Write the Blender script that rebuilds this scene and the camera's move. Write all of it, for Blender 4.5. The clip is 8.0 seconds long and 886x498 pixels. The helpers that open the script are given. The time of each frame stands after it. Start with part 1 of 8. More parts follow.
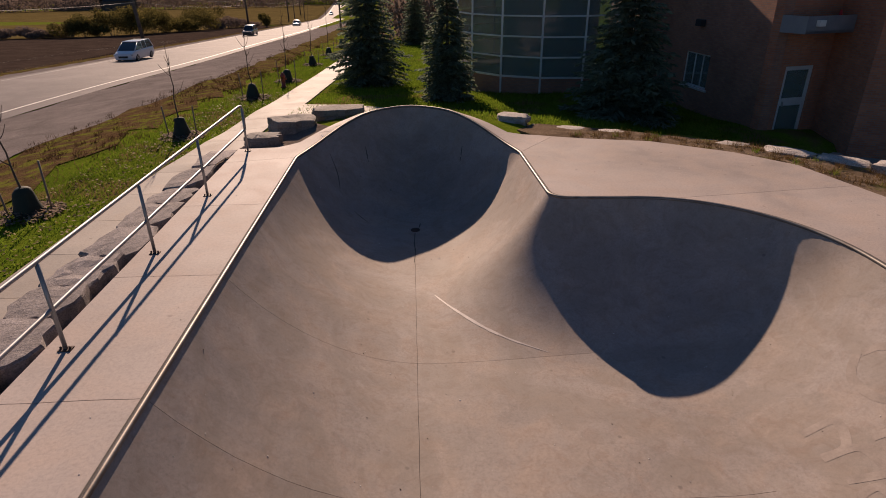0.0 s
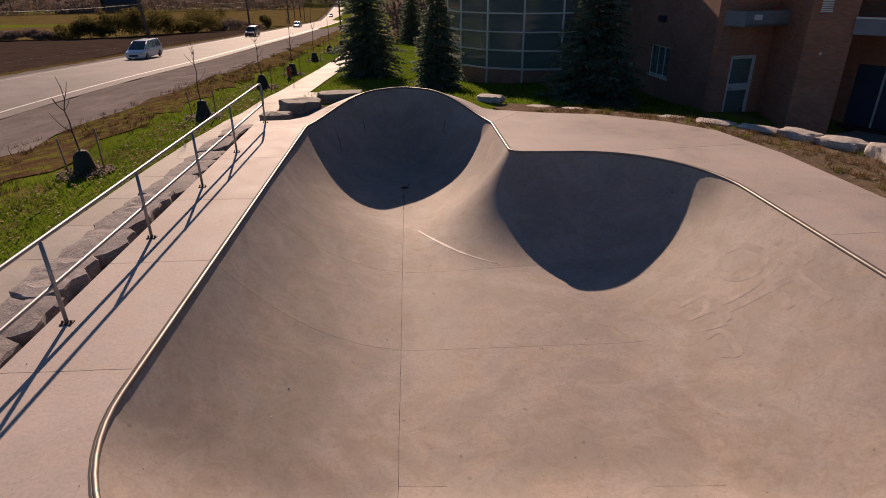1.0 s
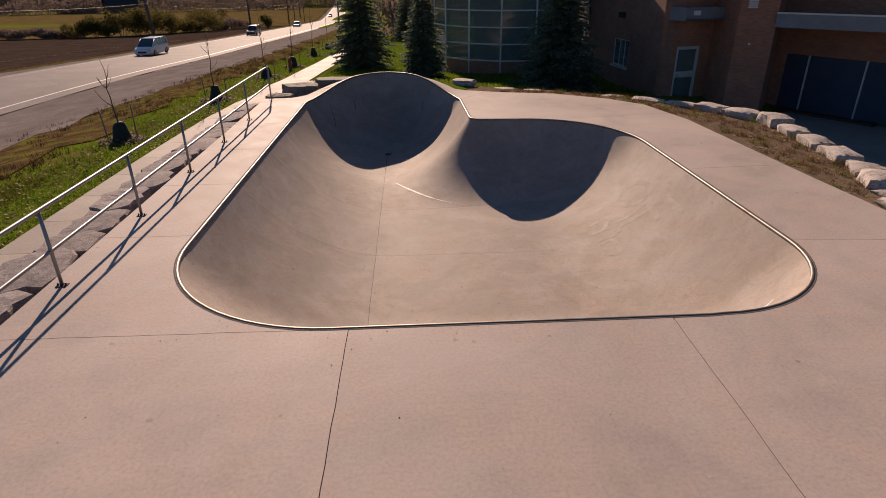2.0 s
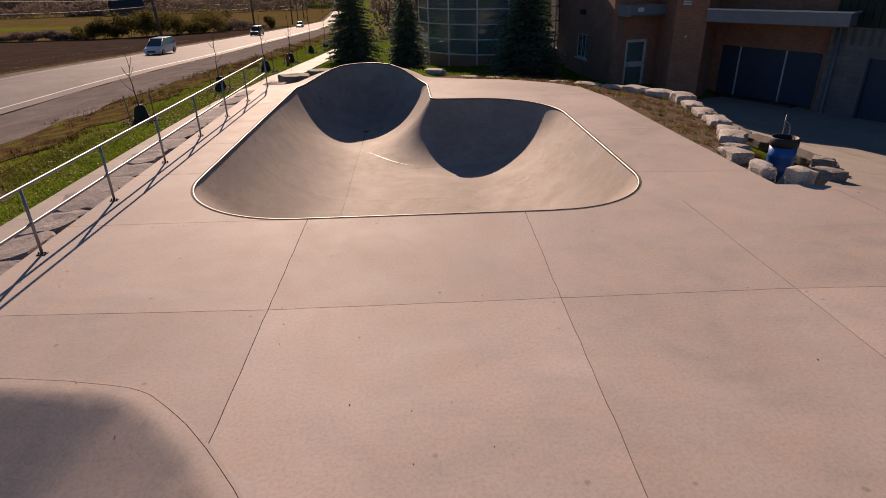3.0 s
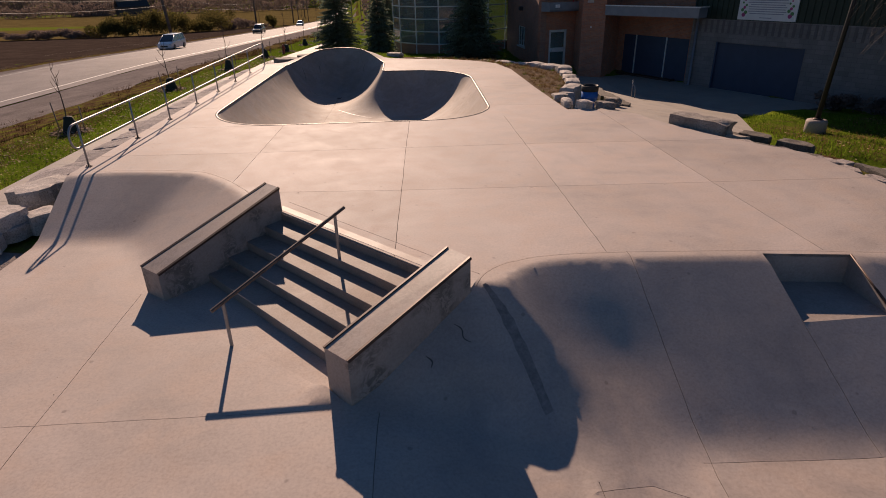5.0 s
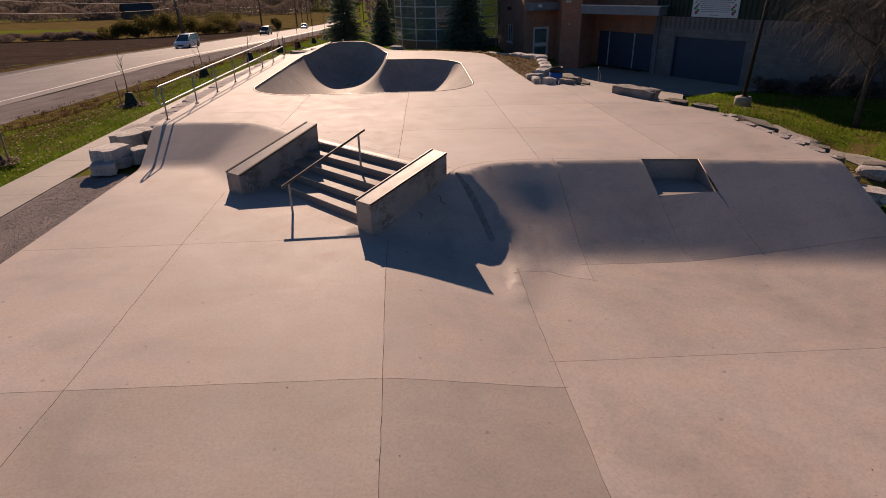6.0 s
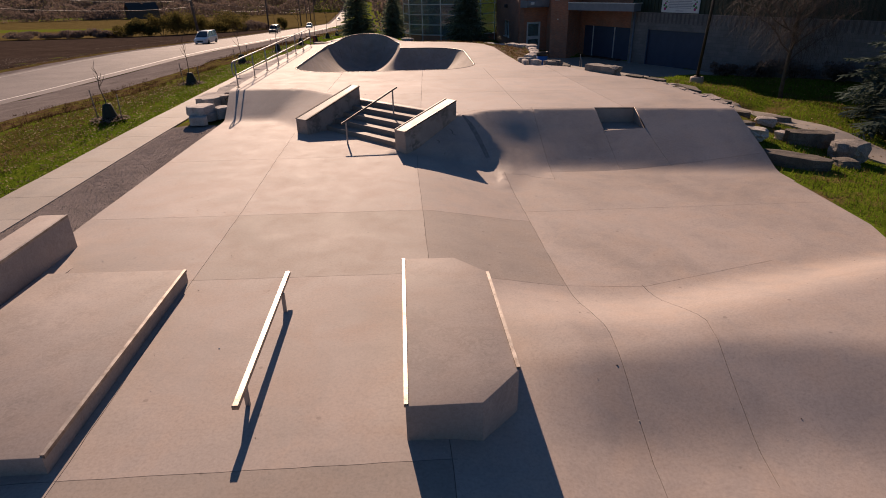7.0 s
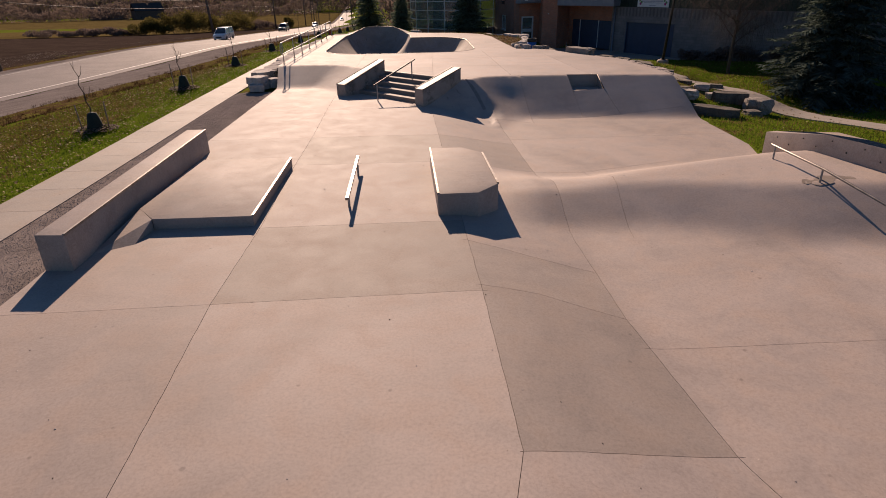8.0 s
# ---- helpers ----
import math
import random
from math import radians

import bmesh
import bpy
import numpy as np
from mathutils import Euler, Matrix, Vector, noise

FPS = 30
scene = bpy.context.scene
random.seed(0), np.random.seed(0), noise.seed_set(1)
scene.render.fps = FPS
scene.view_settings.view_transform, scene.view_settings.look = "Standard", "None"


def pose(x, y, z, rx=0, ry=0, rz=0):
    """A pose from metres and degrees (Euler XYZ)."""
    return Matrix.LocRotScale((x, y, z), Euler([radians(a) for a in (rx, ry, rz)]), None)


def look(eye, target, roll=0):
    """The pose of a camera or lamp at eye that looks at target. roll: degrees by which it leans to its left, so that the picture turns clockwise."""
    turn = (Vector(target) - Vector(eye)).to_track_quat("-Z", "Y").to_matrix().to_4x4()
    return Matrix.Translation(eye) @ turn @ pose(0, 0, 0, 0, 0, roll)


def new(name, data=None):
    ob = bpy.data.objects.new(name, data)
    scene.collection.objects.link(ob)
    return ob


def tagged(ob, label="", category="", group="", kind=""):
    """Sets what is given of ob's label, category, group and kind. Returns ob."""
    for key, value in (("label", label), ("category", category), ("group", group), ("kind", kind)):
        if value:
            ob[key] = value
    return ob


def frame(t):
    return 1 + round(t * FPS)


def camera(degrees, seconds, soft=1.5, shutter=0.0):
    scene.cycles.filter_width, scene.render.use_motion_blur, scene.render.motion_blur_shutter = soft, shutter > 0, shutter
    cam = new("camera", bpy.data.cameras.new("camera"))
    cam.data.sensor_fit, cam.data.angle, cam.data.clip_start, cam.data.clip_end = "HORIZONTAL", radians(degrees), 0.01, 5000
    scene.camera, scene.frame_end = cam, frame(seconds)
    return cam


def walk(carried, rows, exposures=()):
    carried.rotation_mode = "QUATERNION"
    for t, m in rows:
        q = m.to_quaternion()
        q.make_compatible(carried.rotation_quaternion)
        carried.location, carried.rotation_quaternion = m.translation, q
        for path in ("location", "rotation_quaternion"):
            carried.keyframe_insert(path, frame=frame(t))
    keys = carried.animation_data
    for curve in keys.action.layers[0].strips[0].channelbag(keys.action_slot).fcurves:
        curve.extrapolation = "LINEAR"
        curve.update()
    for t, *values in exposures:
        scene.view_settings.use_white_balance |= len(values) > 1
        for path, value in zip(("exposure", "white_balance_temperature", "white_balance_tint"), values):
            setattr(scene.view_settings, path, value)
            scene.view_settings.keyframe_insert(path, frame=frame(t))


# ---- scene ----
cam = camera(74.6, 8.0, 0.95)
PATH = [
    (0, (0.497, -1.597, 3.715), (0.586, 0.208, 2.858), -0.6),
    (0.5, (0.613, -3.046, 3.706), (0.7, -1.24, 2.851), -0.7),
    (1, (0.748, -4.654, 3.681), (0.838, -2.846, 2.83), -0.7),
    (1.5, (0.97, -6.396, 3.685), (1.061, -4.588, 2.834), -0.7),
    (1.7, (1.076, -7.121, 3.679), (1.171, -5.312, 2.83), -0.6),
    (2.8, (2.24, -11.194, 3.806), (2.312, -9.387, 2.952), -1.2),
    (3, (2.473, -11.994, 3.816), (2.546, -10.185, 2.966), -1.2),
    (3.5, (3.088, -13.947, 3.889), (3.158, -12.139, 3.038), -1.1),
    (4, (3.728, -16.017, 3.948), (3.794, -14.207, 3.098), -1.2),
    (4.5, (4.287, -18.094, 3.998), (4.349, -16.283, 3.15), -1.4),
    (4.7, (4.455, -18.968, 4.056), (4.519, -17.16, 3.202), -1.4),
    (5.8, (4.81, -24.434, 3.934), (4.869, -22.62, 3.094), -1.5),
    (6, (4.724, -25.557, 3.925), (4.786, -23.742, 3.086), -1.3),
    (6.5, (4.463, -28.638, 3.925), (4.522, -26.823, 3.088), -1.3),
    (7, (4.116, -31.664, 3.899), (4.179, -29.849, 3.063), -1.2),
    (7.5, (3.797, -34.985, 3.801), (3.857, -33.167, 2.968), -1.2),
    (8, (3.537, -38.162, 3.716), (3.598, -36.345, 2.883), -1.2),
]
walk(cam, [(t, look(eye, target, roll)) for t, eye, target, roll in PATH])

# ---------------------------------------------------------------- light
SUN_EL, SUN_AZ = 25.2, -10.4          # degrees: height, and turn from +y (minus: towards -x)
to_sun = Vector((math.sin(radians(SUN_AZ)) * math.cos(radians(SUN_EL)), math.cos(radians(SUN_AZ)) * math.cos(radians(SUN_EL)), math.sin(radians(SUN_EL))))
sun = new("sun", bpy.data.lights.new("sun", "SUN"))
sun.data.energy, sun.data.angle, sun.data.color = 5.0, radians(0.55), (1.0, 0.718, 0.54)
sun.matrix_world = look((0, 0, 60), Vector((0, 0, 60)) - to_sun)
world = bpy.data.worlds.new("sky")
scene.world = world
world.use_nodes = True
wn = world.node_tree
sky = wn.nodes.new("ShaderNodeTexSky")
sky.sky_type, sky.sun_disc = "NISHITA", False
sky.sun_elevation, sky.sun_rotation = radians(SUN_EL), radians(SUN_AZ)
sky.air_density, sky.dust_density, sky.ozone_density = 1.0, 0.3, 7.0
wn.links.new(sky.outputs[0], wn.nodes["Background"].inputs[0])
wn.nodes["Background"].inputs[1].default_value = 0.044
scene.view_settings.exposure = 0.38

# ---------------------------------------------------------------- helpers of this scene
rng = random.Random(7)


def clamp(v, a=0.0, b=1.0):
    return max(a, min(b, v))


def smooth(v):
    v = clamp(v)
    return v * v * (3 - 2 * v)


def thing(name, label, category, group="", at=(0, 0, 0), turn=0.0, kind=""):
    ob = new(name)
    ob.empty_display_size = 0.2
    ob.matrix_world = pose(*at, 0, 0, turn)
    return tagged(ob, label, category, group, kind)


def mesh_of(name, bm, mat, soft=True):
    me = bpy.data.meshes.new(name)
    if soft:
        for f in bm.faces:
            f.smooth = True
        for e in bm.edges:
            if len(e.link_faces) != 2 or e.calc_face_angle(0) > 0.6:
                e.smooth = False
    bm.to_mesh(me)
    bm.free()
    me.materials.append(mat)
    return me


def part(name, bm, mat, parent=None, label="", soft=True, kind=""):
    ob = new(name, mesh_of(name, bm, mat, soft))
    ob.parent = parent
    return tagged(ob, label, kind=kind)


def raw(name, verts, faces, mat, parent=None, label="", soft=False, kind="", category=""):
    me = bpy.data.meshes.new(name)
    me.from_pydata(verts, [], faces)
    if soft:
        me.polygons.foreach_set("use_smooth", [True] * len(me.polygons))
    me.materials.append(mat)
    ob = new(name, me)
    ob.parent = parent
    return tagged(ob, label, category, kind=kind)


def box(bm, x0, y0, z0, x1, y1, z1, m=None):
    r = bmesh.ops.create_cube(bm, size=1, matrix=Matrix.Translation(((x0 + x1) / 2, (y0 + y1) / 2, (z0 + z1) / 2)) @ Matrix.Diagonal((x1 - x0, y1 - y0, z1 - z0, 1)))
    if m is not None:
        bmesh.ops.transform(bm, matrix=m, verts=r["verts"])
    return r["verts"]


def bevel(bm, w, seg=2, angle=0.5):
    es = [e for e in bm.edges if len(e.link_faces) == 2 and e.calc_face_angle(0) > angle]
    bmesh.ops.bevel(bm, geom=es, offset=w, segments=seg, profile=0.6, affect="EDGES", clamp_overlap=True)


def hull_prism(bm, top, z0s, z1s):
    """A solid from a plan outline with heights below and above for each corner."""
    n = len(top)
    lo = [bm.verts.new((p[0], p[1], z0s[i] if isinstance(z0s, (list, tuple)) else z0s)) for i, p in enumerate(top)]
    hi = [bm.verts.new((p[0], p[1], z1s[i] if isinstance(z1s, (list, tuple)) else z1s)) for i, p in enumerate(top)]
    bm.faces.new(hi)
    bm.faces.new(lo[::-1])
    for i in range(n):
        j = (i + 1) % n
        bm.faces.new((lo[i], lo[j], hi[j], hi[i]))
    bmesh.ops.recalc_face_normals(bm, faces=bm.faces[:])


def tube(bm, pts, r, seg=8, closed=False, caps=True):
    """A round bar along points; r is a number or one for each point."""
    pts = [Vector(p) for p in pts]
    n = len(pts)
    rs = r if isinstance(r, (list, tuple)) else [r] * n
    rings, up = [], None
    for i, p in enumerate(pts):
        a = pts[(i - 1) % n] if (closed or i > 0) else p
        b = pts[(i + 1) % n] if (closed or i < n - 1) else p
        d = (b - a).normalized()
        if up is None:
            up = d.orthogonal().normalized()
        up = (up - d * up.dot(d))
        up = up.normalized() if up.length > 1e-6 else d.orthogonal().normalized()
        side = d.cross(up)
        rings.append([bm.verts.new(p + (up * math.cos(6.28319 * k / seg) + side * math.sin(6.28319 * k / seg)) * rs[i]) for k in range(seg)])
    for i in range(n if closed else n - 1):
        a, b = rings[i], rings[(i + 1) % n]
        for k in range(seg):
            bm.faces.new((a[k], a[(k + 1) % seg], b[(k + 1) % seg], b[k]))
    if caps and not closed:
        bm.faces.new(rings[0][::-1])
        bm.faces.new(rings[-1])


def lathe(bm, prof, seg=20, m=None):
    rings = []
    for r, z in prof:
        rings.append([bm.verts.new((r * math.cos(6.28319 * k / seg), r * math.sin(6.28319 * k / seg), z)) for k in range(seg)])
    for a, b in zip(rings, rings[1:]):
        for k in range(seg):
            bm.faces.new((a[k], a[(k + 1) % seg], b[(k + 1) % seg], b[k]))
    bm.faces.new(rings[0][::-1])
    bm.faces.new(rings[-1])
    if m is not None:
        bmesh.ops.transform(bm, matrix=m, verts=[v for ring in rings for v in ring])


def arc(cx, cy, rx, ry, a0, a1, n):
    return [(cx + rx * math.cos(radians(a0 + (a1 - a0) * i / n)), cy + ry * math.sin(radians(a0 + (a1 - a0) * i / n))) for i in range(n + 1)]


def resample(poly, step, closed=True):
    out = []
    n = len(poly)
    for i in range(n if closed else n - 1):
        a, b = Vector(poly[i]), Vector(poly[(i + 1) % n])
        k = max(1, round((b - a).length / step))
        out += [tuple(a.lerp(b, j / k)) for j in range(k)]
    if not closed:
        out.append(tuple(poly[-1]))
    return out


def curve2(pts, n=8):
    """A smooth line through plan points."""
    out = []
    p = [Vector(q) for q in pts]
    for i in range(len(p) - 1):
        a, b, c, d = p[max(i - 1, 0)], p[i], p[i + 1], p[min(i + 2, len(p) - 1)]
        for j in range(n):
            t = j / n
            out.append(tuple(0.5 * ((2 * b) + (c - a) * t + (2 * a - 5 * b + 4 * c - d) * t * t + (3 * b - a - 3 * c + d) * t ** 3)))
    out.append(tuple(p[-1]))
    return out


def inside(poly, P):
    """Which of the points P (n x 2) lie in the outline."""
    P = np.asarray(P, float)
    x, y = P[:, 0], P[:, 1]
    r = np.zeros(len(P), bool)
    q = np.asarray(poly, float)
    for (x0, y0), (x1, y1) in zip(q, np.roll(q, -1, 0)):
        if y0 == y1:
            continue
        c = ((y0 > y) != (y1 > y)) & (x < (x1 - x0) * (y - y0) / (y1 - y0) + x0)
        r ^= c
    return r


def dist_line(line, P, closed=False):
    """Distance of points P to a plan line, and how far along (index) the nearest place lies."""
    P = np.asarray(P, float)
    q = np.asarray(line, float)
    best, where = np.full(len(P), 1e9), np.zeros(len(P))
    n = len(q)
    for i in range(n if closed else n - 1):
        a, b = q[i], q[(i + 1) % n]
        ab = b - a
        t = np.clip(((P - a) @ ab) / max(ab @ ab, 1e-12), 0, 1)
        d = np.linalg.norm(P - (a + t[:, None] * ab), axis=1)
        m = d < best
        best[m], where[m] = d[m], (i + t)[m]
    return best, where


def paving(parent, outline, holes, joints, zf, step, mat, joint_mat, name="slab", gap=0.006, skirt=0.05, extra=(), wiggle=0.006, over=0.0):
    """A cast surface over an outline, parted by joints into slabs, each a mesh of its own with real edges; the joints lie recessed."""
    from mathutils.geometry import delaunay_2d_cdt
    loops = [resample(outline, step)] + [resample(h, step) for h in holes]
    verts, edges = [], []
    for lp in loops:
        o = len(verts)
        verts += lp
        edges += [(o + i, o + (i + 1) % len(lp)) for i in range(len(lp))]
    lines = []
    for j in joints:
        j = [Vector(q) for q in j]
        j = [tuple(j[0] + (j[0] - j[1]).normalized() * over)] + [tuple(q) for q in j[1:-1]] + [tuple(j[-1] + (j[-1] - j[-2]).normalized() * over)]
        pts = resample(j, 0.25, False)
        pts = [(x + rng.uniform(-wiggle, wiggle), y + rng.uniform(-wiggle, wiggle)) for x, y in pts]
        lines.append(pts)
        for s in (-1, 1):
            o = len(verts)
            for i, p in enumerate(pts):
                a, b = Vector(pts[max(i - 1, 0)]), Vector(pts[min(i + 1, len(pts) - 1)])
                d = (b - a).normalized()
                verts.append((p[0] - d.y * gap * s, p[1] + d.x * gap * s))
            edges += [(o + i, o + i + 1) for i in range(len(pts) - 1)]
    xs, ys = [p[0] for p in outline], [p[1] for p in outline]
    gx, gy = np.meshgrid(np.arange(min(xs) + step / 2, max(xs), step), np.arange(min(ys) + step / 2, max(ys), step * 0.9))
    gx[::2] += step / 2
    G = np.stack([gx.ravel(), gy.ravel()], 1)
    keep = inside(outline, G)
    for h in holes:
        keep &= ~inside(h, G)
    G = G[keep]
    for lp in loops:
        G = G[dist_line(lp, G, True)[0] > step * 0.45]
    for pts in lines:
        G = G[dist_line(pts, G)[0] > 0.05]
    verts += [tuple(p) for p in G] + [tuple(p) for p in extra]
    v2, e2, f2, *_ = delaunay_2d_cdt([Vector(v) for v in verts], edges, [], 0, 1e-5)
    V = np.array([(v.x, v.y) for v in v2])
    C = np.array([V[list(f)].mean(0) for f in f2])
    ok = inside(outline, C)
    for h in holes:
        ok &= ~inside(h, C)
    near = np.full(len(C), 9.0)
    for pts in lines:
        near = np.minimum(near, dist_line(pts, C)[0])
    isj = near < gap * 1.25
    Z = zf(V)
    # slabs: faces that hang together without crossing a joint
    owner = {}
    for i, f in enumerate(f2):
        if ok[i] and not isj[i]:
            for a, b in zip(f, f[1:] + f[:1]):
                owner.setdefault((min(a, b), max(a, b)), []).append(i)
    link = {}
    for e, fs in owner.items():
        if len(fs) == 2:
            link.setdefault(fs[0], []).append(fs[1])
            link.setdefault(fs[1], []).append(fs[0])
    seen, slabs = set(), []
    for i in range(len(f2)):
        if ok[i] and not isj[i] and i not in seen:
            todo, grp = [i], []
            seen.add(i)
            while todo:
                k = todo.pop()
                grp.append(k)
                for q in link.get(k, ()):
                    if q not in seen:
                        seen.add(q)
                        todo.append(q)
            slabs.append(grp)
    made = []
    crumbs = [g for g in slabs if len(g) < 3]
    for grp in slabs:
        if len(grp) < 3:
            continue
        ids = sorted({a for k in grp for a in f2[k]})
        at = {a: n for n, a in enumerate(ids)}
        vs = [(V[a][0], V[a][1], Z[a]) for a in ids]
        fs = [tuple(at[a] for a in f2[k]) for k in grp]
        count = {}
        for f in fs:
            for a, b in zip(f, f[1:] + f[:1]):
                count[(a, b)] = 1
        rim = [(a, b) for (a, b) in count if (b, a) not in count]
        low = {}
        top_faces = len(fs)
        for a, b in rim:
            for q in (a, b):
                if q not in low:
                    low[q] = len(vs)
                    vs.append(vs[q])
                    vs.append((vs[q][0], vs[q][1], vs[q][2] - skirt))
            fs.append((low[b], low[a], low[a] + 1, low[b] + 1))
        ob = raw(name, vs, fs, mat, parent)
        me = ob.data
        me.polygons.foreach_set("use_smooth", [i < top_faces for i in range(len(me.polygons))])
        made.append(ob)
    jf = [i for i in range(len(f2)) if ok[i] and isj[i]] + [k for g in crumbs for k in g]
    if jf:
        ids = sorted({a for k in jf for a in f2[k]})
        at = {a: n for n, a in enumerate(ids)}
        raw("joint", [(V[a][0], V[a][1], Z[a] - 0.014) for a in ids], [tuple(at[a] for a in f2[k]) for k in jf], joint_mat, parent, "dark recessed joint", kind="stuff")
    return made


# ---------------------------------------------------------------- materials
def nodes_of(name):
    m = bpy.data.materials.new(name)
    m.use_nodes = True
    nt = m.node_tree
    return m, nt, nt.nodes["Principled BSDF"]


def tex(nt, kind, scale, detail=4.0, rough=0.55, vec=None, **kw):
    n = nt.nodes.new(kind)
    n.inputs["Scale"].default_value = scale
    if kind == "ShaderNodeTexNoise":
        n.inputs["Detail"].default_value, n.inputs["Roughness"].default_value = detail, rough
    for k, v in kw.items():
        n.inputs[k].default_value = v
    if vec is not None:
        nt.links.new(vec, n.inputs["Vector"])
    return n


def ramp(nt, src, stops):
    n = nt.nodes.new("ShaderNodeValToRGB")
    n.color_ramp.elements.remove(n.color_ramp.elements[1])
    for i, (p, c) in enumerate(stops):
        e = n.color_ramp.elements[0] if i == 0 else n.color_ramp.elements.new(p)
        e.position, e.color = p, (*c, 1) if len(c) == 3 else c
    nt.links.new(src, n.inputs[0])
    return n


def mix(nt, a, b, fac, mode="MIX"):
    n = nt.nodes.new("ShaderNodeMix")
    n.data_type, n.blend_type = "RGBA", mode
    for sock, v in ((n.inputs[6], a), (n.inputs[7], b), (n.inputs[0], fac)):
        if hasattr(v, "is_linked"):
            nt.links.new(v, sock)
        elif isinstance(v, (int, float)):
            sock.default_value = v
        else:
            sock.default_value = (*v, 1)
    return n.outputs[2]


def bump(nt, bsdf, src, strength, distance):
    n = nt.nodes.new("ShaderNodeBump")
    n.inputs["Strength"].default_value, n.inputs["Distance"].default_value = strength, distance
    nt.links.new(src, n.inputs["Height"])
    old = bsdf.inputs["Normal"].links
    if old:
        nt.links.new(old[0].from_socket, n.inputs["Normal"])
    nt.links.new(n.outputs[0], bsdf.inputs["Normal"])


def world_pos(nt):
    return nt.nodes.new("ShaderNodeNewGeometry").outputs["Position"]


def g(v):
    return (v, v, v)


def plain(name, col, rough=0.6, metal=0.0, var=0.12, scale=6.0, grain=60.0, bumped=0.15, dirt=None, spec=0.5):
    """A surface of one colour, uneven at two scales."""
    m, nt, b = nodes_of(name)
    p = world_pos(nt)
    n1, n2 = tex(nt, "ShaderNodeTexNoise", scale, vec=p), tex(nt, "ShaderNodeTexNoise", grain, 3, vec=p)
    lo, hi = [tuple(c * k for c in col) for k in (1 - var, 1 + var)]
    c = ramp(nt, n1.outputs[0], [(0.3, lo), (0.7, hi)]).outputs[0]
    c = mix(nt, c, ramp(nt, n2.outputs[0], [(0.3, g(1 - var)), (0.7, g(1.0))]).outputs[0], 0.7, "MULTIPLY")
    if dirt:
        c = mix(nt, c, dirt, ramp(nt, tex(nt, "ShaderNodeTexNoise", scale * 0.6, 8, 0.7, vec=p).outputs[0], [(0.5, g(0)), (0.72, g(0.8))]).outputs[0])
    nt.links.new(c, b.inputs["Base Color"])
    b.inputs["Roughness"].default_value, b.inputs["Metallic"].default_value = rough, metal
    b.inputs["Specular IOR Level"].default_value = spec
    if bumped:
        bump(nt, b, n2.outputs[0], bumped, 0.01)
    return m


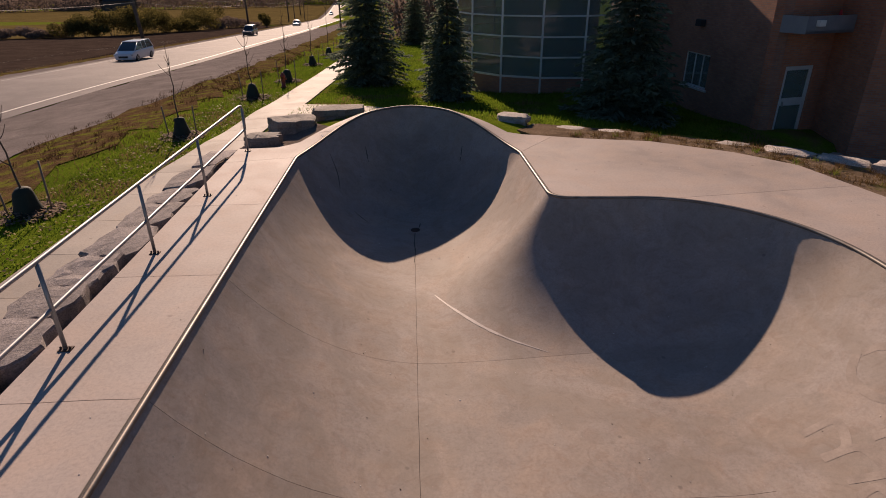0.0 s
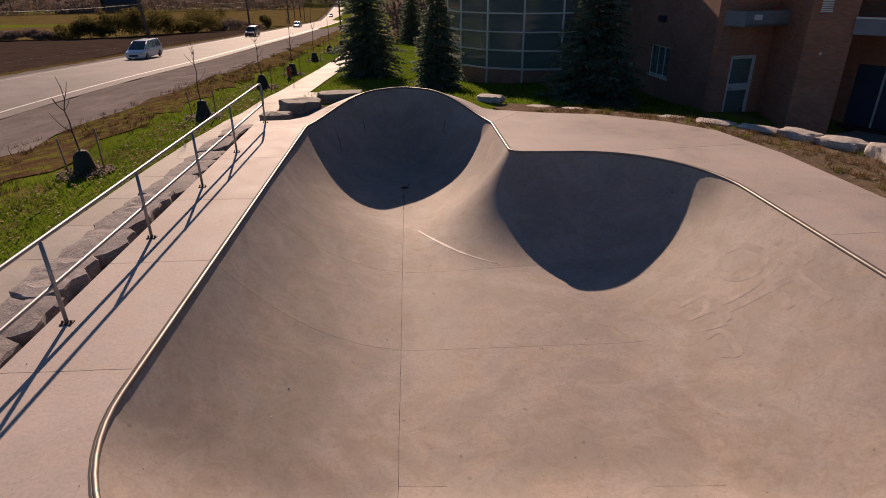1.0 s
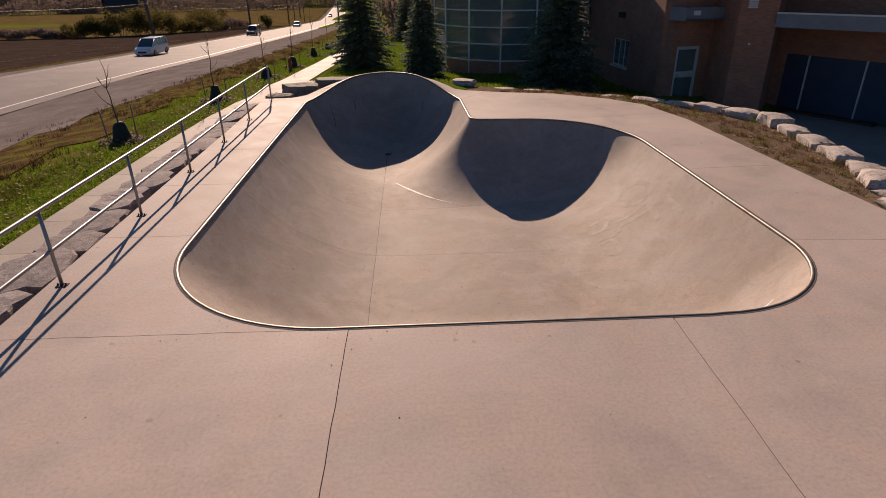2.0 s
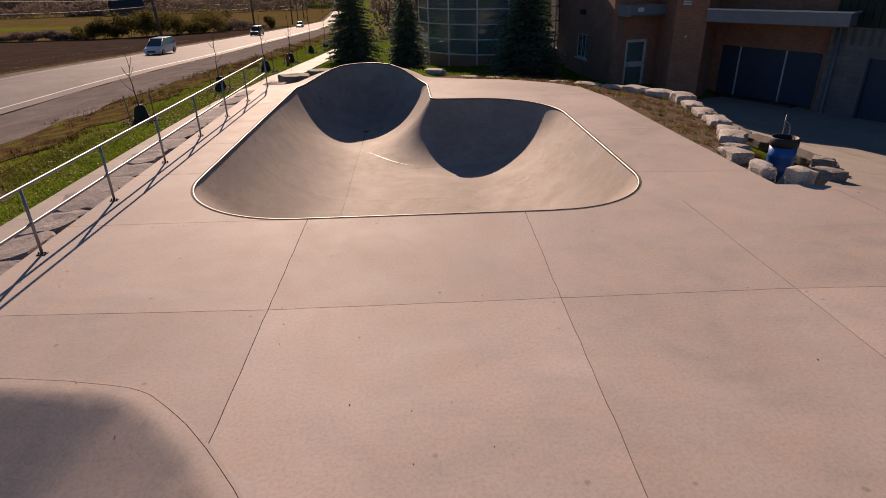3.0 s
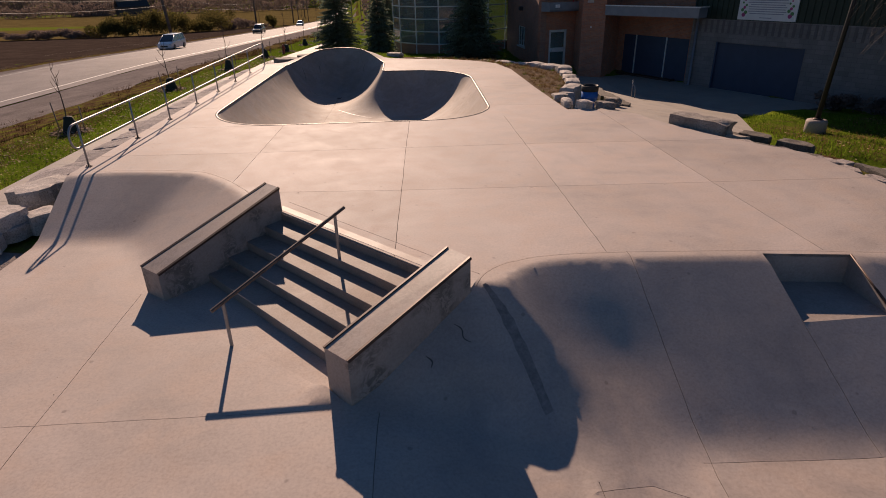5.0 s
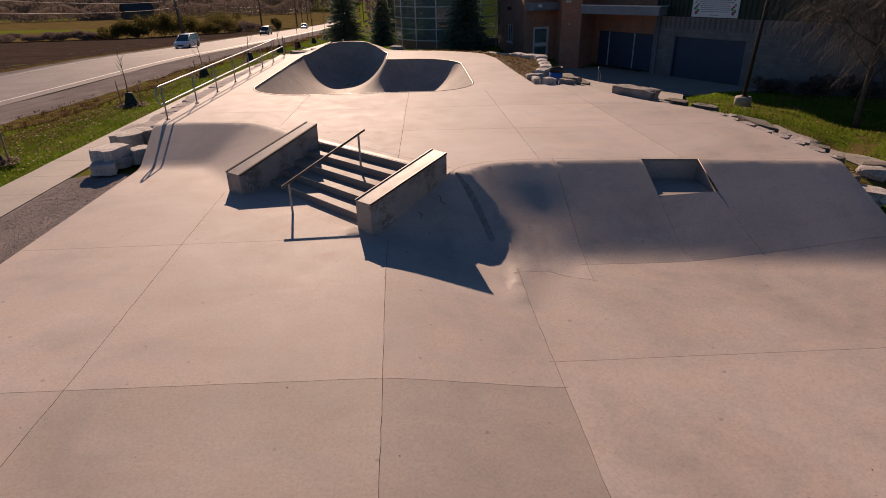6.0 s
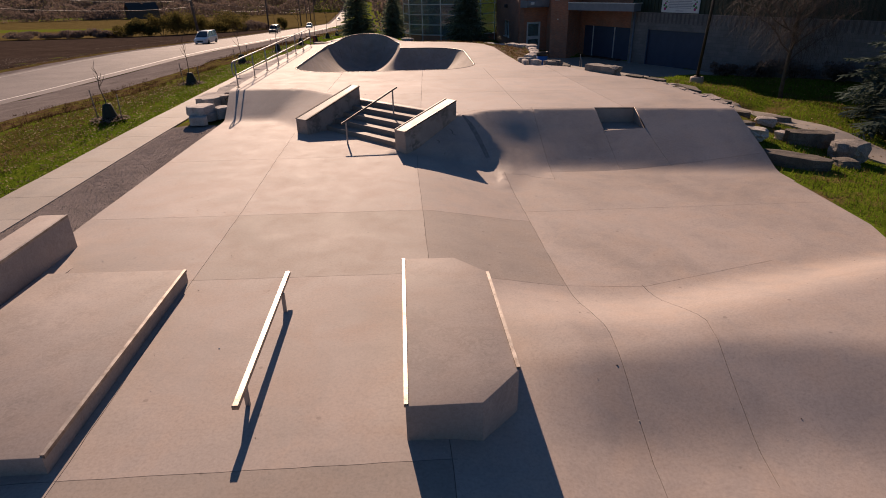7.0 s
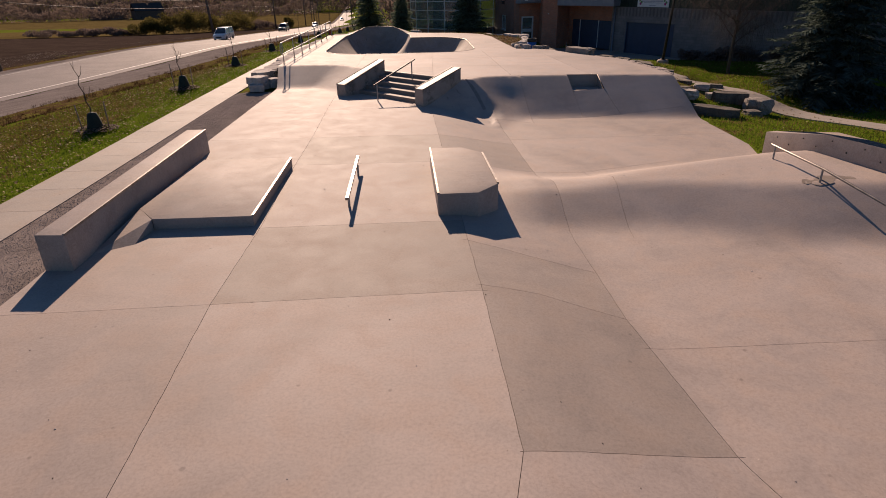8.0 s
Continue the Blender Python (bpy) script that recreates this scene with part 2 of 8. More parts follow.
def concrete(name, col, stain=0.5, spots=True, rough=0.74, warm=None, streak=0.0, grime=0.0, mottle=0.0):
    """Cast, trowelled concrete: broad tonal clouds, trowel sweeps, fine grain, dark specks and rubber marks."""
    m, nt, b = nodes_of(name)
    p = world_pos(nt)
    info = nt.nodes.new("ShaderNodeObjectInfo")
    big = tex(nt, "ShaderNodeTexNoise", 0.35, 5, 0.6, vec=p, Distortion=0.8)
    mid = tex(nt, "ShaderNodeTexNoise", 1.5, 5, 0.6, vec=p, Distortion=0.5)
    fine = tex(nt, "ShaderNodeTexNoise", 26.0, 5, 0.7, vec=p)
    grain = tex(nt, "ShaderNodeTexNoise", 210.0, 2, 0.6, vec=p)
    lo, hi = [tuple(c * k for c in col) for k in (0.80, 1.12)]
    c = ramp(nt, big.outputs[0], [(0.3, lo), (0.7, hi)]).outputs[0]
    w = warm or (col[0] * 1.04, col[1] * 0.95, col[2] * 0.86)
    c = mix(nt, c, w, ramp(nt, mid.outputs[0], [(0.42, g(0)), (0.66, g(stain))]).outputs[0])
    c = mix(nt, c, ramp(nt, mid.outputs[0], [(0.28, g(0.86)), (0.5, g(0.99)), (0.75, g(1.04))]).outputs[0], 0.75, "MULTIPLY")
    c = mix(nt, c, ramp(nt, fine.outputs[0], [(0.3, g(0.80)), (0.52, g(0.99)), (0.75, g(1.10))]).outputs[0], 0.9, "MULTIPLY")
    c = mix(nt, c, ramp(nt, grain.outputs[0], [(0.3, g(0.82)), (0.7, g(1.1))]).outputs[0], 0.9, "MULTIPLY")
    c = mix(nt, c, ramp(nt, info.outputs["Random"], [(0.0, g(0.88)), (1.0, g(1.06))]).outputs[0], 1.0, "MULTIPLY")
    # faint rubber sweeps: noise stretched along one way
    mp = nt.nodes.new("ShaderNodeMapping")
    mp.inputs["Scale"].default_value, mp.inputs["Rotation"].default_value = (0.35, 1.7, 0.9), (0, 0, 0.5)
    nt.links.new(p, mp.inputs["Vector"])
    sw = tex(nt, "ShaderNodeTexNoise", 1.3, 3, 0.55, vec=mp.outputs[0], Distortion=0.4)
    c = mix(nt, c, ramp(nt, sw.outputs[0], [(0.48, g(1.0)), (0.72, g(0.84))]).outputs[0], 0.3 + streak, "MULTIPLY")
    if mottle:
        # old water stains: olive and ruddy blotches with ragged rims, and fine veins
        m1 = tex(nt, "ShaderNodeTexNoise", 0.62, 7, 0.62, vec=p, Distortion=1.6)
        m2 = tex(nt, "ShaderNodeTexNoise", 2.6, 7, 0.68, vec=p, Distortion=2.4)
        c = mix(nt, c, (0.255, 0.218, 0.182), ramp(nt, m1.outputs[0], [(0.44, g(0)), (0.56, g(mottle)), (0.75, g(mottle * 1.2))]).outputs[0])
        c = mix(nt, c, ramp(nt, m2.outputs[0], [(0.3, (1.1, 1.06, 1.04)), (0.5, g(1.0)), (0.62, (0.86, 0.80, 0.77)), (0.75, (0.98, 0.9, 0.86))]).outputs[0], mottle * 1.3, "MULTIPLY")
    if grime:
        gr = tex(nt, "ShaderNodeTexNoise", 4.5, 9, 0.75, vec=p, Distortion=2.2)
        where = mix(nt, ramp(nt, gr.outputs[0], [(0.44, g(0)), (0.54, g(grime)), (0.66, g(grime * 0.5)), (0.78, g(grime))]).outputs[0], ramp(nt, tex(nt, "ShaderNodeTexNoise", 1.9, 3, 0.5, vec=p).outputs[0], [(0.46, g(0)), (0.60, g(1))]).outputs[0], 1.0, "MULTIPLY")
        c = mix(nt, c, (0.085, 0.08, 0.07), where)
    if spots:
        vo = tex(nt, "ShaderNodeTexVoronoi", 1.7, vec=p)
        sz = tex(nt, "ShaderNodeTexNoise", 9.0, 2, vec=p)
        add = nt.nodes.new("ShaderNodeMath")
        add.operation = "MULTIPLY_ADD"
        nt.links.new(sz.outputs[0], add.inputs[0])
        add.inputs[1].default_value = -0.06
        nt.links.new(vo.outputs["Distance"], add.inputs[2])
        c = mix(nt, c, ramp(nt, add.outputs[0], [(0.0, g(0.42)), (0.012, g(0.5)), (0.03, g(1.0))]).outputs[0], 0.5, "MULTIPLY")
        v2 = tex(nt, "ShaderNodeTexVoronoi", 5.5, vec=p)
        c = mix(nt, c, ramp(nt, v2.outputs["Distance"], [(0.0, g(1.7)), (0.03, g(1.5)), (0.05, g(1.0))]).outputs[0], 0.45, "MULTIPLY")
    nt.links.new(c, b.inputs["Base Color"])
    nt.links.new(ramp(nt, mid.outputs[0], [(0.3, g(rough - 0.04)), (0.7, g(rough + 0.04))]).outputs[0], b.inputs["Roughness"])
    sp = tex(nt, "ShaderNodeTexVoronoi", 11.0, vec=p)
    rl = b.inputs["Roughness"].links[0].from_socket
    nt.links.new(mix(nt, rl, g(0.3), ramp(nt, sp.outputs["Distance"], [(0.03, g(0.75)), (0.06, g(0.0))]).outputs[0]), b.inputs["Roughness"])
    b.inputs["Specular IOR Level"].default_value = 0.35
    bump(nt, b, fine.outputs[0], 0.12, 0.012)
    bump(nt, b, grain.outputs[0], 0.15, 0.003)
    return m


def ground_mat(name, stops, s1, s2, bump_d=0.03, rough=0.95, extra=None, gloss=0.0, con=0.85):
    """Earth, grass and gravel: a colour ramp over noise at two scales."""
    m, nt, b = nodes_of(name)
    p = world_pos(nt)
    a, c2 = tex(nt, "ShaderNodeTexNoise", s1, 6, 0.65, vec=p, Distortion=0.6), tex(nt, "ShaderNodeTexNoise", s2, 4, 0.7, vec=p)
    c = ramp(nt, a.outputs[0], stops).outputs[0]
    c = mix(nt, c, ramp(nt, c2.outputs[0], [(0.28, g(0.45)), (0.5, g(0.95)), (0.75, g(1.5))]).outputs[0], con, "MULTIPLY")
    if extra:
        c = mix(nt, c, extra[0], ramp(nt, tex(nt, "ShaderNodeTexNoise", extra[1], 5, 0.6, vec=p).outputs[0], [(extra[2], g(0)), (extra[2] + 0.1, g(1))]).outputs[0])
    nt.links.new(c, b.inputs["Base Color"])
    b.inputs["Roughness"].default_value, b.inputs["Specular IOR Level"].default_value = rough, gloss
    bump(nt, b, c2.outputs[0], 0.9, bump_d)
    return m


def leaf_mat(name, lo, hi, rough=0.6, trans=0.25, spec=0.2):
    m, nt, b = nodes_of(name)
    info = nt.nodes.new("ShaderNodeNewGeometry")
    c = ramp(nt, info.outputs["Random Per Island"], [(0.0, lo), (1.0, hi)]).outputs[0]
    p = world_pos(nt)
    c = mix(nt, c, ramp(nt, tex(nt, "ShaderNodeTexNoise", 0.9, 4, vec=p).outputs[0], [(0.3, g(0.65)), (0.7, g(1.25))]).outputs[0], 0.8, "MULTIPLY")
    nt.links.new(c, b.inputs["Base Color"])
    b.inputs["Roughness"].default_value, b.inputs["Specular IOR Level"].default_value = rough, spec
    if trans:
        tr = nt.nodes.new("ShaderNodeBsdfTranslucent")
        nt.links.new(c, tr.inputs[0])
        ms = nt.nodes.new("ShaderNodeMixShader")
        ms.inputs[0].default_value = trans
        nt.links.new(b.outputs[0], ms.inputs[1])
        nt.links.new(tr.outputs[0], ms.inputs[2])
        nt.links.new(ms.outputs[0], nt.nodes["Material Output"].inputs[0])
    return m


def stone_mat(name, a, bcol, s=2.0):
    m, nt, b = nodes_of(name)
    p = world_pos(nt)
    n1, n2 = tex(nt, "ShaderNodeTexNoise", s, 8, 0.7, vec=p, Distortion=1.2), tex(nt, "ShaderNodeTexNoise", s * 14, 6, 0.7, vec=p)
    vo = tex(nt, "ShaderNodeTexVoronoi", s * 4, vec=p)
    info = nt.nodes.new("ShaderNodeObjectInfo")
    c = ramp(nt, n1.outputs[0], [(0.3, a), (0.68, bcol)]).outputs[0]
    c = mix(nt, c, ramp(nt, n2.outputs[0], [(0.35, g(0.45)), (0.5, g(0.95)), (0.7, g(1.2))]).outputs[0], 0.9, "MULTIPLY")
    c = mix(nt, c, ramp(nt, info.outputs["Random"], [(0, g(0.8)), (1, g(1.12))]).outputs[0], 1.0, "MULTIPLY")
    nt.links.new(c, b.inputs["Base Color"])
    b.inputs["Roughness"].default_value = 0.88
    bump(nt, b, n1.outputs[0], 0.6, 0.06)
    bump(nt, b, n2.outputs[0], 0.6, 0.015)
    return m


def brick_mat(name, a, bcol, mortar, bw=0.2, bh=0.067):
    """Far brickwork: courses, seen too small to pick apart, with mortar a little recessed."""
    m, nt, b = nodes_of(name)
    co = nt.nodes.new("ShaderNodeTexCoord")
    br = nt.nodes.new("ShaderNodeTexBrick")
    br.inputs["Scale"].default_value = 1.0
    br.inputs["Brick Width"].default_value, br.inputs["Row Height"].default_value, br.inputs["Mortar Size"].default_value = bw, bh, 0.006
    br.inputs["Color1"].default_value, br.inputs["Color2"].default_value, br.inputs["Mortar"].default_value = (*a, 1), (*bcol, 1), (*mortar, 1)
    nt.links.new(co.outputs["UV"], br.inputs["Vector"])
    n = tex(nt, "ShaderNodeTexNoise", 1.2, 6, vec=world_pos(nt))
    c = mix(nt, br.outputs["Color"], ramp(nt, n.outputs[0], [(0.3, g(0.75)), (0.7, g(1.1))]).outputs[0], 0.8, "MULTIPLY")
    nt.links.new(c, b.inputs["Base Color"])
    b.inputs["Roughness"].default_value = 0.9
    bump(nt, b, br.outputs["Fac"], -0.5, 0.008)
    return m


CON = (0.485, 0.42, 0.388)
M_DECK = concrete("deck_concrete", CON)
M_BOWL = concrete("bowl_concrete", (0.415, 0.363, 0.328), 0.75, streak=0.3, mottle=0.45)
M_PLAZA = concrete("plaza_concrete", (0.45, 0.385, 0.35))
M_PLAZAGREY = concrete("grey_plaza_concrete", (0.375, 0.323, 0.288), 0.4)
M_LEDGE = concrete("ledge_concrete", (0.425, 0.365, 0.335), 0.4, False, grime=0.2)
M_HUBBA = concrete("waxed_concrete", (0.44, 0.372, 0.336), 0.6, True, 0.56, grime=0.3)
M_HUBBASIDE = concrete("crusted_concrete", (0.40, 0.345, 0.31), 0.6, True, 0.7, grime=0.75)
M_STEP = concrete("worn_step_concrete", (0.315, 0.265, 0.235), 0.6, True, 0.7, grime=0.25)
M_POLISHED = concrete("polished_step_edge", (0.40, 0.345, 0.31), 0.4, False, 0.6)
M_WALKWAY = concrete("sidewalk_concrete", (0.40, 0.36, 0.32), 0.4)
M_JOINT = plain("joint_dirt_and_shadow", (0.10, 0.088, 0.078), 0.95)
M_JOINTPALE = plain("dusty_joint", (0.17, 0.15, 0.132), 0.95)
M_COPING = plain("coping_steel", (0.25, 0.23, 0.21), 0.52, 0.8, 0.2, 3.0, 40, 0.05, (0.13, 0.085, 0.06))
M_RAIL = plain("galvanised_rail", (0.33, 0.33, 0.34), 0.5, 0.7, 0.15, 5, 50, 0.05)
M_STEEL = plain("worn_steel", (0.34, 0.305, 0.275), 0.48, 0.9, 0.25, 6, 60, 0.08, (0.10, 0.06, 0.04))
M_HANDRAIL = plain("worn_dark_rail_steel", (0.13, 0.105, 0.095), 0.5, 0.5, 0.25, 6, 60, 0.08)
M_DARKSTEEL = plain("dark_rusted_steel", (0.085, 0.05, 0.038), 0.55, 0.25, 0.3, 6, 60, 0.1)
M_GRAVEL = ground_mat("gravel", [(0.3, (0.20, 0.172, 0.16)), (0.7, (0.31, 0.268, 0.25))], 1.4, 45, 0.015, con=0.45)
M_SHOULDER = ground_mat("shoulder_gravel", [(0.3, (0.17, 0.15, 0.142)), (0.7, (0.29, 0.255, 0.24))], 0.5, 20, 0.03)
M_LAWN = ground_mat("lawn", [(0.25, (0.075, 0.11, 0.012)), (0.5, (0.125, 0.175, 0.017)), (0.75, (0.18, 0.21, 0.026))], 0.6, 16, 0.04, extra=((0.17, 0.125, 0.05), 0.55, 0.52))
M_SOIL = ground_mat("ploughed_soil", [(0.3, (0.045, 0.033, 0.028)), (0.7, (0.085, 0.063, 0.051))], 0.35, 4.0, 0.10)
M_WEEDS = ground_mat("dry_weeds", [(0.3, (0.07, 0.045, 0.028)), (0.7, (0.155, 0.10, 0.05))], 1.3, 9, 0.06, extra=((0.15, 0.15, 0.03), 1.6, 0.5))
M_VERGE = ground_mat("verge_grass", [(0.3, (0.075, 0.07, 0.018)), (0.7, (0.15, 0.135, 0.032))], 1.1, 12, 0.05, extra=((0.10, 0.13, 0.016), 0.8, 0.5))
M_GRAVELDARK = ground_mat("dark_gravel", [(0.3, (0.17, 0.148, 0.138)), (0.7, (0.29, 0.255, 0.24))], 1.4, 45, 0.015, con=0.45)
M_DIRT = ground_mat("gravelly_dirt", [(0.3, (0.15, 0.122, 0.105)), (0.7, (0.26, 0.215, 0.185))], 2.0, 34, 0.02, con=0.7)
M_BED = ground_mat("dry_bed_soil", [(0.3, (0.13, 0.095, 0.066)), (0.7, (0.25, 0.19, 0.135))], 1.5, 22, 0.04, extra=((0.13, 0.125, 0.04), 1.2, 0.58))
M_ASPHALT = ground_mat("road_asphalt", [(0.3, (0.165, 0.145, 0.142)), (0.7, (0.245, 0.215, 0.208))], 0.25, 30, 0.006, 0.75, None, 0.12)
M_PAINT = plain("road_paint", (0.72, 0.69, 0.64), 0.6, 0, 0.15, 1.5, 20, 0.05)
M_PAINTWORN = plain("worn_road_paint", (0.36, 0.34, 0.315), 0.7, 0, 0.25, 1.5, 20, 0.05)
M_STONE = stone_mat("limestone", (0.33, 0.295, 0.275), (0.62, 0.56, 0.515))
M_STONEBROWN = stone_mat("brown_limestone", (0.085, 0.072, 0.06), (0.21, 0.18, 0.15))
M_SLAB = stone_mat("split_grey_limestone", (0.20, 0.176, 0.173), (0.42, 0.37, 0.36), 3.0)
M_FLAG = stone_mat("pale_flagstone", (0.33, 0.285, 0.262), (0.47, 0.405, 0.375), 3.0)
M_STONEGREY = stone_mat("grey_limestone", (0.16, 0.14, 0.125), (0.36, 0.32, 0.29))
M_BARK = plain("bark", (0.11, 0.085, 0.07), 0.9, 0, 0.3, 8, 40, 0.5)
M_CHIPS = leaf_mat("wood_chips", (0.10, 0.065, 0.045), (0.30, 0.205, 0.14), 0.9, 0.0)
M_SAPBARK = plain("sapling_bark", (0.10, 0.075, 0.06), 0.85, 0, 0.3, 8, 40, 0.4)
M_STAKE = plain("weathered_stake", (0.24, 0.19, 0.15), 0.9, 0, 0.2, 5, 50, 0.3)
M_POLE = plain("utility_pole_wood", (0.13, 0.105, 0.09), 0.9, 0, 0.25, 3, 40, 0.3)
M_BAG = plain("dark_green_bag", (0.014, 0.025, 0.018), 0.75, 0, 0.3, 6, 30, 0.3)
M_NEEDLE = leaf_mat("spruce_needles", (0.12, 0.155, 0.105), (0.27, 0.32, 0.23), 0.9, 0.45, 0.03)
M_NEEDLEBLUE = leaf_mat("blue_spruce_needles", (0.06, 0.085, 0.07), (0.13, 0.165, 0.14), 0.9, 0.25, 0.03)
M_GRASS = leaf_mat("grass_blades", (0.08, 0.138, 0.012), (0.17, 0.235, 0.025), 0.8, 0.5, 0.0)
M_DRYGRASS = leaf_mat("dry_blades", (0.10, 0.062, 0.03), (0.24, 0.16, 0.07), 0.8, 0.35, 0.0)
M_HEDGE = leaf_mat("autumn_leaves", (0.085, 0.075, 0.026), (0.19, 0.155, 0.05), 0.8, 0.45, 0.0)
M_FARWOOD = leaf_mat("far_wood_leaves", (0.18, 0.138, 0.118), (0.235, 0.18, 0.15), 0.9, 0.4, 0.0)
M_BRICK = brick_mat("red_brick", (0.42, 0.155, 0.085), (0.52, 0.21, 0.115), (0.25, 0.215, 0.19))
M_BRICKDARK = brick_mat("brown_brick", (0.32, 0.15, 0.10), (0.40, 0.20, 0.13), (0.20, 0.175, 0.165))
M_BLOCK = brick_mat("split_block", (0.20, 0.18, 0.17), (0.245, 0.22, 0.21), (0.15, 0.135, 0.128), 0.4, 0.2)
M_FASCIA = plain("grey_fascia", (0.24, 0.255, 0.29), 0.45, 0.2, 0.08, 3, 30, 0.03)
M_WHITEFRAME = plain("pale_frame", (0.68, 0.68, 0.68), 0.4, 0.2, 0.08, 3, 30, 0.03)
M_BLUEDOOR = plain("blue_door_paint", (0.045, 0.062, 0.105), 0.55, 0, 0.1, 2, 30, 0.05)
M_CLAD = plain("dark_green_cladding", (0.012, 0.03, 0.02), 0.5, 0.1, 0.15, 2, 30, 0.03)
M_WHITE = plain("white_board", (0.75, 0.74, 0.73), 0.5, 0, 0.05, 3, 30, 0.02)
M_DARKINT = plain("dark_interior", (0.03, 0.032, 0.035), 0.8)
M_BLACK = plain("black_rubber", (0.018, 0.018, 0.018), 0.6, 0, 0.15, 8, 40, 0.05)
M_BARREL = plain("blue_barrel", (0.02, 0.12, 0.42), 0.4, 0, 0.12, 3, 30, 0.03)
M_RED = plain("red_plastic", (0.55, 0.03, 0.03), 0.45, 0, 0.1, 6, 30, 0.03)
M_HYDRANT = plain("hydrant_red", (0.28, 0.05, 0.03), 0.5, 0, 0.2, 8, 40, 0.05)
M_GRAFFITI = plain("faded_red_paint", (0.345, 0.29, 0.252), 0.74, 0, 0.2, 4, 40, 0.05, None, 0.4)
M_TEXTBAR = plain("grey_print", (0.30, 0.30, 0.36), 0.6)
M_FLOWERA = plain("printed_green", (0.10, 0.25, 0.08), 0.6)
M_FLOWERB = plain("printed_magenta", (0.42, 0.06, 0.20), 0.6)


def glass_mat(name, col, rough=0.03, alpha=0.0):
    m, nt, b = nodes_of(name)
    b.inputs["Base Color"].default_value = (*col, 1)
    b.inputs["Roughness"].default_value = rough
    b.inputs["Transmission Weight"].default_value = 1 - alpha
    b.inputs["IOR"].default_value = 1.45
    n = tex(nt, "ShaderNodeTexNoise", 0.8, 2, vec=world_pos(nt))
    bump(nt, b, n.outputs[0], 0.04, 0.05)
    return m


M_GLASS = glass_mat("green_tinted_glass", (0.36, 0.46, 0.45), 0.02, 0.3)
M_CARGLASS = plain("car_glass", (0.015, 0.018, 0.022), 0.05, 0, 0.05, 2, 20, 0.0, None, 0.9)


def car_paint(name, col, metal=0.3):
    m = plain(name, col, 0.28, metal, 0.04, 2, 30, 0.0)
    m.node_tree.nodes["Principled BSDF"].inputs["Coat Weight"].default_value = 0.8
    return m


M_CARDARK, M_CARWHITE, M_CARSILVER = car_paint("dark_car_paint", (0.035, 0.04, 0.05)), car_paint("white_car_paint", (0.68, 0.68, 0.70), 0.0), car_paint("silver_car_paint", (0.46, 0.48, 0.52))
M_LAMPGLASS = plain("headlamp_glass", (0.55, 0.56, 0.58), 0.1, 0.3, 0.05, 3, 30, 0.0)
M_TAIL = plain("tail_lamp", (0.35, 0.02, 0.02), 0.2, 0, 0.05, 3, 30, 0.0)
M_CHROME = plain("wheel_metal", (0.5, 0.5, 0.52), 0.3, 1.0, 0.1, 8, 40, 0.02)

# ---------------------------------------------------------------- plan
LOW, LOWER, FLOOR = -0.80, -1.25, -1.70      # heights: lower plaza, its right half, the bowl's floor; the deck is 0
POCKET = []
for k in range(49):
    a = math.pi * k / 48
    c, q = math.cos(a), math.sin(a)
    r = (abs(c) ** 1.42 + abs(q) ** 1.42) ** (-1 / 1.42)
    POCKET.append((0.415 + (2.51 if c > 0 else 2.57) * c * r, 11.3 + 3.2 * q * r))
for _ in range(4):
    # ease the corners
    POCKET = [POCKET[0]] + [((p[0] + 2 * o[0] + q[0]) / 4, (p[1] + 2 * o[1] + q[1]) / 4) for p, o, q in zip(POCKET, POCKET[1:], POCKET[2:])] + [POCKET[-1]]
COLLAR = []
for i in range(4, 45):
    t = (Vector(POCKET[i + 1]) - Vector(POCKET[i - 1])).normalized()
    COLLAR.append((POCKET[i][0] + t.y * 0.5, POCKET[i][1] - t.x * 0.5))
COLLAR = [p for p in COLLAR if p[1] > (12.75 if p[0] > 0 else 12.35)]
RIM = (resample([(-2.155, 11.3), (-2.2, 0.1)], 0.2, False)[:-1] + arc(0.3, 0.1, 2.5, 2.5, 180, 270, 18)[:-1] + resample([(0.3, -2.4), (5.0, -2.42)], 0.2, False)[:-1]
       + arc(5.0, -0.4, 2.0, 2.0, 270, 360, 16)[:-1] + resample([(7.0, -0.4), (6.97, 5.4)], 0.2, False)[:-1] + arc(4.3, 5.4, 2.67, 2.8, 0, 90, 20)[:-1]
       + resample([(4.3, 8.2), (3.38, 8.27)], 0.2, False)[:-1] + arc(3.33, 8.63, 0.35, 0.35, 270, 180, 8)[:-1] + resample([(2.98, 8.63), (2.925, 11.3)], 0.2, False)[:-1]
       + POCKET[:-1])
RIM_Z = np.array([0.465 * smooth((y - 11.5) / 2.6) ** 1.28 if x < 3.2 and y > 11.5 else 0.0 for x, y in RIM])
EDGE_L = [(-3.65, -6.78), (-2.6, -6.62), (-0.8, -6.88), (-0.1, -7.27), (0.67, -8.1), (1.62, -9.5)]
EDGE_R = [(5.28, -13.1), (5.55, -12.6), (6.05, -12.27), (7.1, -12.1), (9.8, -12.25), (11.9, -12.52), (14.25, -12.88)]
EDGE_L, EDGE_R = curve2(EDGE_L, 5), curve2(EDGE_R, 5)
STAIR_TOP = [(1.78, -9.66), (5.12, -12.95)]
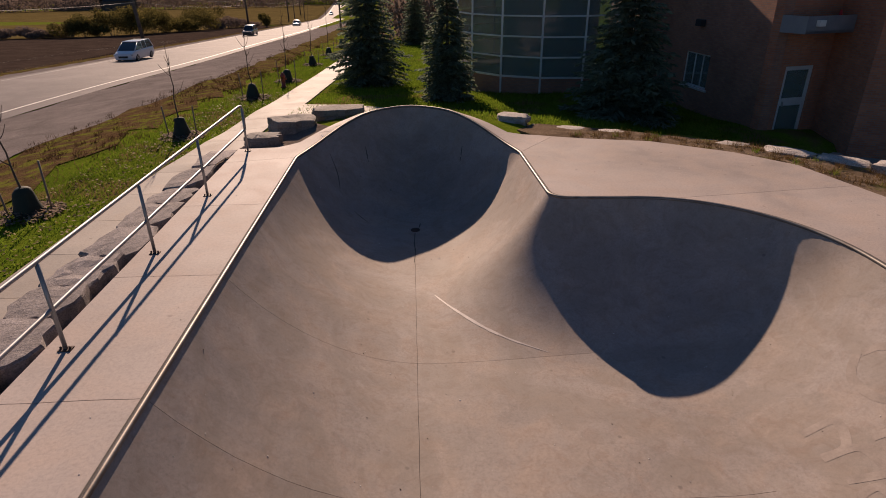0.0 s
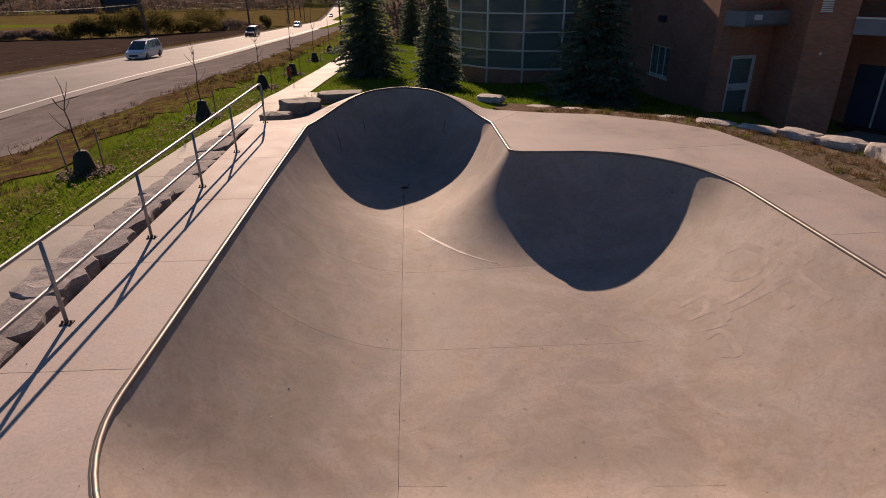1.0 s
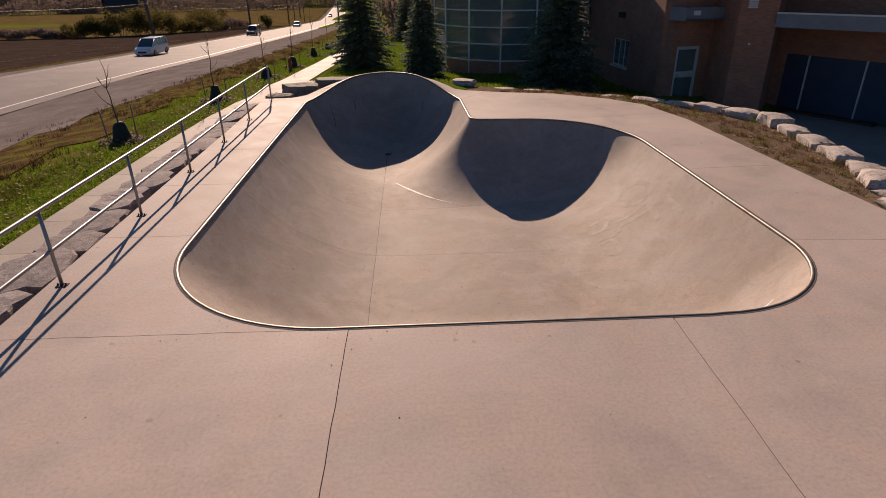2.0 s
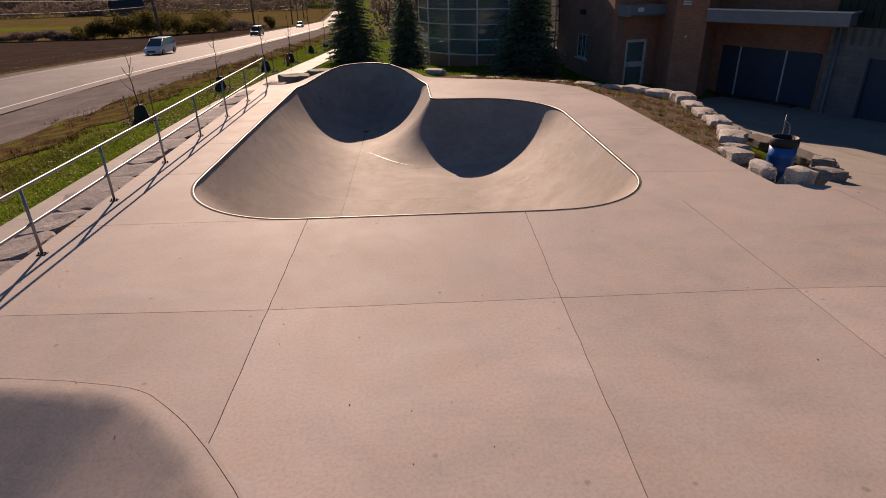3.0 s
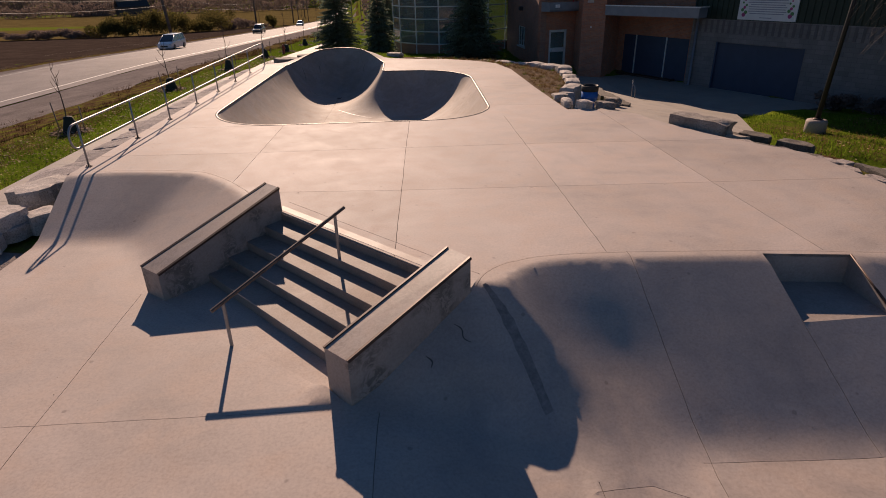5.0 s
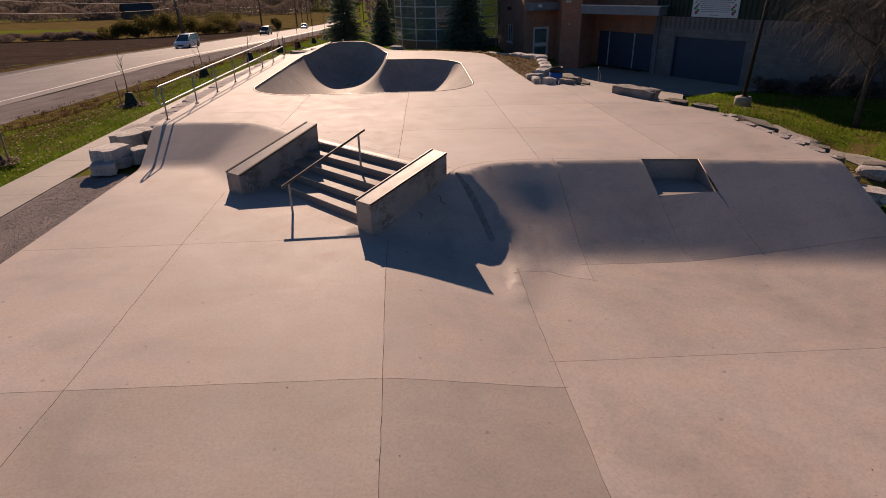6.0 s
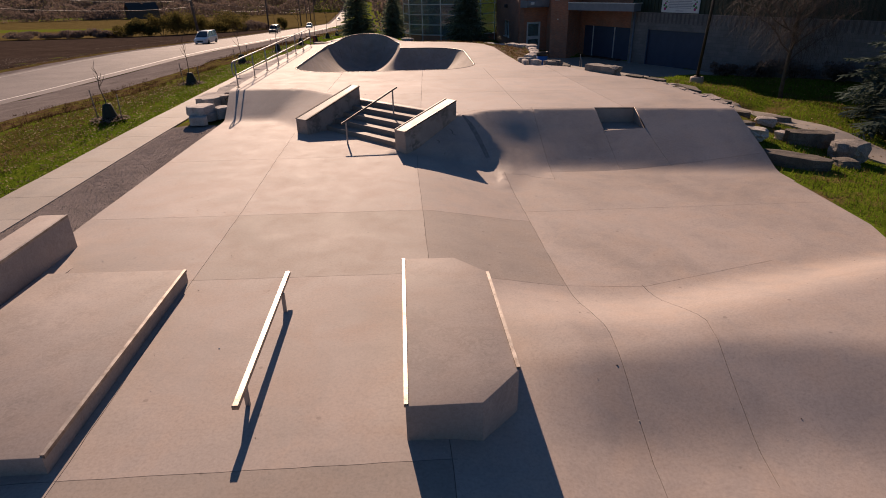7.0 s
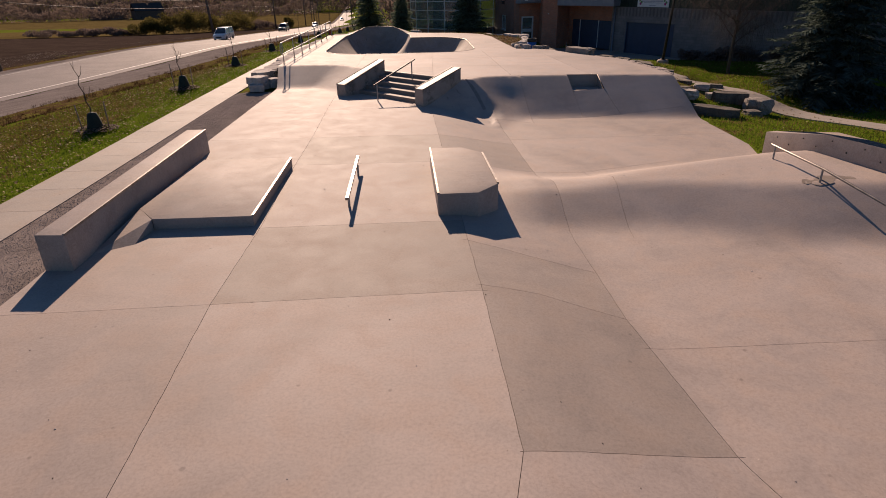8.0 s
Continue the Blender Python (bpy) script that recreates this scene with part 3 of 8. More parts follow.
DECK = EDGE_L + STAIR_TOP + EDGE_R + [(14.27, -12.6), (13.95, -8.0), (13.8, -7.1), (12.7, -5.6), (12.35, -5.0), (11.6, -3.2), (11.4, -2.4), (10.3, -1.6), (9.45, -1.48), (9.2, 2.7), (9.0, 7.6), (8.55, 9.8), (7.7, 10.85), (6.2, 11.93), (4.6, 12.35), (3.6, 12.7)] \
    + COLLAR + [(-2.75, 12.15), (-3.65, 12.1)]
HUB_A = [(1.63, -9.51), (1.94, -9.81), (0.25, -11.69), (-0.16, -11.36)]     # rear outer, rear inner, lower inner, lower outer
HUB_D = [(5.27, -13.12), (4.97, -12.76), (3.34, -14.26), (3.66, -14.57)]
NOTCH = [(9.90, -12.40), (11.20, -12.56), (11.21, -13.64), (9.92, -13.62)]
PLAZA = list(EDGE_L) + [(0.05, -11.52), (3.5, -14.42)] + list(EDGE_R) + [(14.35, -15.1), (14.3, -17.6), (14.2, -20.0), (13.82, -21.4), (14.25, -23.45), (14.85, -26.2), (15.5, -29.2), (15.6, -46.0), (-3.2, -46.0), (-3.2, -30.0), (-3.35, -19.0), (-3.35, -9.0)]


def sstep(t):
    t = np.clip(t, 0, 1)
    return t * t * (3 - 2 * t)


def rim_at(V):
    d, w = dist_line(RIM, V, True)
    n = len(RIM)
    i = np.floor(w).astype(int) % n
    return d, RIM_Z[i] + (RIM_Z[(i + 1) % n] - RIM_Z[i]) * (w - np.floor(w))


def bowl_z(V):
    d, zr = rim_at(V)
    # the transitions are tighter in the round pocket at the far end
    L = 3.0 - 0.75 * sstep((V[:, 1] - 6.3) / 3.6) * (1 - sstep((V[:, 0] - 2.6) / 0.9))
    R = 1.42 * L
    q = np.clip(L - d, 0, L)
    p = (R - np.sqrt(R * R - q * q)) / (R - np.sqrt(R * R - L * L))
    return FLOOR + (zr - 0.01 - FLOOR) * p


def deck_z(V):
    d, zr = rim_at(V)
    return zr * (1 - 0.75 * sstep(d / 1.0)) + 0.0


def plaza_base(V):
    x, y = V[:, 0], V[:, 1]
    xl, xr = 4.0 - (y + 16) * 0.029, 6.5 - (y + 16) * 0.032
    t = np.clip((x - xl) / (xr - xl), 0, 1)
    base = LOW + (LOWER - LOW) * (0.75 * t + 0.25 * sstep(t))
    # the roller: a short ramp up, a flat top that widens, and a bank down
    ramp_y = np.interp(x, [5.0, 7.9, 9.2, 11.7, 13.0, 15.0], [-23.2, -23.55, -23.2, -22.55, -22.3, -22.1])
    edge_y = np.interp(x, [5.0, 6.9, 8.3, 10.2, 11.3, 12.6, 15.0], [-25.1, -25.0, -24.8, -25.15, -25.45, -25.7, -25.9])
    low_y = np.interp(x, [5.0, 7.0, 8.4, 9.7, 10.5, 11.3, 15.0], [-26.6, -26.9, -26.9, -27.3, -27.7, -28.1, -28.3])
    u = np.clip((edge_y - y) / (edge_y - low_y), 0, 1)
    bank = 1.258 * np.where(u < 0.06, u * u / 0.12, np.where(u < 0.65, u - 0.03, 0.795 - (1 - u) ** 2 / 0.7))
    r = np.clip((ramp_y + 0.8 - y) / 1.7, 0, 1)
    hump = (0.55 * r + 0.45 * sstep(r)) * (1 - bank)
    rise = np.interp(x, [4.9, 6.3, 9.0, 13.0, 15.0], [0.0, 0.36, 0.52, 0.62, 0.62])
    return base + hump * rise


def foot(s, a=0.06, c=0.16):
    # a top edge rounded over, a straight bank, and a soft foot
    s = np.clip(s, 0, 1)
    k = 1 / (1 - a / 2 - c / 2)
    return np.where(s < a, k * s * s / (2 * a), np.where(s < 1 - c, k * (s - a / 2), 1 - k * (1 - s) ** 2 / (2 * c)))


def cast_z(V):
    b = plaza_base(V)
    x, y = V[:, 0], V[:, 1]
    dl = dist_line(EDGE_L, V)[0]
    left_bank = foot((dl - 0.18) / np.interp(x, [-2.5, -0.8, 0.8], [2.4, 2.25, 2.0]), 0.04, 0.14)
    # two straight banks, one falling south and one falling east of the stair ledge, run into each other in a rounded valley
    south = np.where(x > 7.1, dist_line(EDGE_R, V)[0], -12.1 - y + 0.02 * (7.1 - x))
    east = (x - 5.28) * 0.88 - (y + 13.1) * 0.475
    drop_s = foot((south - 0.2) / 3.12, 0.025)
    fall_s = -b * drop_s + 0.19 * (1 - drop_s) ** 1.3 * np.exp(-((x - 7.05) / 0.85) ** 2 - ((y + 14.3) / 0.85) ** 2)
    fall_e = np.clip(0.577 * (east - 0.34), 0, 9)
    k = np.clip(0.5 + (fall_s - fall_e) / 0.8, 0, 1)
    fall = fall_s * (1 - k) + fall_e * k - 0.4 * k * (1 - k)
    right_bank = np.clip(np.where(x > 9.0, fall_s, fall) / -b, 0, 1)
    # the steep triangular face against the stair ledge meets the curved bank in a hip
    hip = np.clip(0.573 * (-13.0 - y) / -b, 0, 1) * (1 - sstep((x - 6.25) / 0.6))
    right_bank = np.where(x > 3.2, np.maximum(right_bank, hip), 1.0)
    return b * np.clip(np.minimum(left_bank, right_bank), 0, 1)


def plaza_z(V):
    """Height of the plaza; the foot of the valley beside the stair ledge is trowelled smooth."""
    V = np.asarray(V, float)
    z = cast_z(V)
    w = np.clip(1.6 * np.exp(-((V[:, 0] - 6.9) / 0.9) ** 2 - ((V[:, 1] + 15.1) / 0.8) ** 2), 0, 1)
    near = w > 0.02
    if near.any():
        P = V[near]
        turns = [(r * math.cos(a), r * math.sin(a)) for r in (0.2, 0.4) for a in [math.pi * k / 4 for k in range(8)]]
        even = sum(cast_z(P + np.array(o)) for o in turns) / len(turns)
        z[near] += (even - z[near]) * w[near]
    return z


CTRL = np.array([(-5, -30, -.83), (-8.2, -17, -.88), (-8.2, -8, -.87), (-8.4, 2, -1.03), (-8, 11, -1.03), (-5.5, 12, -.92), (-6.5, 18, -1), (-4.2, 24, -.95),
                 (-5, 35, -.95), (-4.1, 14, -.6), (-1.8, 16.5, -.45), (.4, 14.95, .18), (2.6, 14.6, -.05), (0, 19, -.8), (2, 24, -1.0), (6, 20, -1.1), (10, 16, -1.3),
                 (12, 13, -1.3), (5, 14.8, -.4), (8, 13.2, -.4), (11, 9.9, -.55), (12.4, 7, -.85), (12.2, 3, -.85), (14, 10, -1.4), (16, 15, -1.75), (18, 12, -1.75), (20, 9, -1.8), (14, 2, -1.1), (12.3, -.6, -.5)])
CTRL2 = np.array([(16, 3, -1.45), (18, 4, -1.55), (11.6, -3.0, -.03), (12.3, -4.5, -.03), (13.2, -3.2, -.2), (15.5, -5, -.5), (15.0, -6.5, -.42), (15.3, -8, -.62), (15.35, -10, -.68), (15.5, -11.5, -.8), (16.3, -7, -.88), (16.4, -9, -.95), (16.7, -11, -1.02), (17.2, -7.5, -.96), (17.8, -10.5, -1.08), (10.3, -.9, -.62), (10.45, -.2, -.62), (10.65, .6, -.62), (10.1, -.5, -.6), (17.5, -1, -1.3), (19.2, .5, -1.58), (21.4, -4, -1.56),
                  (18, -8, -1.4), (16.2, -12.4, -1.12), (15.3, -15.5, -1.28), (18, -15, -1.5), (21, -14, -1.6), (15.2, -20, -1.25), (17, -22, -1.3), (17, -27, -1.2), (17, -34, -1.2), (6, -50, -1), (-4.5, -45, -.85),
                  (-60, 0, -1), (-60, 60, -1.2), (0, 80, -1), (60, 40, -1.8), (60, -40, -1.6), (0, -90, -1), (24, 5, -1.75), (28, -8, -1.7), (12, 22, -1.5), (6, 28, -1.4)])
CTRL3 = np.array([(x, y, -0.95) for y in range(-30, 16, 3) for x in (-6.7, -5.9, -5.1, -4.5)])   # level strip under the sidewalk and its slabs
CTRL = np.concatenate([CTRL, CTRL2, CTRL3])
ROAD = curve2([(-40.0, -140.0), (-30.0, -80.0), (-19.6, -9.0), (-17.6, 5.0), (-16.2, 20.0), (-15.9, 32.0), (-16.4, 50.0), (-17.5, 90.0), (-20.0, 150.0), (-24.0, 210.0), (-35.0, 330.0), (-44.0, 430.0)], 12)
ROAD_TOP = -0.70
ROAD_X, ROAD_Y = [p[0] for p in ROAD], [p[1] for p in ROAD]


def drop(y):
    """How far the land beyond the park falls away down the road."""
    u = np.clip((y - 13) / 14, 0, 1)
    return 0.047 * (np.clip(y - 27, 0, 300) + 7 * u * u) - 0.03 * np.clip(y - 185, 0, 142)


def plain_z(V):
    """Height of the open ground on the sketch plan."""
    V = np.asarray(V, float)
    d2 = ((V[:, None, :] - CTRL[None, :, :2]) ** 2).sum(2) + 0.02
    w = d2 ** -1.6
    z = (w * CTRL[:, 2]).sum(1) / w.sum(1)
    off = dist_line(ROAD, V)[0]
    k = 1 - sstep((off - 4.4) / 4.0)
    return z * (1 - k) + (ROAD_TOP - 0.05) * k - drop(V[:, 1]) * (1 - sstep((V[:, 0] - 2) / 7))


# The road, field and meadow are sketched at a smaller scale; laid out in full they lie REACH times further off and lower.
REACH, HUB, HUB_Z = 1.45, np.array([3.7, -20.0]), 3.85


def reach(V):
    """The stretch at a point of the sketch plan: 1 on the lawn, REACH from the road outwards."""
    V = np.asarray(V, float)
    d = dist_line(ROAD, V)[0]
    left = V[:, 0] < np.interp(V[:, 1], ROAD_Y, ROAD_X)
    return 1 + (REACH - 1) * np.where(left, 1.0, 1 - sstep((d - 3.9) / 4.9))


def afar(V):
    """Points of the sketch plan, laid out in full."""
    V = np.asarray(V, float)
    return HUB + (V - HUB) * reach(V)[:, None]


def lay(V, Z):
    """Points and heights of the sketch plan, laid out in full."""
    k = reach(V)
    return np.column_stack([HUB + (np.asarray(V, float) - HUB) * k[:, None], HUB_Z - k * (HUB_Z - Z)])


def gz(V):
    """Height of the open ground."""
    V = np.asarray(V, float)
    k = np.ones(len(V))
    far_ = V[:, 0] < 3.0
    if far_.any():
        W = V[far_]
        lo, hi = np.full(len(W), 1.0), np.full(len(W), REACH)
        for _ in range(16):
            m = (lo + hi) / 2
            up = reach(HUB + (W - HUB) / m[:, None]) > m
            lo, hi = np.where(up, m, lo), np.where(up, hi, m)
        k[far_] = (lo + hi) / 2
    return HUB_Z - k * (HUB_Z - plain_z(HUB + (V - HUB) / k[:, None]))


YARD = [(10.33, -1.6), (11.43, -2.42), (12.4, -5.05), (13.3, -5.2), (14.2, -4.6), (17.0, 1.5), (17.9, 3.6), (20.3, 4.2), (23.2, 5.6), (20.0, 11.8), (18.0, 16.3), (15.9, 15.6), (14.0, 16.6), (12.6, 17.2), (12.8, 12.0), (12.6, 4.0), (12.1, 0.9), (11.5, -0.3), (10.95, -0.95)]


def yard_z(V):
    return -0.03 - 1.72 * np.clip(((V[:, 0] - 11.5) * 0.866 + (V[:, 1] + 3.0) * 0.5) / 10.5, 0, 1)


def build_ground():
    from mathutils.geometry import delaunay_2d_cdt
    hole = resample(GROUND_HOLE, 0.6)
    n = len(hole)
    verts = list(hole)
    edges = [(i, (i + 1) % n) for i in range(n)]
    P = [(x + rng.uniform(-.2, .2), y + rng.uniform(-.2, .2)) for x in np.arange(-34, 34, 0.8) for y in np.arange(-52, 56, 0.8)]
    P += [(x, y) for x in np.arange(-44, 8, 1.7) for y in np.arange(57, 150, 1.7)]
    P += [(x, y) for x in np.arange(-110, 2, 9.3) for y in np.arange(205, 660, 9.3)]
    P += [(x, y) for x in np.arange(-130, 131, 6.5) for y in np.arange(-130, 201, 6.5) if not (-36 < x < 36 and -54 < y < 58) and not (-46 < x < 10 and 54 < y < 152)]
    P += [(x, y) for x in np.arange(-1500, 1501, 100) for y in np.arange(-1500, 1501, 100) if not (-130 < x < 131 and -130 < y < 201) and not (-120 < x < 10 and 190 < y < 670)]
    A = np.array(P)
    A = A[~inside(hole, A)]
    A = A[dist_line(hole, A, True)[0] > 0.3]
    verts += [tuple(p) for p in A]
    v2, e2, f2, *_ = delaunay_2d_cdt([Vector(v) for v in verts], edges, [], 0, 1e-5)
    V = np.array([(v.x, v.y) for v in v2])
    C = np.array([V[list(f)].mean(0) for f in f2])
    ok = ~inside(hole, C)
    Z = gz(V)
    # the ground is dug out under the yard's slab
    m = inside(YARD, V)
    Z[m] = np.minimum(Z[m], yard_z(V[m]) - 0.25)
    raw("ground", [(*V[i], Z[i]) for i in range(len(V))], [tuple(f) for i, f in enumerate(f2) if ok[i]], M_LAWN, None, "green autumn lawn with brown patches and fallen leaves", True, "structure", "ground")


GROUND_HOLE = [p for p in EDGE_L[:1]] + [(-3.3, -9.0), (-3.3, -19.0), (-3.15, -30.0), (-3.15, -45.9), (15.5, -45.9), (15.45, -29.2), (14.8, -26.2), (14.2, -23.45), (13.75, -21.4), (14.15, -20.0), (14.25, -17.6), (14.3, -15.1), (14.2, -12.88), (14.2, -12.6),
                                           (13.9, -8.0), (13.75, -7.1), (12.65, -5.6), (12.3, -5.0), (11.55, -3.2), (11.35, -2.35), (10.25, -1.56), (9.4, -1.44), (9.15, 2.7), (8.95, 7.6), (8.5, 9.8), (7.65, 10.8), (6.15, 11.88), (4.55, 12.3), (3.55, 12.65)] \
    + [(x * 0.99, y - 0.05) for x, y in COLLAR] + [(-2.75, 12.1), (-3.6, 12.05)]


def sheet(name, poly, mat, label, category, zf, dz, step=0.5, kind="structure", edge=0.06, parent=None):
    """A thin laid surface over a plan outline, following the ground, with a turned-down edge."""
    top = thing(name, label, category, kind=kind) if parent is None else parent
    obs = paving(top, poly, [], [], lambda V: zf(V) + dz, step, mat, M_JOINT, "surface", skirt=edge)
    return top


def band(line, o0, o1, step=2.0):
    """The plan outline between two offsets to the right of a line."""
    q = [Vector(p) for p in line]
    def off(o):
        out = []
        for i, p in enumerate(q):
            d = (q[min(i + 1, len(q) - 1)] - q[max(i - 1, 0)]).normalized()
            out.append((p.x + d.y * o, p.y - d.x * o))
        return out
    return off(o0), off(o1)


def strip(name, line, offs, mat, label, category, zf, dz, kind="structure", rough=0.0, parent=None):
    """A long laid surface along a line, between the first and last of the offsets."""
    rows = [band(line, o, o)[0] for o in offs]
    vs, fs = [], []
    n = len(line)
    for k, row in enumerate(rows):
        r2 = [(x + (rng.uniform(-rough, rough) if k in (0, len(rows) - 1) else 0), y) for x, y in row]
        vs += [tuple(p) for p in lay(r2, zf(np.array(r2)) + dz)]
    for k in range(len(rows) - 1):
        for i in range(n - 1):
            a = k * n + i
            fs.append((a, a + n, a + n + 1, a + 1))
    if parent is not None:
        return raw(name, vs, fs, mat, parent, label, True)
    return raw(name, vs, fs, mat, None, label, True, kind, category)


build_ground()

# road, verges and field
ROADF = resample(ROAD, 1.5, False)
flat_road = lambda V: ROAD_TOP - drop(V[:, 1])
road = strip("road", ROADF, (-3.5, -1.8, 0, 1.8, 3.9), M_ASPHALT, "pale worn two-lane asphalt road", "road", flat_road, 0.0)
for o, w in ((3.05, 0.06), (-2.95, 0.05)):
    strip("edge_line", ROADF, (o - w, o + w), M_PAINT if o > 0 else M_PAINTWORN, "white painted edge line", "", flat_road, 0.006, parent=road)
strip("shoulder_near", ROADF, (3.9, 4.7, 5.6, 6.6), M_SHOULDER, "grey gravel road shoulder", "road shoulder", plain_z, 0.035, rough=0.15)
strip("shoulder_far", ROADF, (-4.6, -4.0, -3.5), M_SHOULDER, "grey gravel road shoulder", "road shoulder", plain_z, 0.035, rough=0.15)
strip("weed_verge_near", ROADF, (6.35, 6.9, 7.4, 7.9), M_WEEDS, "brown dry weeds along the road verge", "verge", plain_z, 0.03, rough=0.35)
strip("weed_verge_far", ROADF, (-6.2, -5.4, -4.5), M_WEEDS, "brown dry weeds along the field edge", "verge", plain_z, 0.03, rough=0.3)
M_MEADOW = ground_mat("autumn_meadow", [(0.3, (0.105, 0.078, 0.032)), (0.7, (0.18, 0.138, 0.055))], 0.12, 3.0, 0.15)
near_road = [p for p in band(ROADF, -6.0, -6.0)[0] if -70 < p[1] < 126]
HEDGE = [(-30.5, 127.0), (-32.5, 110.0), (-35.0, 101.0), (-38.5, 90.0), (-43.0, 82.0), (-52.0, 80.5), (-75.0, 78.0), (-140.0, 70.0)]
sheet("ploughed_field", [tuple(p) for p in afar(near_road[::3] + HEDGE + [(-140.0, -70.0)])], M_SOIL, "dark bare ploughed field beside the road", "field", gz, 0.05, 3.0)
sheet("meadow", [tuple(p) for p in afar(HEDGE[::-1] + [(-24.6, 127.0), (-28.0, 190.0), (-42.0, 340.0), (-160.0, 380.0), (-330.0, 330.0), (-300.0, 90.0)])], M_MEADOW, "yellow-green autumn meadow behind the field", "field", gz, 0.12, 9.0)

# ---------------------------------------------------------------- the skate park's cast surfaces
pavement_deck = thing("pavement_deck", "smooth pale concrete skate park deck with saw-cut joints", "pavement", kind="structure")
DECK_JOINTS = [[(0.5, -2.42), (0.48, -5.5), (0.47, -7.75)], [(4.33, -2.44), (4.26, -5.5), (4.21, -8.8), (4.15, -12.0)], [(7.3, -2.3), (7.38, -5.5), (7.45, -8.81), (7.53, -12.05)], [(10.4, -2.0), (10.7, -8.9), (10.9, -12.5)],
               [(-3.64, -2.37), (-0.1, -2.42)], [(-3.64, -5.35), (0.48, -5.5), (7.4, -5.5), (12.9, -5.77)], [(2.06, -9.38), (5.36, -12.62)], [(0.9, -8.62), (4.2, -8.81), (14.0, -9.1)], [(-3.64, 0.5), (-2.2, 0.48)], [(-3.64, 3.05), (-2.2, 3.05)], [(-3.64, 5.65), (-2.2, 5.63)],
               [(-3.64, 8.35), (-2.18, 8.35)], [(2.95, 11.3), (3.9, 12.5)], [(7.0, -0.4), (9.35, -0.6)], [(6.98, 3.2), (9.18, 3.3)], [(5.1, 8.06), (8.85, 8.45)], [(-2.1, 11.3), (-3.64, 11.0)]]
slabs = paving(pavement_deck, DECK, [RIM], DECK_JOINTS, deck_z, 0.32, M_DECK, M_JOINT, "slab", gap=0.0045, over=0.12)

skate_bowl = thing("skate_bowl", "sunken grey concrete skate bowl with raised pocket and steel coping", "skate bowl", at=(0, 0, 0))
ring = []
for k, d in enumerate((0.05, 0.12, 0.22, 0.36, 0.52, 0.72)):
    n = len(RIM)
    for i in range(0, n):
        a, b = Vector(RIM[i - 1]), Vector(RIM[(i + 1) % n])
        t = (b - a).normalized()
        ring.append((RIM[i][0] - t.y * d, RIM[i][1] + t.x * d))
R_ = np.array(ring)
dd = np.concatenate([np.full(len(RIM), d) for d in (0.05, 0.12, 0.22, 0.36, 0.52, 0.72)])
R_ = R_[(np.abs(dist_line(RIM, R_, True)[0] - dd) < 0.012) & inside(RIM, R_)]
BOWL_JOINTS = [[(0.44, -2.4), (0.45, 10.75)], [(-2.2, 5.63), (3.4, 5.78)], [(-2.2, 3.05), (4.5, 3.0)], [(0.44, 0.3), (1.0, 0.27)], [(3.4, 0.1), (4.2, 0.05)]]
paving(skate_bowl, RIM, [], BOWL_JOINTS, bowl_z, 0.17, M_BOWL, M_JOINT, "panel", gap=0.0025, skirt=0.03, extra=[tuple(p) for p in R_], wiggle=0.004)
bm = bmesh.new()
tube(bm, [(x, y, z - 0.017) for (x, y), z in zip(RIM, RIM_Z)], 0.03, 10, True)
part("coping", bm, M_COPING, skate_bowl, "round steel pipe coping with worn shine")
# dark ribbon on the deck: the coping's shadow line, put in as colour
q_ = [Vector(p) for p in RIM]
vs_, fs_ = [], []
for i, p in enumerate(q_):
    t = (q_[(i + 1) % len(q_)] - q_[i - 1]).normalized()
    for d in (0.026, 0.046):
        w = Vector((p.x + t.y * d, p.y - t.x * d))
        vs_.append((w.x, w.y, float(deck_z(np.array([(w.x, w.y)]))[0]) + 0.003))
    j = (i + 1) % len(q_)
    fs_.append((2 * i, 2 * i + 1, 2 * j + 1, 2 * j))
raw("coping_shadow", vs_, fs_, M_JOINT, skate_bowl, "dark shadow line painted behind the coping")
bm = bmesh.new()
lathe(bm, [(0.11, 0), (0.11, 0.012), (0.10, 0.016)], 16, pose(0.47, 10.88, FLOOR + 0.004))
for k in range(5):
    box(bm, 0.39, 10.83 + k * 0.022, FLOOR + 0.018, 0.55, 10.84 + k * 0.022, FLOOR + 0.024)
part("drain", bm, M_DARKSTEEL, skate_bowl, "small dark round floor drain")

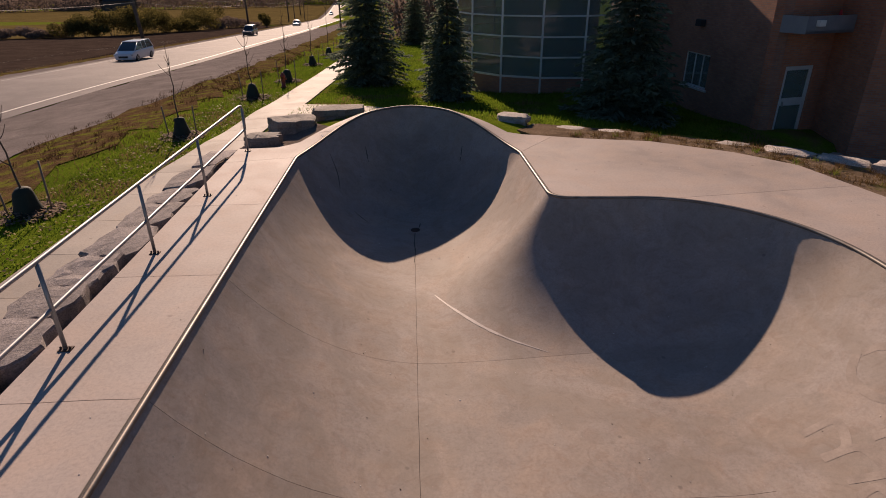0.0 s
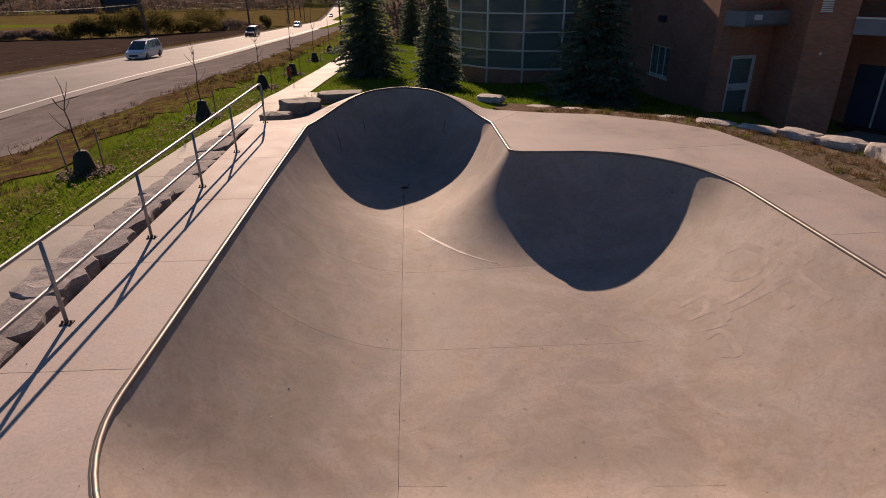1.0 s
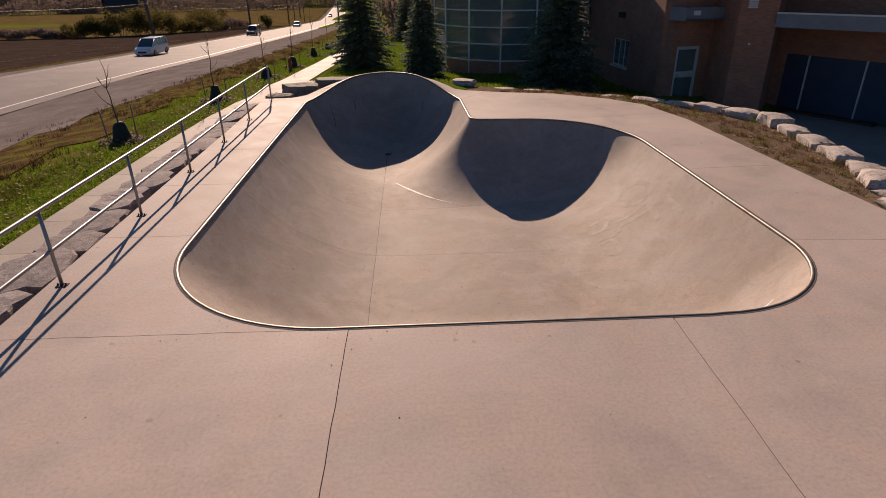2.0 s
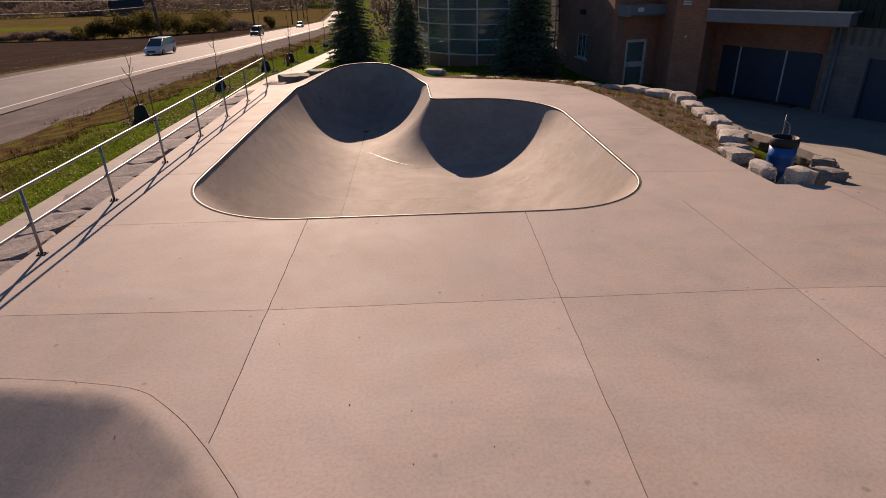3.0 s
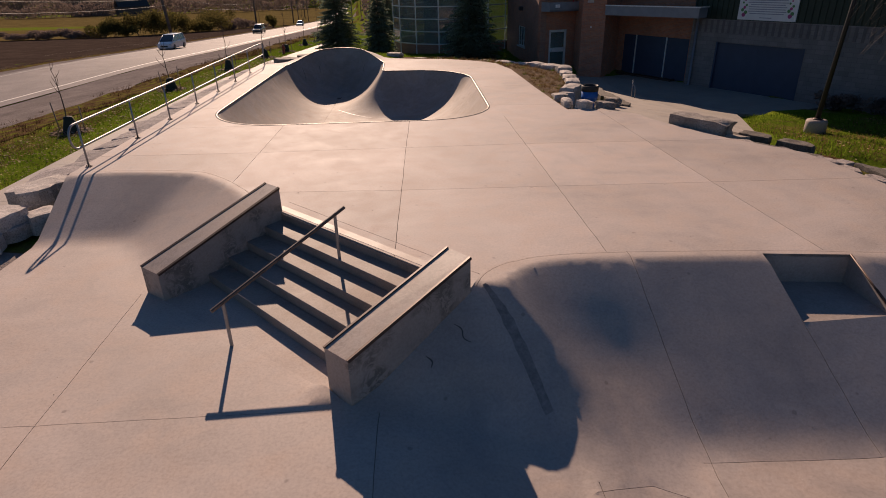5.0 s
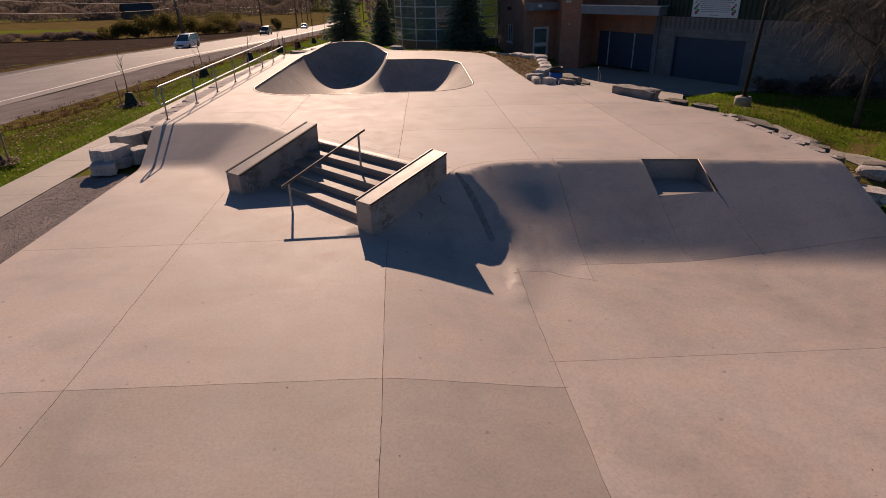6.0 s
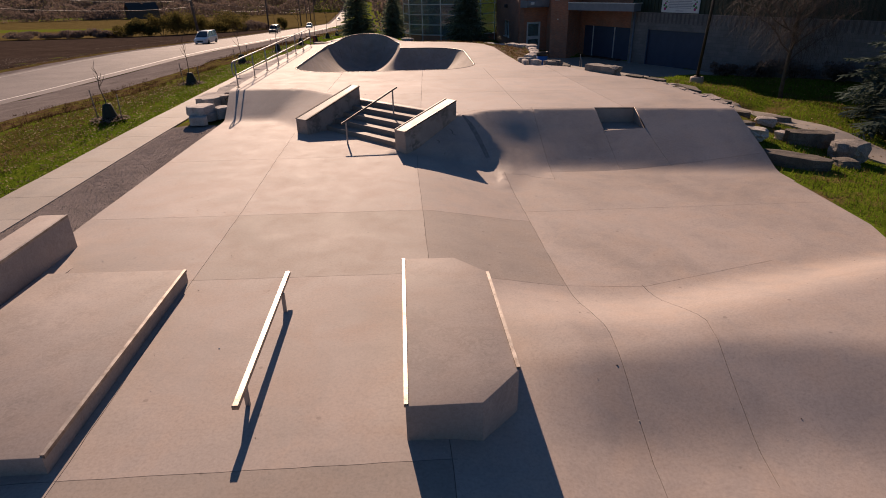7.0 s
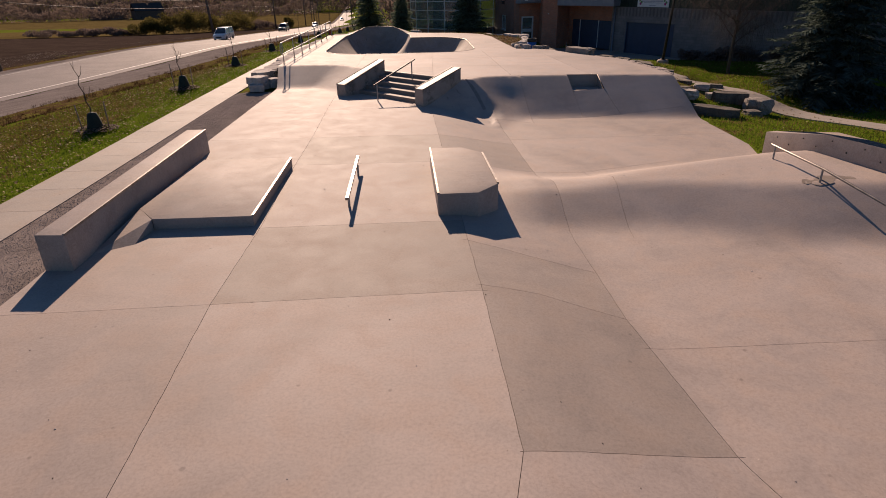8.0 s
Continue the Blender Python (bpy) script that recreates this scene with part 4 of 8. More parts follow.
pavement_plaza = thing("pavement_plaza", "pale concrete lower plaza with banks and a rounded roller", "pavement", kind="structure")
PLAZA_JOINTS = [[(-3.35, -14.68), (3.3, -14.62)], [(-0.25, -11.5), (-0.17, -14.7), (-0.02, -19.3), (0.02, -22.46), (0.16, -27.0), (0.14, -30.05), (0.35, -34.0), (0.5, -46)], [(-3.3, -19.25), (4.1, -19.3), (6.57, -19.1)], [(-2.8, -22.4), (4.16, -22.45)],
                [(-2.6, -27.0), (4.3, -26.9)], [(-3.2, -30.2), (4.45, -29.95)], [(4.0, -14.8), (4.0, -16.2), (4.13, -20.0), (4.3, -26.0), (4.44, -30.0), (4.5, -33.5), (4.2, -34.6), (3.6, -35.3)],
                [(6.49, -15.75), (6.6, -19.0), (6.65, -21.0), (6.8, -24.5), (6.65, -27.2), (6.7, -30.35), (7.0, -33.3), (7.4, -34.6), (8.5, -35.4), (11, -35.3)], [(6.6, -18.5), (14.3, -18.5)], [(4.2, -22.4), (6.7, -22.3), (8.1, -22.45), (10.9, -21.6)],
                [(7.92, -15.36), (9.9, -15.42), (14.3, -15.2)], [(7.85, -12.13), (7.92, -15.3), (7.87, -16.0)], [(9.92, -13.64), (9.95, -15.3)], [(11.21, -13.66), (11.45, -15.3)], [(6.51, -15.78), (7.1, -15.68), (7.87, -16.0)], [(6.77, -31.15), (15.4, -31.1)], [(4.55, -33.5), (7.0, -33.3)], [(8.1, -22.45), (8.28, -24.4), (7.95, -27.0)], [(4.44, -29.75), (5.4, -29.85), (6.7, -30.35)], [(0.5, -36.4), (15.4, -36.5)], [(4.37, -27.94), (5.4, -28.3), (6.68, -28.7)]]
PLAZA_JOINTS += [band(EDGE_L[:-1], 0.04, 0.04)[0], band(EDGE_R[2:], 0.04, 0.04)[0]]
BANK_LINES = []
for line, sgn in ((EDGE_L, 1), (EDGE_R, 1)):
    for d in (0.06, 0.11, 0.17, 0.25, 0.35, 0.48):
        for s in (-1, 1):
            BANK_LINES += [p for p in resample(band(line, d * s, d * s)[0], 0.2, False)]
BANK_LINES += resample([(5.31, -13.12), (5.62, -13.55), (5.98, -14.1), (6.2, -14.6), (6.25, -14.95)], 0.1, False)
BANK_LINES += [(x, y) for x in np.arange(5.4, 8.2, 0.095) for y in np.arange(-16.2, -13.0, 0.095)]
B_ = np.array(BANK_LINES)
B_ = B_[inside(PLAZA, B_) & (dist_line(PLAZA, B_, True)[0] > 0.06) & (dist_line(NOTCH, B_, True)[0] > 0.08)]
plaza_slabs = paving(pavement_plaza, PLAZA, [NOTCH], PLAZA_JOINTS, plaza_z, 0.26, M_PLAZA, M_JOINTPALE, "slab", gap=0.0036, over=0.09, extra=[tuple(p) for p in B_])
for ob in plaza_slabs:
    c = sum((v.co for v in ob.data.vertices), Vector()) / len(ob.data.vertices)
    if (-22.4 < c.y < -19.3 and -3.0 < c.x < 6.5) or (c.y < -27 and 4.1 < c.x < 7.2) or (-30.2 < c.y < -27 and c.x < 4.3):
        ob.data.materials[0] = M_PLAZAGREY

# recess in the bank
bank_recess = thing("bank_recess", "square recess in the concrete bank with a steel lip", "recess", kind="structure")
RECESS = float(plaza_z(np.array(NOTCH[2:])).min()) + 0.004
bm = bmesh.new()
fl = [bm.verts.new((x, y, RECESS)) for x, y in NOTCH]
bm.faces.new(fl)
zt = [plaza_z(np.array([p]))[0] for p in NOTCH]
up = [bm.verts.new((x, y, max(z, RECESS))) for (x, y), z in zip(NOTCH, zt)]
for i in (0, 1, 3):
    j = (i + 1) % 4
    bm.faces.new((fl[j], fl[i], up[i], up[j]))
part("liner", bm, M_LEDGE, bank_recess, soft=False)
bm = bmesh.new()
tube(bm, [(NOTCH[1][0], NOTCH[1][1], zt[1]), (NOTCH[2][0], NOTCH[2][1], zt[2] + 0.004)], 0.018, 6)
part("lip", bm, M_DARKSTEEL, bank_recess, "worn steel angle lip")


# ---------------------------------------------------------------- stairs, ledges and rails
def hubba(name, plan, z_hi, z_lo, label):
    """A sloping concrete ledge: rear pair of corners high, lower pair low; steel angle along both edges."""
    top = thing(name, label, "skate ledge", "stair ledges", (*plan[0], LOW))
    inv = top.matrix_world.inverted()
    bm = bmesh.new()
    hull_prism(bm, plan, [-0.9] * 4, [z_hi - 0.05, z_hi - 0.05, z_lo - 0.05, z_lo - 0.05])
    bmesh.ops.transform(bm, matrix=inv, verts=bm.verts)
    part("body", bm, M_HUBBASIDE, top, "crusted and stained concrete sides", soft=False)
    bm = bmesh.new()
    hull_prism(bm, plan, [z_hi - 0.05, z_hi - 0.05, z_lo - 0.05, z_lo - 0.05], [z_hi, z_hi, z_lo, z_lo])
    bmesh.ops.transform(bm, matrix=inv, verts=bm.verts)
    part("top_face", bm, M_HUBBA, top, "waxed brown-grey top", soft=False)
    for a, b in ((0, 3), (1, 2)):
        bm = bmesh.new()
        pa, pb = Vector((*plan[a], z_hi)), Vector((*plan[b], z_lo))
        tube(bm, [pa + Vector((0, 0, -0.008)), pb + Vector((0, 0, -0.008))], 0.03, 4)
        bmesh.ops.transform(bm, matrix=inv, verts=bm.verts)
        part("steel_edge", bm, M_DARKSTEEL, top, "rust-brown steel angle edge", soft=False)
    return top


hubba("stair_ledge", HUB_A, 0.49, -0.30, "sloping waxed concrete ledge beside the stairs")
hubba("stair_ledge", HUB_D, 0.49, -0.12, "sloping waxed concrete ledge beside the stairs and bank")

stairs = thing("stairs", "five-step grey concrete stairs between two sloping ledges", "stairs", at=(2.3, -12.4, LOW), kind="structure")
inv = stairs.matrix_world.inverted()
ta, tb, fa, fb = Vector((1.82, -9.70)), Vector((4.95, -12.78)), Vector((0.74, -10.99)), Vector((3.33, -13.76))
bm = bmesh.new()
hull_prism(bm, [(1.72, -9.5), (5.05, -12.78), (4.95, -12.80), (1.80, -9.72)], -0.95, -0.02)
bmesh.ops.transform(bm, matrix=inv, verts=bm.verts)
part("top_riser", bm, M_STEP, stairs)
bm = bmesh.new()
hull_prism(bm, [(1.90, -9.50), (5.20, -12.74), (5.05, -12.80), (1.80, -9.62)], -0.02, 0.004)
bmesh.ops.transform(bm, matrix=inv, verts=bm.verts)
part("nosing", bm, M_POLISHED, stairs, "polished worn top edge", soft=False)
for k in range(1, 6):
    # step k: its top lies k risers below the deck
    z1 = -0.16 * k
    s0, s1 = (k - 1) / 4, k / 4
    bm = bmesh.new()
    if k < 5:
        q = [ta.lerp(fa, s0 - 0.0), tb.lerp(fb, s0), tb.lerp(fb, s1), ta.lerp(fa, s1)]
        hull_prism(bm, [(p.x, p.y) for p in q], -0.95, z1)
        bevel(bm, 0.01, 1)
    else:
        hull_prism(bm, [(fa.x, fa.y), (fb.x, fb.y), (3.5, -14.42), (0.05, -11.52)], -0.95, LOW - 0.001)
    bmesh.ops.transform(bm, matrix=inv, verts=bm.verts)
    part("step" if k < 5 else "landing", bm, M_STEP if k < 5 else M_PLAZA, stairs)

handrail = thing("handrail", "round steel skate handrail down the stairs", "handrail", at=(1.71, -12.95, LOW))
inv = handrail.matrix_world.inverted()
for nm, pts, r, lb in (("rail", [(3.36, -11.46, 0.67), (1.63, -13.24, -0.13)], 0.031, "dark worn round rail"), ("post", [(3.22, -11.6, 0.6), (3.22, -11.6, -0.33)], 0.026, "galvanised post"), ("post", [(1.76, -13.1, -0.08), (1.76, -13.1, LOW)], 0.026, "galvanised post")):
    bm = bmesh.new()
    tube(bm, pts, r, 10)
    bmesh.ops.transform(bm, matrix=inv, verts=bm.verts)
    part(nm, bm, M_HANDRAIL if nm == "rail" else M_RAIL, handrail, lb)

# long pipe railing on the deck's edge
railing = thing("railing", "galvanised two-bar pipe railing along the deck's edge", "railing", at=(-3.42, 2.7, 0))
inv = railing.matrix_world.inverted()
POSTS = [(-3.47, -6.25), (-3.45, -3.5), (-3.44, -1.08), (-3.42, 1.45), (-3.41, 3.95), (-3.39, 6.4), (-3.38, 8.88), (-3.38, 11.9)]
for x, y in POSTS:
    bm = bmesh.new()
    tube(bm, [(x, y, 0.0), (x, y, 1.06)], 0.024, 10)
    post = part("post", bm, M_RAIL, railing)
    post.matrix_parent_inverse = inv
    bm = bmesh.new()
    box(bm, x - 0.07, y - 0.05, 0, x + 0.07, y + 0.05, 0.012)
    for sx in (-0.05, 0.05):
        lathe(bm, [(0.014, 0.01), (0.014, 0.035), (0.006, 0.04)], 8, pose(x + sx, y, 0))
    fl = part("foot_plate", bm, M_DARKSTEEL, post, "bolted dark foot plate", False)
xa, xb = -3.475, -3.38
bend = lambda y, s: [(xa if s < 0 else xb, y + s * (0.0 + 0.28 * math.sin(a)), 0.79 + 0.28 * math.cos(a)) for a in [math.pi * k / 10 for k in range(11)]]
loop = bend(-6.42, -1)[::-1]
bm = bmesh.new()
tube(bm, [(xb, 11.95, 0.51)] + [(xa + (xb - xa) * (y + 6.4) / 18.4, y, 0.51) for y in np.linspace(11.6, -6.2, 12)] + loop + [(xa + (xb - xa) * (y + 6.4) / 18.4, y, 1.07) for y in np.linspace(-6.2, 11.7, 12)] + [(xb, 11.86, 1.05), (xb, 11.95, 0.98), (xb, 11.97, 0.75), (xb, 11.95, 0.53)], 0.026, 10)
part("bar", bm, M_RAIL, railing, "bright top bar bent round into the middle bar").matrix_parent_inverse = inv


# boxes of the lower plaza
def edged(top, bm, inv):
    bmesh.ops.transform(bm, matrix=inv, verts=bm.verts)


def angle_edge(top, a, b, inv, mat=None, r=0.034):
    bm = bmesh.new()
    tube(bm, [Vector(a), Vector(b)], r, 4)
    edged(top, bm, inv)
    part("steel_edge", bm, mat or M_STEEL, top, "bright worn steel angle edge", soft=False)


grind_box = thing("grind_box", "low six-sided concrete grind box with steel edges", "skate box", at=(4.5, -24.8, LOW))
inv = grind_box.matrix_world.inverted()
HEX = [(3.75, -22.86), (3.845, -26.6), (4.70, -26.59), (5.19, -26.02), (5.10, -23.45), (4.6, -22.88)]
bm = bmesh.new()
hull_prism(bm, HEX, [-0.82, -0.82, -1.05, -1.15, -1.15, -1.0], -0.31)
bevel(bm, 0.012, 2)
edged(grind_box, bm, inv)
part("body", bm, M_LEDGE, grind_box)
angle_edge(grind_box, (3.757, -22.88, -0.315), (3.852, -26.58, -0.315), inv)
angle_edge(grind_box, (5.095, -23.47, -0.315), (5.183, -26.0, -0.315), inv)

manual_pad = thing("manual_pad", "low wide concrete manual pad with one steel edge", "skate pad", at=(-1.2, -24.6, LOW))
inv = manual_pad.matrix_world.inverted()
bm = bmesh.new()
hull_prism(bm, [(-0.04, -22.45), (-2.42, -22.4), (-2.55, -26.2), (-2.02, -26.85), (0.02, -26.85)], -0.83, -0.57)
bevel(bm, 0.012, 2)
edged(manual_pad, bm, inv)
part("top_slab", bm, M_LEDGE, manual_pad)
bm = bmesh.new()
hull_prism(bm, [(-2.41, -21.7), (-2.84, -21.2), (-2.72, -28.0), (-2.1, -27.6), (-2.03, -26.86), (-2.54, -26.2)], -0.83, [-0.80, -0.80, -0.80, -0.80, -0.575, -0.575])
edged(manual_pad, bm, inv)
part("side_ramp", bm, M_LEDGE, manual_pad)
angle_edge(manual_pad, (-0.045, -22.47, -0.575), (0.013, -26.83, -0.575), inv)

long_ledge = thing("long_ledge", "long knee-high concrete ledge along the plaza's edge", "skate ledge", at=(-3.05, -24.7, LOW))
inv = long_ledge.matrix_world.inverted()
bm = bmesh.new()
hull_prism(bm, [(-3.40, -20.72), (-3.20, -28.66), (-2.68, -28.70), (-2.84, -20.72)], -0.85, -0.11)
bevel(bm, 0.018, 2)
edged(long_ledge, bm, inv)
part("body", bm, M_LEDGE, long_ledge)
angle_edge(long_ledge, (-2.845, -20.75, -0.118), (-2.69, -28.67, -0.118), inv, r=0.03)

flat_rail = thing("flat_rail", "low straight square steel grind rail", "skate rail", at=(1.9, -24.6, LOW))
inv = flat_rail.matrix_world.inverted()
bm = bmesh.new()
box(bm, -0.04, -1.7, 0, 0.04, 1.7, 0.06)
bevel(bm, 0.006, 1)
bmesh.ops.transform(bm, matrix=inv @ pose(1.865, -24.62, -0.49, 0, 0, 1.2), verts=bm.verts)
part("bar", bm, M_STEEL, flat_rail, "bright worn square bar")
for y in (-23.6, -25.85):
    bm = bmesh.new()
    box(bm, 1.85, y - 0.025, LOW, 1.90, y + 0.025, -0.48)
    edged(flat_rail, bm, inv)
    part("post", bm, M_RAIL, flat_rail, soft=False)

side_wall = thing("side_wall", "pale concrete ledge wall with tie holes at the plaza's side", "concrete wall", at=(14.6, -24, LOWER))
inv = side_wall.matrix_world.inverted()
bm = bmesh.new()
SIDE_TOP = [-0.5, -0.10, -0.06, -0.28]
FACE = [(13.78, -21.42), (14.2, -23.45), (14.8, -26.2), (15.45, -29.2)]
hull_prism(bm, FACE + [(x + 0.36, y + 0.08) for x, y in FACE[::-1]], -1.4, SIDE_TOP + SIDE_TOP[::-1])
bevel(bm, 0.015, 2)
edged(side_wall, bm, inv)
part("body", bm, M_LEDGE, side_wall)
for k in range(16):
    f = 0.06 + k / 17
    x, y = np.interp(f, [0, 0.27, 0.62, 1], [p[0] for p in FACE]), np.interp(f, [0, 0.27, 0.62, 1], [p[1] for p in FACE])
    zt_ = np.interp(f, [0, 0.27, 0.62, 1], SIDE_TOP)
    bm = bmesh.new()
    bmesh.ops.create_uvsphere(bm, u_segments=8, v_segments=5, radius=0.022, matrix=pose(x - 0.002, y, zt_ - 0.14 - 0.2 * (k % 2)))
    edged(side_wall, bm, inv)
    part("tie_hole", bm, M_JOINT, side_wall)

side_rail = thing("side_rail", "low bent steel grind rail over the roller", "skate rail", at=(12.6, -24.8, -0.75))
inv = side_rail.matrix_world.inverted()
bm = bmesh.new()
tube(bm, [(12.70, -23.55, -0.30), (12.68, -25.75, -0.32), (13.3, -27.95, -0.80)], 0.03, 10)
edged(side_rail, bm, inv)
part("bar", bm, M_STEEL, side_rail, "bright worn round bar")
for x, y, zt_ in ((12.69, -23.75, -0.31), (12.68, -25.7, -0.33), (13.26, -27.8, -0.78)):
    bm = bmesh.new()
    zb = plaza_z(np.array([(x, y)]))[0]
    tube(bm, [(x, y, zt_), (x, y, zb)], 0.024, 8)
    edged(side_rail, bm, inv)
    part("post", bm, M_RAIL, side_rail)


# ---------------------------------------------------------------- sidewalks, gravel, beds
SIDE = curve2([(-5.78, -60), (-5.78, -30), (-5.8, -20), (-5.88, -11), (-5.82, 0), (-5.65, 9), (-5.42, 13), (-4.98, 18), (-4.5, 24), (-4.2, 35), (-4.05, 50), (-3.95, 80)], 6)


def cross_joints(line, spacing, half):
    out, run = [], 0.0
    for a, b in zip(line, line[1:]):
        a, b = Vector(a), Vector(b)
        L = (b - a).length
        d = (b - a).normalized()
        s = spacing - run
        while s < L:
            p = a + d * s
            out.append([(p.x - d.y * half, p.y + d.x * half), (p.x + d.y * half, p.y - d.x * half)])
            s += spacing
        run = (run + L) % spacing
    return out


sidewalk = thing("sidewalk", "pale concrete sidewalk of square slabs along the lawn", "sidewalk", kind="structure")
lo, hi = band([p for p in SIDE if -34 < p[1] < 52], -0.78, 0.68)
paving(sidewalk, lo + hi[::-1], [], cross_joints([p for p in SIDE if -34 < p[1] < 52], 1.6, 1.0), lambda V: gz(V) + 0.05, 0.6, M_WALKWAY, M_JOINT, "slab", skirt=0.12)
side_path = thing("side_path", "narrow pale concrete path across the lawn", "path", kind="structure")
PATH2 = curve2([(16.35, -6.3), (16.85, -8.3), (17.55, -10.7), (18.45, -13.2), (20.05, -18.2), (22.2, -24.5)], 6)
lo, hi = band(PATH2, -0.6, 0.6)
paving(side_path, lo + hi[::-1], [], cross_joints(PATH2, 1.8, 0.9), lambda V: gz(V) + 0.05, 0.6, M_WALKWAY, M_JOINT, "slab", skirt=0.1)
sheet("link_path", [(-4.3, 17.8), (-3.9, 22.6), (-2.6, 22.0), (-0.6, 20.6), (1.0, 18.4), (0.6, 16.4), (-1.0, 18.0), (-2.8, 18.2)], M_WALKWAY, "pale concrete path behind the bowl", "path", gz, 0.05, 0.5)
driveway = thing("driveway", "pale concrete yard sloping down to blue garage doors", "driveway", kind="structure")
paving(driveway, YARD, [], [[(12.4, 0.4), (17.1, 0.9)], [(12.7, 6.0), (22.9, 6.1)], [(14.5, -4), (15.6, 16)], [(12.8, 10.8), (20.5, 10.8)]], yard_z, 0.5, M_WALKWAY, M_JOINT, "slab", skirt=0.2)

gravel_z = lambda V: -0.08 - 0.50 * np.clip((-3.62 - V[:, 0]) / 0.6, 0, 1) ** 0.9 - 0.32 * np.clip((-4.22 - V[:, 0]) / 0.7, 0, 1)
sheet("gravel_strip", [(-3.66, -6.7), (-3.66, 11.9), (-4.65, 12.2), (-4.9, 9), (-5.0, 2), (-5.1, -6)], M_GRAVELDARK, "grey gravel slope beside the deck", "gravel",
      gravel_z, 0.0, 0.3)
sheet("dirt_patch", [(-3.64, 11.92), (-3.64, 12.12), (-2.77, 12.17), (-2.3, 12.75), (-1.6, 13.85), (-1.0, 14.5), (-1.6, 15.6), (-2.8, 16.9), (-3.9, 16.9), (-4.25, 15.0), (-4.3, 14.5), (-4.63, 12.22)], M_DIRT, "brown gravelly dirt between the stone slabs", "dirt",
      lambda V: np.maximum(gz(V) + 0.03, -0.07 - 0.55 * sstep((dist_line([(-3.64, 11.9), (-2.77, 12.17), (-2.3, 12.75), (-1.6, 13.85), (-1.0, 14.5)], V)[0]) / 1.2)), 0.0, 0.4)
sheet("dry_verge", [(-9.4, 6), (-9.3, 0), (-9.6, -5), (-9.4, -10), (-9.7, -14), (-9.6, -22), (-9.8, -36), (-10.0, -58), (-19.0, -58), (-15.2, -36), (-13.0, -22), (-11.2, -9), (-9.3, 4)], M_VERGE, "olive-brown dry grass of the verge", "verge", gz, 0.02, 0.6)
sheet("gravel_verge", [(-3.36, -9.3), (-3.38, -19.0), (-3.22, -30), (-3.22, -40), (-5.14, -40), (-5.16, -20), (-5.24, -9.5), (-4.6, -9.0)], M_GRAVEL, "grey gravel strip between sidewalk and plaza", "gravel", gz, 0.03, 0.6)
SOIL = [(13.5, -5.9), (14.6, -5.6), (15.6, -6.2), (15.8, -8.3), (16.35, -10.4), (16.6, -11.8), (15.6, -12.7), (14.45, -12.6), (14.2, -9.5), (13.95, -7.3)]
sheet("soil_strip", SOIL, M_WEEDS, "bare brown soil with dry grass between flagstones and path", "soil", gz, 0.02, 0.5)
BED_ROCKS = [(3.35, 14.85, 0.9), (4.1, 14.4, 1.0), (4.85, 14.1, 0.9), (5.75, 13.65, 1.25), (6.75, 12.9, 1.2), (7.7, 12.5, 1.05), (8.3, 11.95, 0.9), (9.2, 11.2, 1.15), (10.1, 10.5, 1.2), (10.6, 9.5, 1.1), (11.1, 8.55, 1.1), (11.45, 7.55, 1.05), (11.3, 6.4, 1.05), (11.2, 5.3, 1.05), (11.05, 4.2, 1.1), (10.8, 3.1, 1.05), (10.4, 2.15, 1.0)]
sheet("planting_bed", [(3.62, 12.72), (4.6, 12.37), (6.2, 11.95), (7.7, 10.87), (8.57, 9.82), (9.02, 7.6), (9.22, 2.7), (9.47, -1.4), (9.85, -0.6), (10.1, 0.9), (10.7, 3.0), (11.1, 4.8), (11.4, 6.8), (11.2, 8.2), (10.4, 9.8), (9.0, 11.6), (8.0, 12.5), (6.0, 13.8), (4.0, 14.7), (3.3, 13.9)],
      M_BED, "brown mulch bed with dry grass tufts beside the deck", "planting bed", lambda V: -0.05 - 0.12 * sstep(dist_line([(9.4, -1.5), (9.0, 7.6), (7.7, 10.9), (3.6, 12.7)], V)[0] / 2.0), 0.0, 0.4, edge=0.5)


# ---------------------------------------------------------------- stones
def boulder(seed, sx, sy, sz, at, turn, mat, label, group, flat=0.5, tilt=0.0):
    """A rough quarried block: a cushioned box broken by noise, flat on top."""
    bm = bmesh.new()
    bmesh.ops.create_cube(bm, size=1)
    bmesh.ops.subdivide_edges(bm, edges=bm.edges[:], cuts=5, use_grid_fill=True)
    rr = random.Random(seed)
    o = Vector((rr.uniform(-50, 50), rr.uniform(-50, 50), rr.uniform(-50, 50)))
    for v in bm.verts:
        p = v.co.copy()
        r = p.normalized() * 0.62
        q = p.lerp(r, 0.32)
        n1 = noise.noise_vector(q * 1.7 + o) * 0.17
        n2 = noise.noise_vector(q * 5.0 + o) * 0.085
        c = noise.cell(q * 3.1 + o) * 0.07
        k = 0.14 if p.z > 0.45 else 1.0
        v.co = Vector(((q.x + n1.x + n2.x + c * p.x) * sx, (q.y + n1.y + n2.y + c * p.y) * sy, (q.z + (n1.z + n2.z) * k * (1 - flat * 0.5)) * sz))
    zmin = min(v.co.z for v in bm.verts)
    for v in bm.verts:
        v.co.z -= zmin
    for f in bm.faces:
        f.smooth = rr.random() < 0.2
    me = bpy.data.meshes.new("boulder")
    bm.to_mesh(me)
    bm.free()
    me.materials.append(mat)
    ob = new("boulder", me)
    ob.matrix_world = pose(*at, 0, tilt, turn)
    return tagged(ob, label, "boulder", group)


